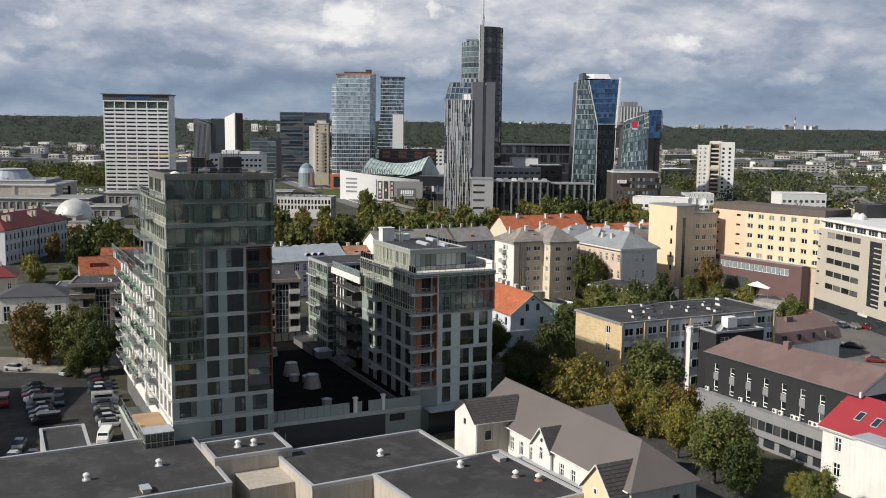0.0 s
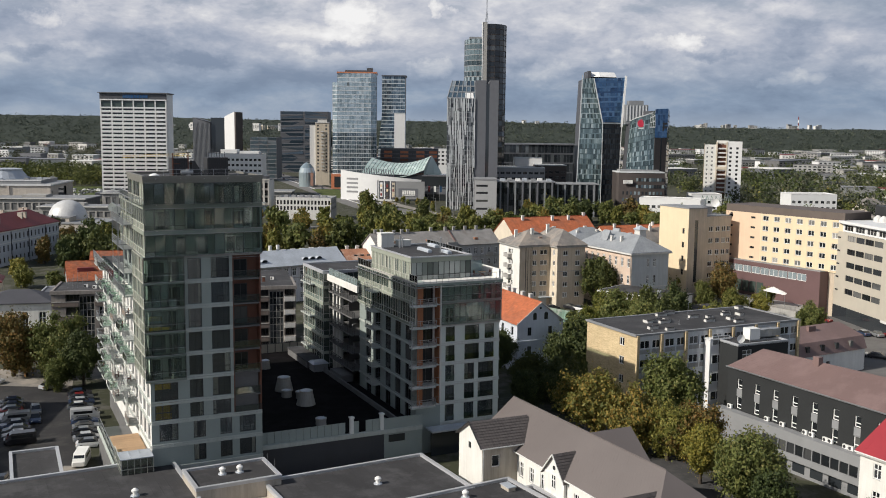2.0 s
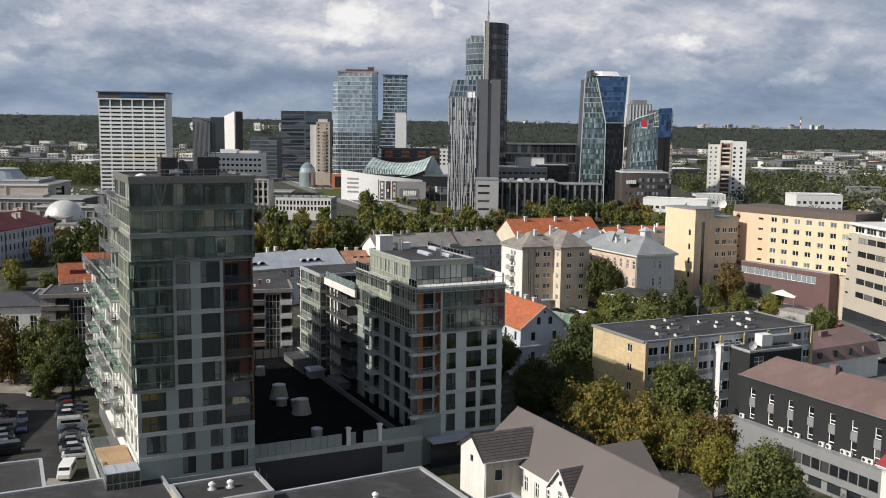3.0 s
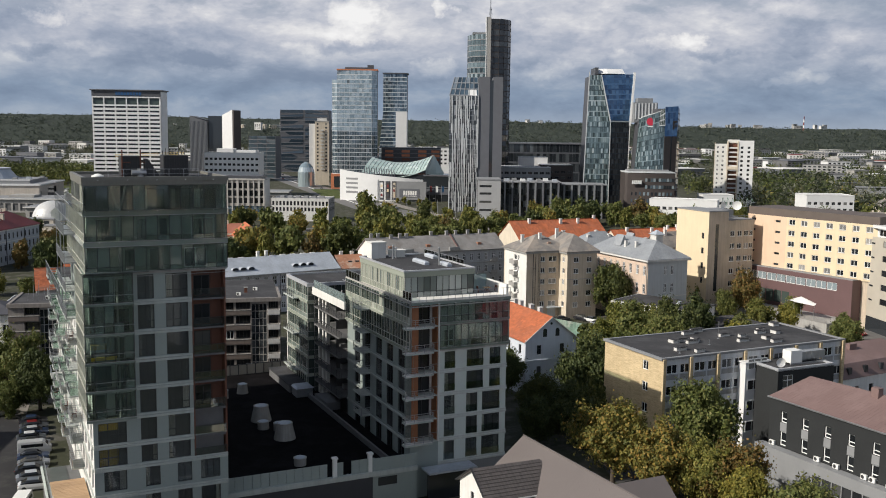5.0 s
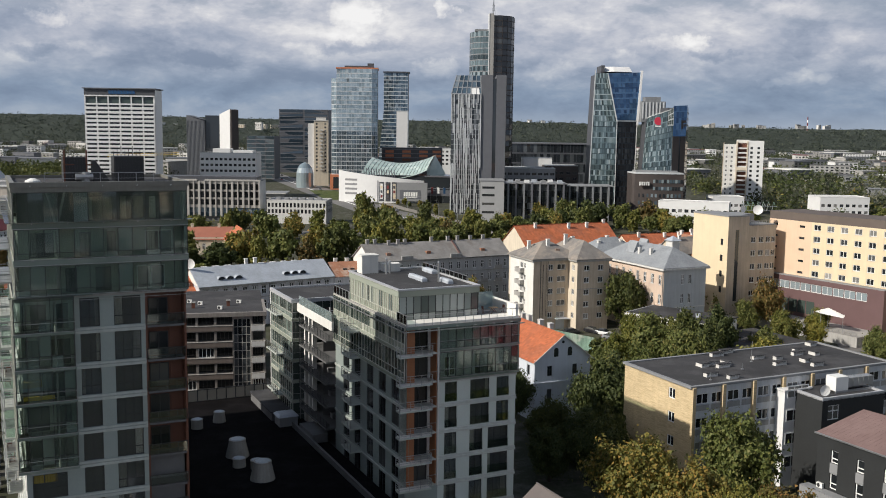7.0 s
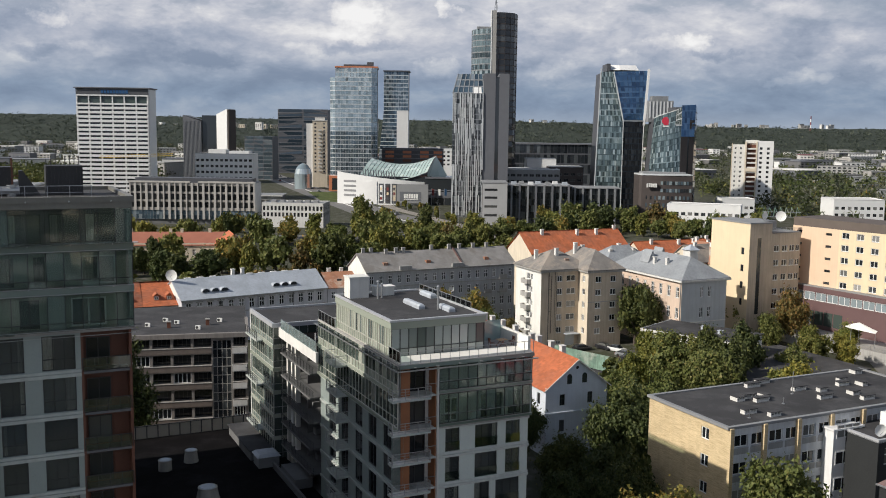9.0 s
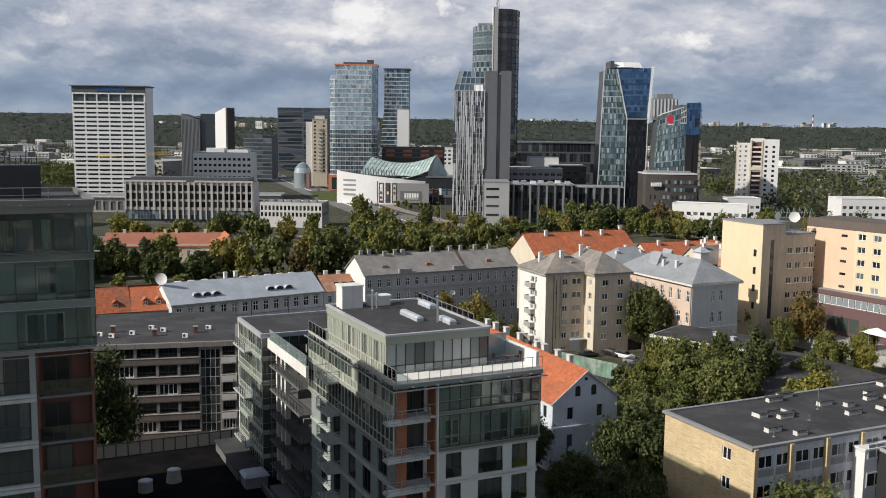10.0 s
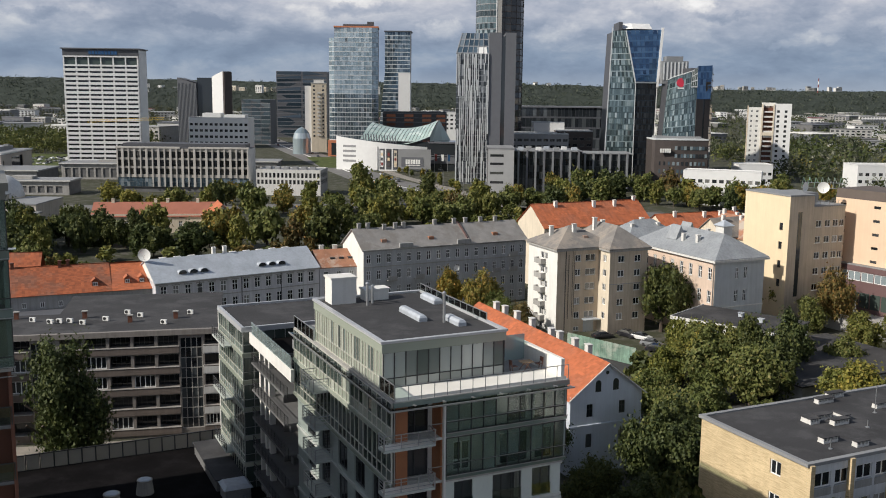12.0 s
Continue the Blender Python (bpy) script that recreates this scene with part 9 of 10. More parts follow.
for k in range(6):
    part("fin", M().box(48 + k * 4.2, 12.2, 0, 48.9 + k * 4.2, 13.3, 19.2), grey_band, row)
part("roof", M().box(-0.2, -0.2, 21.4, 12.7, 24, 21.9).box(12.7, 4.6, 20, 46.4, 28, 20.4).box(46.4, 12.6, 18.6, 72.4, 34, 19.0), grey_panel, row)
for k in range(7):
    part("roof_unit", M().box(15 + k * 4.4, 9 + (k % 2) * 6, 20.5, 17.6 + k * 4.4, 12 + (k % 2) * 6, 21.9), (zinc, grey_panel, white_panel)[k % 3], row)
dl = thing("long_dark_office", pose(46, 800, 0), "long dark glass office behind the towers", "office building")
skinned(dl, [(0, 0), (62, 0), (62, 30), (0, 30)], [(0, 0), (62, 0), (62, 30), (0, 30)], 0, 38, {0: (24, 5, dark_glass, graphite, 0.0)}, graphite)
part("roof_edge", M().box(-1, -1, 38, 63, 30, 39), slate_panel, dl)

# folded blue tower
blue = thing("folded_blue_tower", pose(82, 620, 0), "folded blue glass tower with a slanted white top frame", "office tower")
b0, b1, b2 = (0, 3), (15.2, -1), (27, 4)
t0, t1, t2 = (2.3, 3), (9.0, 0), (29.5, 6)
skin(blue, (*b0, 0), (*b1, 0), (15.2, -0.6, 54), (1.5, 3, 54), 14, 17, reflection_glass, reflection_glass, mull=0.08, tilt=0.03)
skin(blue, (1.5, 3, 54), (15.2, -0.6, 54), (*t1, 82), (*t0, 82), 12, 9, reflection_glass, reflection_glass, mull=0.08, tilt=0.03)
skin(blue, (*b1, 0), (*b2, 0), (28.0, 4.4, 54), (15.2, -0.4, 54), 9, 17, dark_glass, navy_glass, mull=0.1, tilt=0.02)
skin(blue, (15.2, -0.4, 55), (28.0, 4.6, 55), (*t2, 83), (*t1, 82), 8, 9, deep_blue, deep_blue, mull=0.08, band=0.3)
part("core", M().prism([(0.4, 3.6), (15.2, 0.2), (26.6, 4.8), (27, 26), (0.4, 26)], 0, 54, 0, [(1.9, 3.6), (15.2, 0.6), (27.6, 5.2), (28, 26), (1.9, 26)]).prism([(1.9, 3.6), (15.2, 0.6), (27.6, 5.2), (28, 26), (1.9, 26)], 54, 81.5, 0, [(2.9, 4.0), (9.6, 1.2), (29, 6.8), (29.5, 26), (2.9, 26)]), graphite, blue)
part("glass_edge", M().bar((*b0, 0), (*t0, 84), 0.5).bar((15.2, -1.1, 0), (15.2, -0.6, 54), 0.4).bar((15.2, -0.7, 54), (9, -0.1, 82), 0.6).bar((15.2, -0.6, 54.5), (28, 4.2, 54.5), 0.7), pale_band, blue)
part("white_frame", M().bar((27.8, 4.2, 52), (30.0, 5.8, 84), 1.3).bar((27.0, 4.0, 0), (27.8, 4.2, 52), 0.4), white_panel, blue)
part("slanted_roof", M().prism([(7, 4), (13, 1.2), (24, 4.5), (27, 24), (9, 24)], 83, 86.2, 0, [(9, 9), (13, 7), (23, 9), (25, 24), (10, 24)]), white_panel, blue)
part("roof_edge", M().box(5.5, 2.4, 82.4, 7.5, 20, 86.6), graphite, blue)

# rounded tower with a brown base
cob = thing("rounded_glass_tower", pose(109, 600, 0), "rounded blue glass tower on a brown stone base", "office tower")
o0 = [(0.4, 8), (3.0, 3.2), (8, 0.2), (13, -1), (16.6, -0.8)]
o1 = [(3.6, 9), (5.6, 4.4), (9.5, 1.6), (13.4, 0.2), (16.6, 0)]
for i in range(4):
    skin(cob, (*o0[i], 10), (*o0[i + 1], 10), (*o1[i + 1], 57.5 + 1.4 * i), (*o1[i], 56 + 1.4 * i), 5, 16, reflection_glass, reflection_glass, mull=0.1, tilt=0.03)
    part("glass_edge", M().bar((*o1[i], 56 + 1.4 * i), (*o1[i + 1], 57.5 + 1.4 * i), 0.4), pale_band, cob)
    part("glass_edge", M().bar((*o1[i], 50), (*o1[i + 1], 50), 0.3), pale_band, cob)
skin(cob, (16.6, -1, 46), (24.4, 2, 46), (25, 3, 63.5), (16.6, -0.4, 63), 5, 5, deep_blue, deep_blue, mull=0.12)
skin(cob, (13.4, -1, 52), (16.6, -1, 52), (16.6, -0.2, 62.5), (14, 0, 60), 3, 3, green_glass, pale_band, mull=0.12)
skin(cob, (24, 2, 0), (28.5, 12, 0), (28, 12, 62), (25, 3, 63), 3, 18, dark_glass, stone_brown)
part("stone_strip", M().prism([(16.6, -1.1), (20.6, 0.6), (20.6, 12), (16.6, 12)], 0, 46).prism([(21.6, 1.0), (24.4, 2.2), (24.4, 14), (21.6, 12)], 0, 55), stone_brown, cob)
part("dark_slot", M().prism([(20.6, 0.9), (21.6, 1.3), (21.6, 10), (20.6, 10)], 0, 56), dark_glass, cob)
part("core", M().prism([(0.9, 8.2), (3.4, 3.7), (8.2, 0.8), (13, -0.4), (17, -0.4), (24, 2.4), (28, 12.2), (28, 26), (1.3, 26)], 0, 55, 0, [(4.1, 9.2), (6.1, 5.0), (9.8, 2.2), (13.5, 0.8), (17, 0.6), (24, 3.2), (27.6, 12.6), (27.6, 26), (4.0, 26)]), graphite, cob)
part("top_core", M().prism([(13.6, 0.9), (17, 0.4), (24.4, 3.6), (27.2, 12.2), (27.2, 25), (12.6, 25)], 55, 62), graphite, cob)
emblem = part("emblem", M(pose(8.6, 1.5, 54.4, rx=84)).cyl(0, 0, 0, 0.3, 2.3, 2.3, 18), surface("red_emblem", (0.50, 0.03, 0.06), 0.5, vary=0.03), cob)
part("emblem_foot", M().box(7.0, 1.0, 51.2, 10.2, 1.4, 51.9), white_plastic, emblem)
part("rear_house", M().box(2, 18, 54, 16, 26, 66).box(4, 18, 66, 13, 26, 68.5), grey_band, cob)
for k in range(7):
    part("rear_slat", M().box(2.5 + 2 * k, 17.6, 56, 3.2 + 2 * k, 18.0, 65.5), pale_band, cob)
base_arc = [(0, 5)] + [(1.5 + 4.2 * k, 5 - 5.0 * math.sin(math.pi / 2 * min(1, (k + 1) / 6))) for k in range(7)] + [(32, 0)]
cb = thing("brown_stone_base", pose(102.3, 588, 0) @ Matrix.Diagonal((0.87, 1, 1, 1)), "rounded brown stone office base with window rows", "office building")
part("body", M().prism(base_arc + [(32, 20), (0, 20)], 0, 25), stone_brown, cb)
part("roof", M().prism([(x, y - 0.3) for x, y in base_arc] + [(32.2, 20), (-0.2, 20)], 25.0, 25.6), pale_band, cb)
part("storey_set", M().box(3, 8, 25.6, 30, 19, 26.6), grey_panel, cb)
lamps_r = random.Random(4)
for zz in (4.0, 8.0, 12.0, 16.0, 20.0):
    for k in range(11):
        x = 12.6 + k * 1.75 if zz > 13 else 4.0 + k * 2.5
        y = 5 - 5.0 * math.sin(math.pi / 2 * min(1, (x + 2.7) / 25.2)) if x < 26.7 else 0.0
        part("window", M().box(x, y - 0.25, zz, x + 1.4, y + 0.5, zz + 1.9), lamps_r.choice((dark_glass, pale_glass, steel_glass)), cb)
for k in range(5):
    part("sign_bar", M().box(4 + k * 1.3, 0.4 - 0.2 * k, 18.6, 4.9 + k * 1.3, 1.4, 20.6), white_plastic, cb)

# white tower block and low white neighbours
wt = thing("white_tower_block", pose(180.3, 690, 0, rz=-15), "white twelve-storey tower block with a brown loggia shaft", "apartment building")
facade(wt, pose(0, 0, 0), 8, 0, 41, [(1.2, 2.4), (4.4, 5.8)], [(z, z + 1.5) for z in range(8, 40, 3)], white_render, 1, 0, white_frame, window_glass)
facade(wt, pose(15, 0, 0), 10, 0, 43.5, [(1.6, 3.2), (6.0, 7.6)], [(z, z + 1.5) for z in range(8, 41, 3)], white_panel, 1, 0, dark_frame, room_glass)
part("loggia_shaft", M().box(8, 2.0, 0, 15, 3, 42), brown_cladding, wt)
part("shaft_frame", M().box(7.6, -0.5, 0, 8.6, 2.0, 43).box(14.4, -0.5, 0, 15.2, 2.0, 43).box(8.6, -0.5, 24.0, 14.4, 2.0, 26.0), cream_render, wt)
for k in range(11):
    part("loggia", M().box(9, 0.2, 8 + 3 * k, 15, 2.0, 8.2 + 3 * k).box(9, 0.2, 8.2 + 3 * k, 15, 0.3, 9.0 + 3 * k), concrete_white, wt)
part("body", M().box(0.2, 3, 0, 24.8, 18, 41).box(8, 2, 41, 16, 12, 44), white_render, wt)
part("flank", M().box(-0.3, 0.02, 0, 0.0, 18, 42), tan_render, wt)
wall_list = [(101, 516, 33, 12, 15.0, -20), (196, 560, 26, 18, 15, 0), (150, 600, 18, 14, 12, 0)]
for x, y, w, d, z, a in wall_list:
    t = house("white_low_office", x, y, a, w, d, z, "low white office with rows of windows", "office building", (white_panel, even(w, int(w / 3), 1.9)), rows=[(zz, zz + 1.5) for zz in (3, 6.5, 10) if zz < z - 2], transom=0, frame_mat=dark_frame, group="low white offices")
    flat_roof(t, w, d, z, concrete_white, white_panel)

for x, y, a, w, d, m, lab in ((219.7, 592.9, 12, 16, 11, wine_metal, "low white house with a dark red roof"),
                               (200.1, 504.5, -18, 20, 14, slate, "long cream house with a grey-brown roof"),
                               (255.1, 598.7, 20, 15, 10, slate, "low cream house with a dark slate roof"),
                               (194.7, 451.0, 8, 18, 12, slate, "cream house with a brown slate roof")):
    t = house("low_roofed_house", x, y, a, w, d, 6.6, lab, "house", (white_render if m is wine_metal else cream_render, even(w, 4, 1.2)), rows=[(3.4, 5.2), (0.8, 2.4)], frame_mat=dark_frame, group="low houses")
    hip_roof(t, 0, 0, w, d, 6.7, 10.6, m, 0.6)
    chimneys(t, [(w * 0.4, d * 0.5, 10.2), (w * 0.7, d * 0.45, 9.6)], cream_render, 0.9, 0.8, 1.0)
# gridded hotel by the avenue
gw = 62.0
grid_stone = surface("pale_grid_stone", (0.46, 0.44, 0.41), 0.75, vary=0.1, streak=0.15)
grid = thing("gridded_hotel", pose(-159, 540, 0), "long grey hotel with tall white window frames", "hotel")
gcols = even(gw, 22, 2.1)
facade(grid, pose(0, 0, 0), gw, 7.0, 20.6, gcols, [(8.4, 11.2), (12.2, 15.2), (16.2, 19.2)], surface("stone_grid", (0.34, 0.32, 0.29), 0.7, vary=0.1), 1, 0, dark_frame, room_glass, 0.8, deep=0.6)
for k in range(23):
    x = min(max(k * gw / 22, 0.3), gw - 0.3)
    part("pier", M().box(x - (0.55 if k % 2 else 0.3), -0.45, 2.6 if 5 < k < 17 else 7, x + (0.55 if k % 2 else 0.3), -0.003, 20.6), grid_stone, grid)
part("head", M().box(-0.4, -0.6, 20.6, 30, 1, 21.4).box(34, -0.6, 20.6, gw + 0.4, 1, 21.4), grid_stone, grid)
part("roof", M().box(0, 0, 20.6, gw, 16, 20.9).box(2, 3, 20.9, gw - 2, 14, 22.8), graphite, grid)
part("body", M().box(0.2, 0.9, 0, gw - 0.2, 16, 20.6), dark_concrete, grid)
curtain(grid, pose(0, 0.2, 0), gw, 2.6, 7.0, 1.45, (0.5,), blue_glass, grey_band, "base_glazing", singly=False)
wall(grid, pose(gw, 0, 0, rz=90), 16, 0, 20.6, [], concrete_white)
wall(grid, pose(0, 16, 0, rz=-90), 16, 0, 20.6, [], concrete_white)
gl = house("ribbed_office", -92, 533, -3, 30, 18, 11.6, "low grey office with close upright ribs", "office building", (concrete_white, even(30, 16, 1.1)), right=(concrete, even(18, 8, 1.1)), rows=[(5.2, 7.2), (8.2, 10.4)], transom=0, frame_mat=dark_frame, glass=room_glass)
flat_roof(gl, 30, 18, 11.6, grey_panel, concrete_white)
for k in range(6):
    part("roof_plant", M().box(3 + k * 4.2, 6, 11.6, 5.4 + k * 4.2, 9, 12.8), grey_panel, gl)
for x, y, w, d, z in ((-262, 560, 55, 30, 7), (-215, 520, 40, 16, 6), (-210, 600, 60, 20, 8), (-125, 600, 30, 20, 10)):
    t = thing("low_pavilion", pose(x, y, 0, rz=3), "low flat pavilion with pale roof edges", "pavilion", "low pavilions")
    wall(t, pose(0, 0, 0), w, 0, z, [(2 + 4 * k, 5 + 4 * k, 1.0, z - 2) for k in range(int(w / 4.4))], concrete)
    part("body", M().box(0.3, 0.4, 0, w, d, z - 0.2), dark_concrete, t)
    part("roof", M().box(-0.8, -0.8, z, w + 0.8, d + 0.8, z + 0.7), grey_panel, t)
    part("roof_edge", M().box(-1.0, -1.0, z + 0.2, w + 1.0, -0.8, z + 0.8), concrete_white, t)
    part("roof_box", M().box(w * 0.3, d * 0.3, z + 0.7, w * 0.55, d * 0.7, z + 2.0), concrete, t)
# courtyard roofs before the trees
crow = house("red_low_house", -121, 405, 8, 40, 12, 6.5, "long low house with faded red roof", "house", (cream_render, even(40, 9, 1.2)), rows=[(2.0, 4.2)], frame_mat=white_frame)
gable_roof(crow, 0, 0, 40, 12, 6.0, 10.0, surface("faded_red_roof", (0.34, 0.13, 0.085), 0.85, vary=0.15), "x", 0.4)
chimneys(crow, [(6, 6, 9.6), (20, 6, 9.6), (24, 6, 9.6), (34, 6, 9.6)], cream_render, 1.0, 0.8, 1.4)
crow2 = house("red_gabled_house", -80.5, 398, 20, 10, 14, 6.5, "low house with bright red roof and pale gable", "house", (cream_render, [(2, 3.4), (6, 7.4)]), rows=[(2.4, 4.4)], frame_mat=white_frame)
gable_roof(crow2, 0, 0, 10, 14, 6.5, 11.0, orange_tile, "y", 0.4)
part("gable_wall", M().face([(0, 0, 6.5), (10, 0, 6.5), (5, 0, 10.8)]), cream_render, crow2)

# yellow builder's crane lying across the view far off
crane = thing("yellow_crane", pose(-196, 640, 0), "yellow construction crane with lattice jib", "crane")
yellow_paint = surface("yellow_paint", (0.62, 0.42, 0.05), 0.5, vary=0.1)
part("jib", M().bar((-14, 0, 29), (30, 0, 31), 0.16).bar((-14, 0, 30.2), (30, 0, 32.2), 0.16), yellow_paint, crane)
lat = M()
for k in range(22):
    x = -14 + 2 * k
    lat.bar((x, 0, 29 + 2 * (x + 14) / 44), (x + 2, 0, 30.2 + 2 * (x + 16) / 44), 0.09)
part("lattice", lat, yellow_paint, crane)
for x in (15.6, 16.5):
    part("mast_leg", M().bar((x, 0, 0), (x, 0, 33), 0.14), steel, crane)
for k in range(16):
    part("mast_brace", M().bar((15.6, 0, 2 * k), (16.5, 0, 2 * k + 2), 0.08), steel, crane)

# ---- far suburbs: too many and too small to tell apart ----
def suburb(name, n, area, sizes, mats, seed, label, zbase=lambda x, y: 0.0):
    r, g = random.Random(seed), M()
    walls = [k for k in range(len(mats) - 1) if mats[k] is not wine_metal]
    for _ in range(n):
        x, y = r.uniform(*area[0]), r.uniform(*area[1])
        w, d, h = r.uniform(*sizes[0]), r.uniform(*sizes[0]) * 0.7, r.uniform(*sizes[1])
        z, slot = zbase(x, y), r.choice(walls)
        g.at = pose(x, y, z, rz=r.uniform(-25, 25))
        g.box(0, 0, -3, w, d, h, slot)
        k = max(2, int(w / 5))
        for s in range(max(1, int(h / 3.4))):
            for i in range(k):
                g.face([(w * (i + 0.2) / k, -0.1, 1 + s * 3.2), (w * (i + 0.75) / k, -0.1, 1 + s * 3.2), (w * (i + 0.75) / k, -0.1, 2.6 + s * 3.2), (w * (i + 0.2) / k, -0.1, 2.6 + s * 3.2)], len(mats) - 1)
        g.box(-0.5, -0.5, h, w + 0.5, d + 0.5, h + 0.6, r.choice((*walls, len(mats) - 2, len(mats) - 2, *range(len(mats) - 1))))
    return tagged(solid(name, g, mats, label, "distant buildings"), kind="stuff")


town = [white_render, concrete_white, white_panel, grey_render, concrete, dark_concrete, grey_panel, wine_metal, slate_panel, dark_glass]
suburb("distant_houses", 130, ((-1100, -240), (1050, 2250)), ((12, 40), (4, 14)), town, 3, "pale distant houses among trees")
suburb("distant_houses", 120, ((-230, 260), (1150, 2450)), ((12, 40), (4, 14)), town, 4, "pale distant houses among trees")
suburb("distant_houses", 420, ((230, 1900), (960, 3000)), ((12, 60), (4, 15)), town, 5, "pale distant houses among trees")
suburb("distant_blocks", 46, ((-900, -150), (2500, 3300)), ((10, 24), (8, 18)), [white_render, white_panel, cream_render, concrete_white, dark_glass], 6, "white apartment blocks on a wooded slope", lambda x, y: 45)
suburb("distant_blocks", 14, ((-60, 380), (3300, 3700)), ((10, 20), (8, 18)), [white_render, concrete_white, grey_render, dark_glass], 8, "white apartment blocks beyond a ridge", lambda x, y: 72)
suburb("distant_blocks", 16, ((900, 1500), (3750, 3900)), ((12, 26), (8, 16)), [concrete_white, grey_render, concrete, dark_glass], 9, "grey apartment blocks beyond a ridge", lambda x, y: 72)
# unseen houses behind the camera, added so the glass has something to reflect
suburb("neighbour_houses", 80, ((-240, 240), (-350, 40)), ((12, 30), (7, 24)), [white_render, concrete_white, cream_render, grey_render, concrete, tan_render, grey_panel, dark_glass], 21, "unseen plain houses added for reflections in glass")
suburb("distant_houses", 34, ((260, 660), (640, 1080)), ((10, 24), (4, 11)), town, 12, "pale houses and sheds among trees")
suburb("distant_houses", 16, ((-560, -262), (930, 1080)), ((20, 60), (8, 17)), town, 13, "pale houses and sheds among trees")
stack = thing("power_station_stack", pose(1330, 3700, 60), "red and white banded chimney stack on the horizon", "chimney stack")
for k in range(5):
    part("band", M().cyl(0, 0, k * 11, k * 11 + 11, 2.6 - 0.2 * k, 2.4 - 0.2 * k, 12), white_plastic if k % 2 else wine_metal, stack)


# ---- trees ----
def leaf_mat(name, stops, seed=0.0):
    m, nodes, links, p = node_mat(name)
    r = nodes.new("ShaderNodeNewGeometry").outputs["Random Per Island"]
    base = ramp(nodes, links, r, stops)
    o = nodes.new("ShaderNodeObjectInfo").outputs["Random"]
    mix = nodes.new("ShaderNodeMix")
    mix.data_type, mix.blend_type = "RGBA", "MULTIPLY"
    mix.inputs[0].default_value = 0.6
    links.new(base, mix.inputs[6])
    links.new(ramp(nodes, links, o, [(0.0, (0.7, 0.8, 0.7)), (0.5, (1, 1, 1)), (1.0, (1.25, 1.08, 0.75))]), mix.inputs[7])
    links.new(mix.outputs[2], p.inputs["Base Color"])
    p.inputs["Roughness"].default_value = 0.6
    p.inputs["Specular IOR Level"].default_value = 0.25
    tl, ms = nodes.new("ShaderNodeBsdfTranslucent"), nodes.new("ShaderNodeMixShader")
    links.new(mix.outputs[2], tl.inputs[0])
    ms.inputs[0].default_value = 0.22
    out = nodes["Material Output"]
    links.new(p.outputs[0], ms.inputs[1]), links.new(tl.outputs[0], ms.inputs[2]), links.new(ms.outputs[0], out.inputs[0])
    return m


LEAVES = {
    "green": leaf_mat("green_leaves", [(0.0, (0.080, 0.098, 0.030)), (0.5, (0.130, 0.148, 0.042)), (0.85, (0.175, 0.180, 0.056)), (1.0, (0.225, 0.200, 0.070))]),
    "dark": leaf_mat("dark_leaves", [(0.0, (0.042, 0.058, 0.021)), (0.6, (0.070, 0.088, 0.029)), (1.0, (0.115, 0.126, 0.042))]),
    "autumn": leaf_mat("autumn_leaves", [(0.0, (0.105, 0.110, 0.030)), (0.45, (0.175, 0.165, 0.042)), (0.8, (0.265, 0.200, 0.048)), (1.0, (0.345, 0.205, 0.052))]),
    "yellow": leaf_mat("yellowing_leaves", [(0.0, (0.100, 0.115, 0.028)), (0.5, (0.175, 0.180, 0.044)), (1.0, (0.290, 0.250, 0.064))]),
    "russet": leaf_mat("russet_leaves", [(0.0, (0.072, 0.072, 0.028)), (0.5, (0.130, 0.108, 0.038)), (1.0, (0.215, 0.128, 0.046))]),
}
bark = surface("bark", (0.085, 0.065, 0.05), 0.95, vary=0.35, size=1.2, fine=5, bump=0.6)
CROWNS = {}


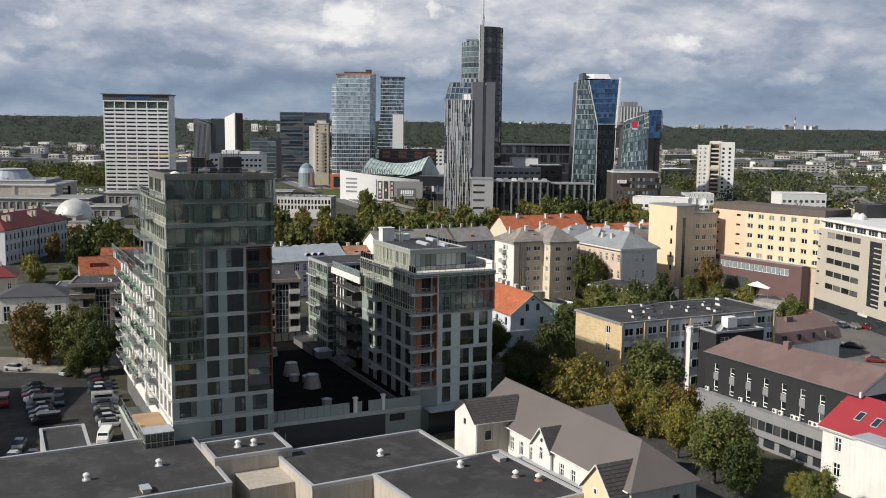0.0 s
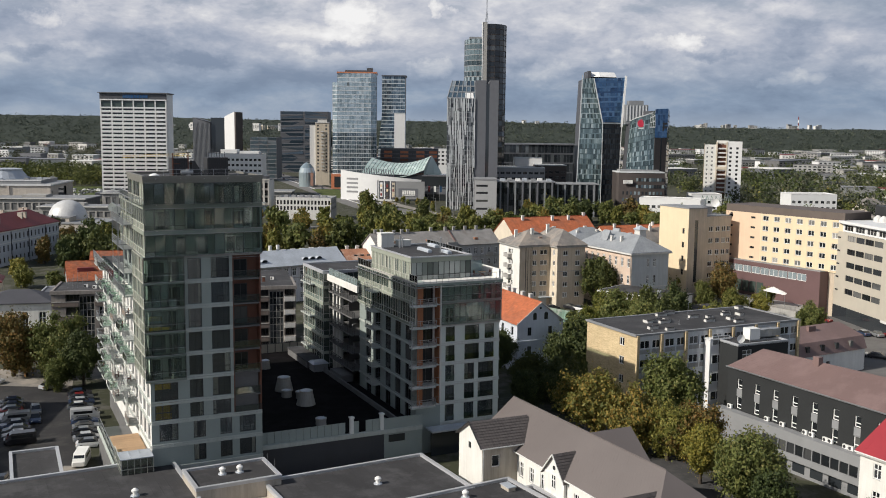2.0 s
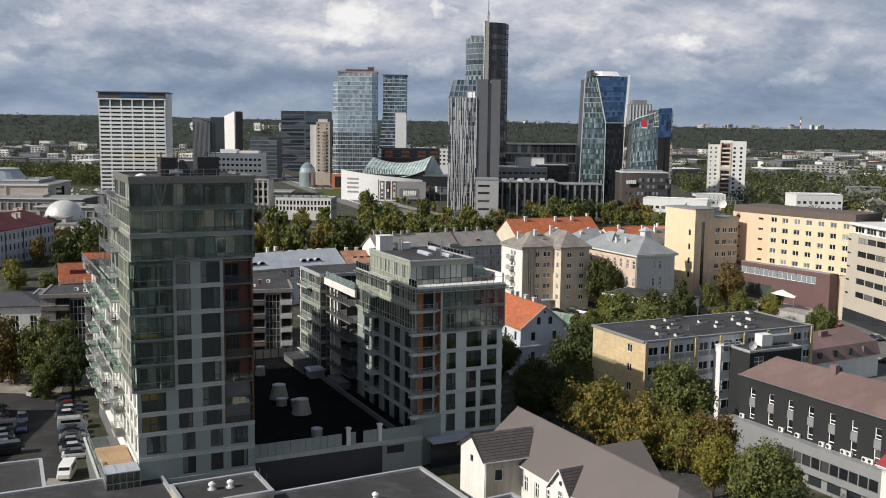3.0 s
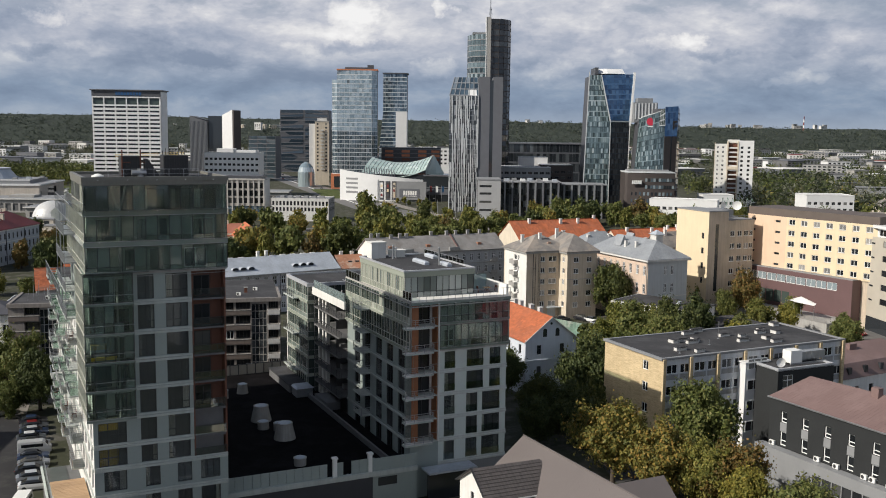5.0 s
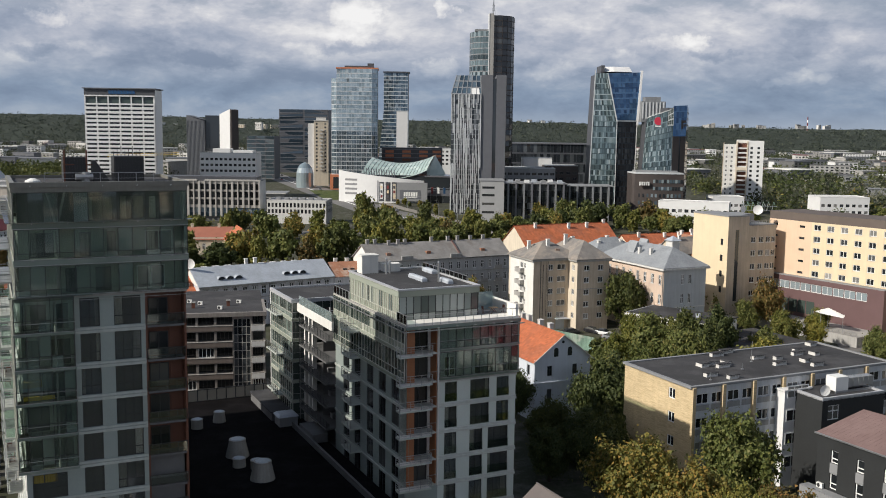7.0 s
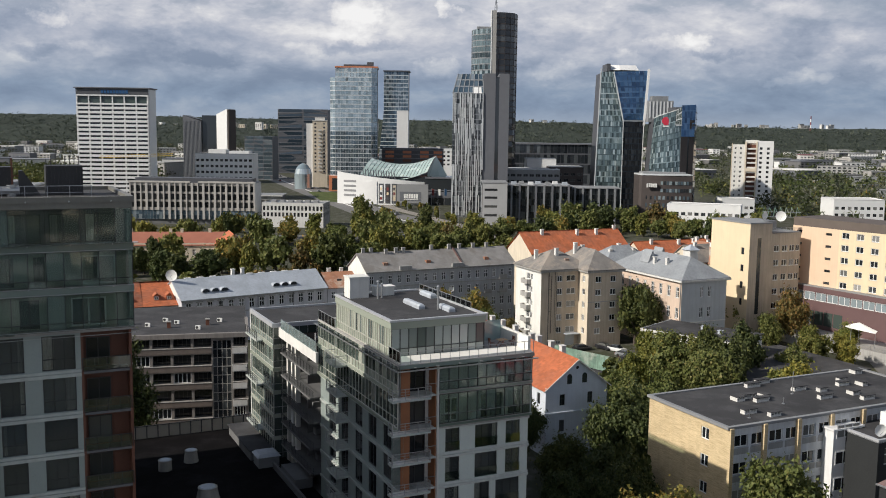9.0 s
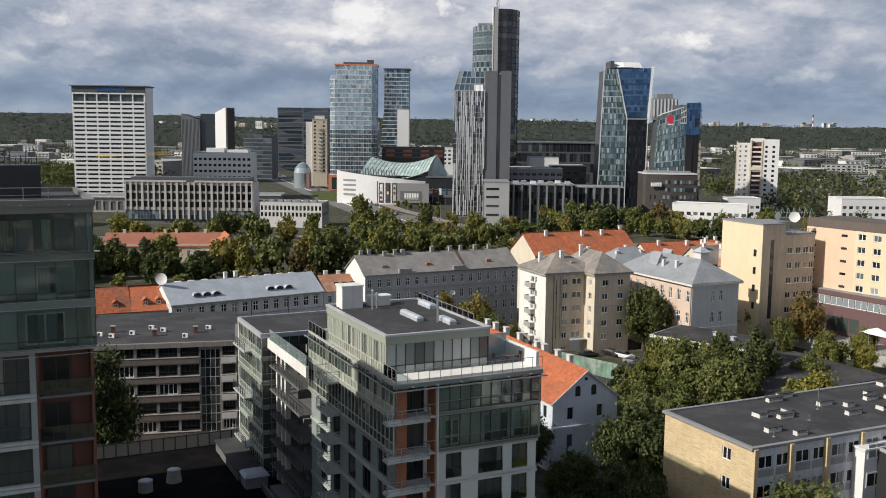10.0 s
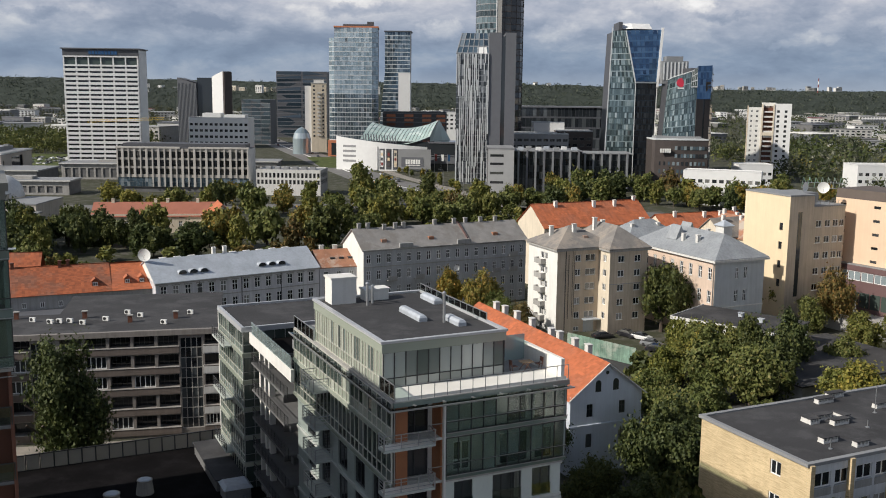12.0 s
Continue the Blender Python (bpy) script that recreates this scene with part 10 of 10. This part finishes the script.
def crown_mesh(kind, size, seed, tall=1.0, weep=False):
    """Leaf clumps over a heap of uneven boughs, for a crown of radius 1 about the origin (height from -tall to tall)."""
    key = (kind, size, seed, tall, weep)
    if key in CROWNS:
        return CROWNS[key]
    r = np.random.RandomState(seed)
    count, leaf = {"near": (27500, 0.027), "close": (15000, 0.038), "mid": (4800, 0.066), "far": (1300, 0.13)}[size]
    boughs = {"near": 190, "close": 150, "mid": 90, "far": 30}[size]
    # a few uneven lobes make up the crown, boughs fill the lobes
    lobes = []
    for k in range(7 if size != "far" else 4):
        d = r.normal(size=3)
        d /= np.linalg.norm(d)
        lobes.append((d * r.uniform(0.25, 0.58) * (1, 1, 0.9), r.uniform(0.30, 0.50)))
    lobes.append((np.array((0.0, 0.0, 0.05)), 0.6))
    share = np.array([q[1] ** 2 for q in lobes])
    cents, rads = [], []
    for k in range(boughs):
        c, size_r = lobes[r.choice(len(lobes), p=share / share.sum())]
        d = r.normal(size=3)
        d /= np.linalg.norm(d)
        cents.append(c + d * size_r * r.uniform(0.2, 1.05) ** 0.6), rads.append(r.uniform(0.06, 0.17))
    cents, rads = np.array(cents), np.array(rads)
    pick = r.choice(boughs, count, p=rads**2 / (rads**2).sum())
    d = r.normal(size=(count, 3))
    d /= np.linalg.norm(d, axis=1)[:, None]
    pos = cents[pick] + d * (rads[pick] * np.abs(r.normal(size=count)) * 0.85 + 0.015)[:, None]
    if weep:
        pos[:, 2] -= np.abs(r.normal(size=count)) * 0.35 * np.hypot(pos[:, 0], pos[:, 1])
    pos[:, 2] *= tall
    a = d * 0.45 + pos * 0.75 + r.normal(size=(count, 3)) * 0.6
    a /= np.linalg.norm(a, axis=1)[:, None]
    t = np.cross(a, r.normal(size=(count, 3)))
    t /= np.linalg.norm(t, axis=1)[:, None]
    b = np.cross(a, t)
    s = (leaf * r.uniform(0.55, 1.35, count))[:, None]
    ragged = [(-1.1, -0.5), (0.9, -0.7), (0.15, 1.2)]
    v = np.stack([pos + s * (u * t + w * b) for u, w in ragged], 1).reshape(-1, 3)
    me = bpy.data.meshes.new("crown")
    me.from_pydata(v.tolist(), [], [(3 * i, 3 * i + 1, 3 * i + 2) for i in range(count)])
    me.materials.append(LEAVES[kind])
    CROWNS[key] = me
    return me


TRUNKS = {}


def trunk_mesh(seed):
    """A tapered trunk with limbs, one unit high to the crown's middle."""
    if seed not in TRUNKS:
        r, g = random.Random(seed), M()
        g.cyl(0, 0, 0, 0.55, 0.045, 0.03, 8)
        for k in range(7):
            a, z = k * 2.4 + r.uniform(-0.4, 0.4), 0.36 + 0.05 * k
            p, q = Vector((0, 0, z)), Vector((0.32 * math.cos(a), 0.32 * math.sin(a), z + r.uniform(0.2, 0.42)))
            g.bar(p, p.lerp(q, 0.55) + Vector((0, 0, -0.02)), 0.032)
            g.bar(p.lerp(q, 0.5) + Vector((0, 0, -0.02)), q, 0.018)
        g.cyl(0, 0, 0.55, 1.05, 0.03, 0.008, 6)
        TRUNKS[seed] = g.mesh("trunk", bark)
    return TRUNKS[seed]


TREE_WORDS = {"green": "leafy green tree in late summer leaf", "dark": "dense dark green tree in full leaf", "autumn": "broad tree turning yellow and orange", "yellow": "light green tree with yellowing leaves", "russet": "tree with reddish brown autumn leaves"}


def tree(x, y, h, r, kind="green", size="mid", seed=0, z=0.0, weep=False, tall=None):
    """h: full height; r: crown radius."""
    mid = h * 0.47
    lift = (h - mid) / (0.92 * (tall or 1.0))
    t = thing("tree", pose(x, y, z, rz=(x * 37 + y * 11) % 360), TREE_WORDS[kind] if not weep else "weeping willow with hanging pale green twigs", "tree", "trees")
    part("trunk", trunk_mesh(seed % 4), None, t, "", Matrix.Diagonal((h * 0.62, h * 0.62, mid, 1)))
    part("crown", crown_mesh(kind, size, seed, tall or 1.0, weep), None, t, "", Matrix.Translation((0, 0, mid)) @ Matrix.Diagonal((r, r, lift, 1)))


# near trees between the houses
for k, (x, y, h, r, kind) in enumerate((
        (23.2, 158.5, 13.5, 6.0, "autumn"), (29.5, 155.0, 12.0, 5.2, "autumn"), (37.6, 165.0, 15.0, 6.3, "green"), (37.5, 149.5, 11.5, 4.8, "russet"), (33.5, 151.5, 10.5, 4.2, "yellow"),
        (38.6, 131.5, 12.5, 5.6, "green"), (42.5, 135.0, 10.0, 4.0, "green"), (41.0, 126.5, 9.0, 4.0, "dark"), (48.2, 118.8, 8.0, 3.2, "green"), (48.5, 124.0, 5.0, 2.6, "yellow"), (36.0, 142.0, 10.0, 4.0, "yellow"),
        (25.6, 194.0, 15.0, 6.0, "dark"), (15.5, 191.0, 8.5, 4.4, "dark"), (20.0, 184.0, 9.5, 4.6, "dark"), (27.0, 202.0, 14.0, 5.0, "green"), (10.5, 200.0, 11.0, 4.5, "dark"), (22.0, 176.0, 10.5, 4.4, "dark"), (14.5, 176.0, 8.5, 3.8, "dark"),
        (-84.5, 196.0, 15.5, 7.0, "russet"), (-75.2, 194.0, 15.0, 6.0, "green"), (-68.5, 190.0, 12.0, 4.6, "dark"), (-71.5, 186.5, 8.0, 3.2, "green"))):
    tree(x, y, h, r * 1.12, kind, "near", k % 5)
tree(-47.6, 200.0, 22.0, 6.6, "dark", "near", 3, tall=1.4)
tree(-50.0, 204.0, 14.0, 4.2, "dark", "near", 1, tall=1.3)
corner = p_at @ Vector((-3.4, PD - 2.2, 0))
tree(corner.x, corner.y, 12.0, 3.4, "dark", "mid", 2)
# middle trees
mids = [(88, 238.5, 10, 4.4, "green"), (45.5, 299, 10, 5, "green"), (49, 268, 11, 5.5, "green"), (44, 261, 9, 4.5, "yellow"), (56, 262, 9, 4.4, "green"), (63, 258, 11, 5.2, "green"), (71, 292, 11, 5, "yellow"), (79.5, 286, 14, 5.6, "russet"), (88, 275, 8, 4, "yellow"), (73, 282, 9, 4, "green"),
        (37.5, 245, 8, 4.4, "yellow"), (40, 234, 12, 5.6, "green"), (45.5, 230, 12.5, 5.8, "green"), (51, 236, 13, 5.8, "dark"), (34, 238, 9, 4.2, "yellow"), (30, 226, 9, 4.5, "green"), (36, 220, 10, 4.8, "green"), (57, 246, 12, 5, "dark"), (42.4, 280.0, 17, 6.9, "dark"), (68, 250, 8, 4, "green"), (76, 262, 10, 4.6, "green"), (64, 236, 8, 3.6, "green"), (83, 262, 8, 3.4, "yellow"), (92, 252, 7, 3.4, "green"), (43, 215, 8, 3.6, "green"),
        (5.6, 286, 12.5, 5.4, "autumn"), (-1.0, 291, 12, 4.6, "autumn"), (13.5, 276, 8, 3.4, "russet"), (9.5, 280, 9, 4, "green"),
        (-128, 372, 10, 7, "dark"), (-118, 378, 12, 7, "dark"), (-109, 381, 12.5, 7, "dark"), (-100, 376, 11, 5, "dark"), (-139, 368, 10, 7, "dark"), (-72, 378, 16, 8, "autumn"), (-64, 370, 12, 5, "yellow"), (-56.5, 374, 16, 8, "green"), (-48, 370, 12, 5, "russet"), (-77, 455, 16, 8, "green"), (-38.5, 376, 17, 7.5, "dark"), (-30, 380, 14, 6, "green"),
        (-38, 476, 20, 8, "green"), (-26, 470, 16, 7, "green"), (-22.5, 418, 15, 7, "green"), (-30, 430, 17, 7, "green"), (-12, 440, 12, 6, "green"), (-3.5, 474, 12, 7, "autumn"), (10, 468, 14, 7.5, "yellow"), (0, 462, 11, 6, "russet"), (22, 478, 12, 7, "green"), (33, 482, 12, 7, "green"), (58, 527, 17, 9, "green"), (73, 529, 17, 9, "dark"), (86, 525, 13, 7, "green"), (48, 515, 13, 7, "yellow"), (103, 550, 14, 7, "russet"), (103, 500, 13, 6, "autumn"), (112, 505, 11, 6, "green"), (122, 500, 12, 6, "autumn"), (134, 498, 10, 6, "green"), (95, 505, 10, 6, "green"),
        (-120, 340, 14, 7.5, "dark"), (-110, 332, 11, 6, "green"), (-128, 335, 13, 6, "dark"), (-104, 318, 10, 5, "dark"), (-143, 352, 10, 4.6, "russet"), (-137, 318, 8, 4, "yellow"), (-128, 300, 8, 4.5, "yellow"), (-116, 296, 7, 4, "green"), (-168, 420, 13, 6, "dark"), (-158, 410, 9, 5, "russet"),
        (208, 588, 14, 9, "yellow"), (152, 540, 11, 6, "green"), (160, 560, 12, 6, "green"), (170, 530, 11, 6, "autumn"), (230, 560, 12, 7, "green")]
belt = random.Random(21)
for x0, x1, y0, y1, n, kinds in ((-50, 45, 395, 500, 30, ("green", "green", "dark", "yellow", "autumn")), (40, 135, 490, 545, 16, ("green", "dark", "autumn", "green")), (-142, -42, 358, 392, 24, ("dark", "dark", "green", "dark")), (26, 66, 218, 262, 12, ("green", "dark", "yellow")), (-150, -58, 425, 505, 11, ("green", "dark", "yellow", "autumn"))):
    for _ in range(n):
        spot = (belt.uniform(x0, x1), belt.uniform(y0, y1), belt.uniform(9, 15), belt.uniform(4.5, 7.5), belt.choice(kinds))
        if not (24 < spot[0] < 38.5 and 222 < spot[1] < 262):  # the yard stays open
            mids.append(spot)
for u, v, h, r, kind in ((4.6, -5.0, 10.5, 4.0, "yellow"), (8.4, -5.4, 11.5, 4.8, "green"), (13.0, -4.6, 10.5, 4.4, "green"), (17.2, -5.2, 11.5, 4.8, "dark"), (20.8, -4.2, 10.0, 4.2, "green"), (11.0, -9.5, 10.0, 4.6, "yellow")):
    q = sheds.matrix_basis @ Vector((u, v, 0))
    mids.append((q.x, q.y, h, r, kind))
sheds_frame = sheds.matrix_basis.inverted()
for k, (x, y, h, r, kind) in enumerate(mids):
    q = sheds_frame @ Vector((x, y, 0))
    if -2 < q.x < 22 and -2.5 < q.y < 15:  # the outbuilding stands here
        continue
    tree(x, y, h, r, kind, "close" if y < 305 else "mid", k % 6)
tree(-97, 396, 13, 6, "yellow", "mid", 9, weep=True)
tree(-14.5, 452, 13, 6, "yellow", "mid", 10, weep=True)
# rows along the avenue and in the river meadows
r = random.Random(11)
for k in range(34):
    u = k / 33
    tree(26 - 150 * u + r.uniform(-2, 2), 500 + 430 * u + r.uniform(-4, 4), r.uniform(4, 7), r.uniform(1.8, 2.8), r.choice(("autumn", "yellow", "green")), "far", k % 4)
far_spots = []
for k in range(150):
    x, y = r.choice(((-650, -245), (-235, -40), (120, 760)))[0:2], 0
    x = r.uniform(*x)
    y = r.uniform(560, 1150)
    if -190 < x < 40 and (y < 860 or abs(x + 150) < 60):
        continue
    if -262 < x < -180 and y < 720 or -440 < x < -180 and y < 790:
        continue
    far_spots.append((x, y, 0.0))


LEAVES["dull"] = leaf_mat("dull_leaves", [(0.0, (0.05, 0.058, 0.035)), (0.6, (0.075, 0.083, 0.048)), (1.0, (0.11, 0.105, 0.06))])


def woods(name, n, area, seed, kind, hgt=(8, 16), leaves=44):
    """Distant tree crowns by the hundred, one heap of clumps."""
    q = np.random.RandomState(seed)
    spots = [(q.uniform(*area[0]), q.uniform(*area[1]), 0.0) for _ in range(n)] if area else []
    return heap_of_trees(name, spots, q, kind, hgt, leaves)


def heap_of_trees(name, spots, q, kind, hgt, leaves, label="distant belt of mixed trees"):
    n, m = len(spots), leaves
    h = q.uniform(*hgt, n)[:, None, None]
    base = np.array(spots)[:, None, :] + h * np.array((0, 0, 0.52))
    c = base + np.clip(q.normal(size=(n, m, 3)), -1.7, 1.7) * h * np.array((0.27, 0.27, 0.24))
    v = c[:, :, None, :] + q.normal(size=(n, m, 3, 3)) * h[..., None] * 0.085 * (44 / m) ** 0.35
    me = bpy.data.meshes.new(name)
    me.from_pydata(v.reshape(-1, 3).tolist(), [], [(3 * k, 3 * k + 1, 3 * k + 2) for k in range(n * m)])
    me.materials.append(LEAVES[kind])
    return tagged(new(name, me), label, "trees", kind="stuff")


heap_of_trees("distant_trees", far_spots[::2], np.random.RandomState(5), "green", (8, 15), 420)
heap_of_trees("distant_trees", far_spots[1::2], np.random.RandomState(6), "dark", (8, 15), 420)
LEAVES["silver"] = leaf_mat("silver_leaves", [(0.0, (0.10, 0.11, 0.085)), (0.6, (0.17, 0.18, 0.14)), (1.0, (0.25, 0.25, 0.19))])
woods("distant_trees", 420, ((190, 700), (545, 1000)), 31, "dull", (8, 15), 80)
woods("distant_trees", 120, ((190, 700), (545, 1000)), 44, "green", (8, 14), 80)
woods("distant_trees", 320, ((190, 700), (545, 1000)), 41, "dark", (8, 15), 80)
woods("distant_trees", 90, ((210, 520), (600, 900)), 42, "silver", (9, 15), 90)
woods("distant_trees", 70, ((210, 620), (560, 900)), 43, "autumn", (7, 12), 80)
woods("distant_trees", 150, ((-440, -250), (800, 930)), 32, "dark", (11, 18), 130)
woods("distant_trees", 40, ((-440, -250), (790, 900)), 33, "green", (9, 15), 110)
woods("distant_trees", 120, ((-700, -440), (600, 930)), 34, "dark", (8, 15), 70)
woods("distant_trees", 900, ((-1300, -250), (850, 2300)), 1, "dull")
woods("distant_trees", 500, ((-220, 250), (1150, 2500)), 2, "dull")
woods("distant_trees", 2400, ((220, 1700), (700, 2700)), 3, "dull", (6, 12), 30)
woods("distant_trees", 500, ((220, 1500), (700, 2300)), 4, "dark")

# the woods that cover the slopes on the horizon
# leaf colours raised and blued in place of haze over the hills
LEAVES["wood"] = leaf_mat("hazed_hill_leaves", [(0.0, (0.044, 0.056, 0.050)), (0.6, (0.074, 0.088, 0.072)), (1.0, (0.115, 0.122, 0.090))])
q = np.random.RandomState(17)
spots = []
for grid in SLOPES:
    w = len(grid[0]) - 1
    for _ in range(3400):
        v, u = q.uniform(0.0, 2.99), q.uniform(0, w - 0.01)
        i, j, a, b = int(u), int(v), u - int(u), v - int(v)
        lower = [grid[j][i][k] * (1 - a) + grid[j][i + 1][k] * a for k in range(3)]
        upper = [grid[j + 1][i][k] * (1 - a) + grid[j + 1][i + 1][k] * a for k in range(3)]
        spots.append([lower[k] * (1 - b) + upper[k] * b - (5 if k == 2 else 0) for k in range(3)])
heap_of_trees("hill_woods", spots, q, "wood", (8, 15), 14, "mixed woods covering the distant slopes")
# low growth that fills the gardens behind the old houses
for x0, x1, y0, y1, n in ((-135, -60, 325, 365, 16), (-60, -18, 330, 372, 8), (-45, 40, 400, 470, 14), (30, 62, 205, 255, 14)):
    for k in range(n):
        tree(belt.uniform(x0, x1), belt.uniform(y0, y1), belt.uniform(4.5, 7), belt.uniform(3.0, 4.6), belt.choice(("dark", "green", "yellow", "russet")), "far", k % 4)


# ---- parked cars ----
def car_paint():
    m, nodes, links, p = node_mat("car_paint")
    o = nodes.new("ShaderNodeObjectInfo").outputs["Random"]
    links.new(ramp(nodes, links, o, [(0.0, (0.02, 0.02, 0.024)), (0.22, (0.5, 0.51, 0.52)), (0.42, (0.10, 0.11, 0.12)), (0.55, (0.75, 0.75, 0.74)), (0.68, (0.03, 0.05, 0.10)), (0.80, (0.22, 0.23, 0.24)), (0.92, (0.22, 0.02, 0.02))], True), p.inputs["Base Color"])
    p.inputs["Roughness"].default_value, p.inputs["Metallic"].default_value = 0.28, 0.25
    p.inputs["Coat Weight"].default_value = 0.6
    return m


paint = car_paint()
rubber = surface("tyre_rubber", (0.02, 0.02, 0.02), 0.9, vary=0.2, bump=0.0)
lamp_red = surface("tail_lamp", (0.35, 0.01, 0.01), 0.3, vary=0.05, bump=0.0)


def loft(profile, mats):
    """Body lofted over cross-sections (y, half-width low, half-width high, z low, z high)."""
    g = M()
    rings = [[(-a, y, z0), (a, y, z0), (a * 1.02, y, (z0 + z1) / 2), (b, y, z1), (-b, y, z1), (-a * 1.02, y, (z0 + z1) / 2)] for y, a, b, z0, z1 in profile]
    for p, q in zip(rings[:-1], rings[1:]):
        for i in range(6):
            j = (i + 1) % 6
            g.face([p[i], p[j], q[j], q[i]][::-1])
    g.face(rings[0]).face(rings[-1][::-1])
    return g


body_mesh = loft([(-2.15, 0.70, 0.62, 0.35, 0.62), (-2.05, 0.84, 0.78, 0.25, 0.74), (-1.1, 0.88, 0.82, 0.2, 0.90), (1.3, 0.88, 0.82, 0.2, 0.95), (1.95, 0.86, 0.78, 0.25, 0.92), (2.15, 0.76, 0.68, 0.38, 0.80)], paint).mesh("body", paint)
cabin_mesh = loft([(-1.15, 0.74, 0.72, 0.88, 0.91), (-0.45, 0.76, 0.60, 0.90, 1.40), (0.95, 0.76, 0.60, 0.92, 1.42), (1.75, 0.72, 0.66, 0.92, 0.98)], dark_glass).mesh("cabin_glass", room_glass)
top_mesh = M().prism([(-0.62, -0.5), (0.62, -0.5), (0.62, 1.0), (-0.62, 1.0)], 1.40, 1.46, 0, [(-0.54, -0.35), (0.54, -0.35), (0.54, 0.9), (-0.54, 0.9)]).mesh("car_roof", paint)
wheel_mesh = M(pose(0, 0, 0, ry=90)).cyl(0, 0, -0.1, 0.1, 0.32, 0.32, 14).mesh("tyre", rubber)
head_mesh = M().box(-0.14, -0.03, -0.07, 0.14, 0.03, 0.07).mesh("headlight", white_plastic)
tail_mesh = M().box(-0.12, -0.03, -0.08, 0.12, 0.03, 0.08).mesh("tail_light", lamp_red)
van_body = loft([(-2.3, 0.8, 0.7, 0.4, 0.95), (-2.1, 0.92, 0.85, 0.28, 1.05), (-1.5, 0.94, 0.80, 0.25, 1.75), (-1.1, 0.95, 0.84, 0.25, 1.95), (2.2, 0.95, 0.84, 0.25, 1.95), (2.35, 0.9, 0.8, 0.35, 1.85)], paint).mesh("body", paint)
van_glass = M().face([(-0.78, -2.02, 1.12), (0.78, -2.02, 1.12), (0.70, -1.5, 1.78), (-0.70, -1.5, 1.78)]).box(-0.955, -1.2, 1.15, -0.93, 1.8, 1.65).box(0.93, -1.2, 1.15, 0.955, 1.8, 1.65).mesh("cabin_glass", room_glass)


def make_car(van=False, far=False):
    c = thing("parked_van" if van else "parked_car", pose(0, 0, 0), "parked family car on dark asphalt" if not van else "parked van on dark asphalt", "car", "parked cars")
    b = part("body", van_body if van else body_mesh, None, c)
    part("cabin_glass", van_glass if van else cabin_mesh, None, c)
    if not van:
        part("car_roof", top_mesh, None, c)
    for sx in (-0.8, 0.8):
        for sy in (-1.35, 1.35):
            part("tyre", wheel_mesh, None, c, "", pose(sx, sy, 0.32))
        if far:
            continue
        part("headlight", head_mesh, None, b, "", pose(sx * 0.72, -2.1, 0.62))
        part("tail_light", tail_mesh, None, b, "", pose(sx * 0.78, 2.12, 0.72))
    return c


def park(spots):
    for x, y, a, van in spots:
        c = make_car(van)
        c.matrix_basis = pose(x, y, 0.03, rz=a)
        if (x, y) == (-52.8, 147.0):
            white = van_body.copy()
            white.materials[0] = white_plastic
            c.children[0].data = white
            tagged(c, "white van parked on dark asphalt by a porch", "car", "parked cars")


rc = random.Random(5)
spots = []
for k in range(11):
    u = k / 10
    spots.append((-66.6 + 12.2 * u + rc.uniform(-0.3, 0.3), 182.6 - 28.0 * u, 112 + rc.uniform(-3, 3), k in (5,)))
for k in range(9):
    u = k / 8
    spots.append((-76.6 + 11.0 * u + rc.uniform(-0.3, 0.3), 176.5 - 21.0 * u, 292 + rc.uniform(-3, 3), k in (4, 8)))
spots += [(-73.8, 187.5, 150, False), (-80.5, 167.5, 20, False), (-77.2, 165.8, 20, True), (-52.8, 147.0, 10, True), (-64.6, 143.2, 14, False), (-63.0, 137.3, 8, False), (-60.4, 138.0, 8, False), (-58.0, 132.4, 12, False), (-86, 190.5, 80, False), (-91, 189, 80, False), (-70.0, 172.0, 25, False), (-68.0, 167.0, 25, False)]
spots += [(29.6, 274.2, 112, False), (34.8, 275.6, 40, False), (37.2, 273.6, 50, False), (38.2, 268.6, 60, False), (38.4, 264.6, 70, False), (95.7, 220.4, 60, False), (92.5, 222.6, 60, False), (94.5, 206.4, 75, False), (100.2, 290.6, 20, False), (101.0, 285.4, 20, False), (111.2, 283.6, 30, False), (106.0, 281.5, 30, False), (112.0, 262.0, 30, False), (100.0, 262.0, 30, False)]
for k in range(9):
    spots.append((100.0 + 2.9 * k + rc.uniform(-0.2, 0.2), 246.0 - 1.2 * k, 190 + rc.uniform(-3, 3), k == 6))
park(spots)
for k in range(16):
    u = k / 15
    c = make_car(k % 7 == 3, True)
    c.matrix_basis = pose(18 - 210 * u + rc.uniform(-8, 8), 500 + 560 * u + rc.uniform(-4, 4), 0.035, rz=20 + rc.uniform(-3, 3) + (180 if k % 2 else 0))


# ---- street lamps along the avenue ----
def street_lamp(x, y, h=9.0):
    p = thing("street_lamp", pose(x, y, 0), "tall grey street lamp with a single arm", "street lamp", "street lamps")
    part("pole", M().cyl(0, 0, 0, h, 0.12, 0.07, 8), steel, p)
    part("arm", M().bar((0, 0, h), (-1.8, 0, h + 0.4), 0.08), steel, p)
    part("lantern", M().box(-2.4, -0.15, h + 0.32, -1.6, 0.15, h + 0.46), grey_panel, p)


for k in range(14):
    u = k / 13
    street_lamp(14 - 130 * u, 520 + 380 * u)
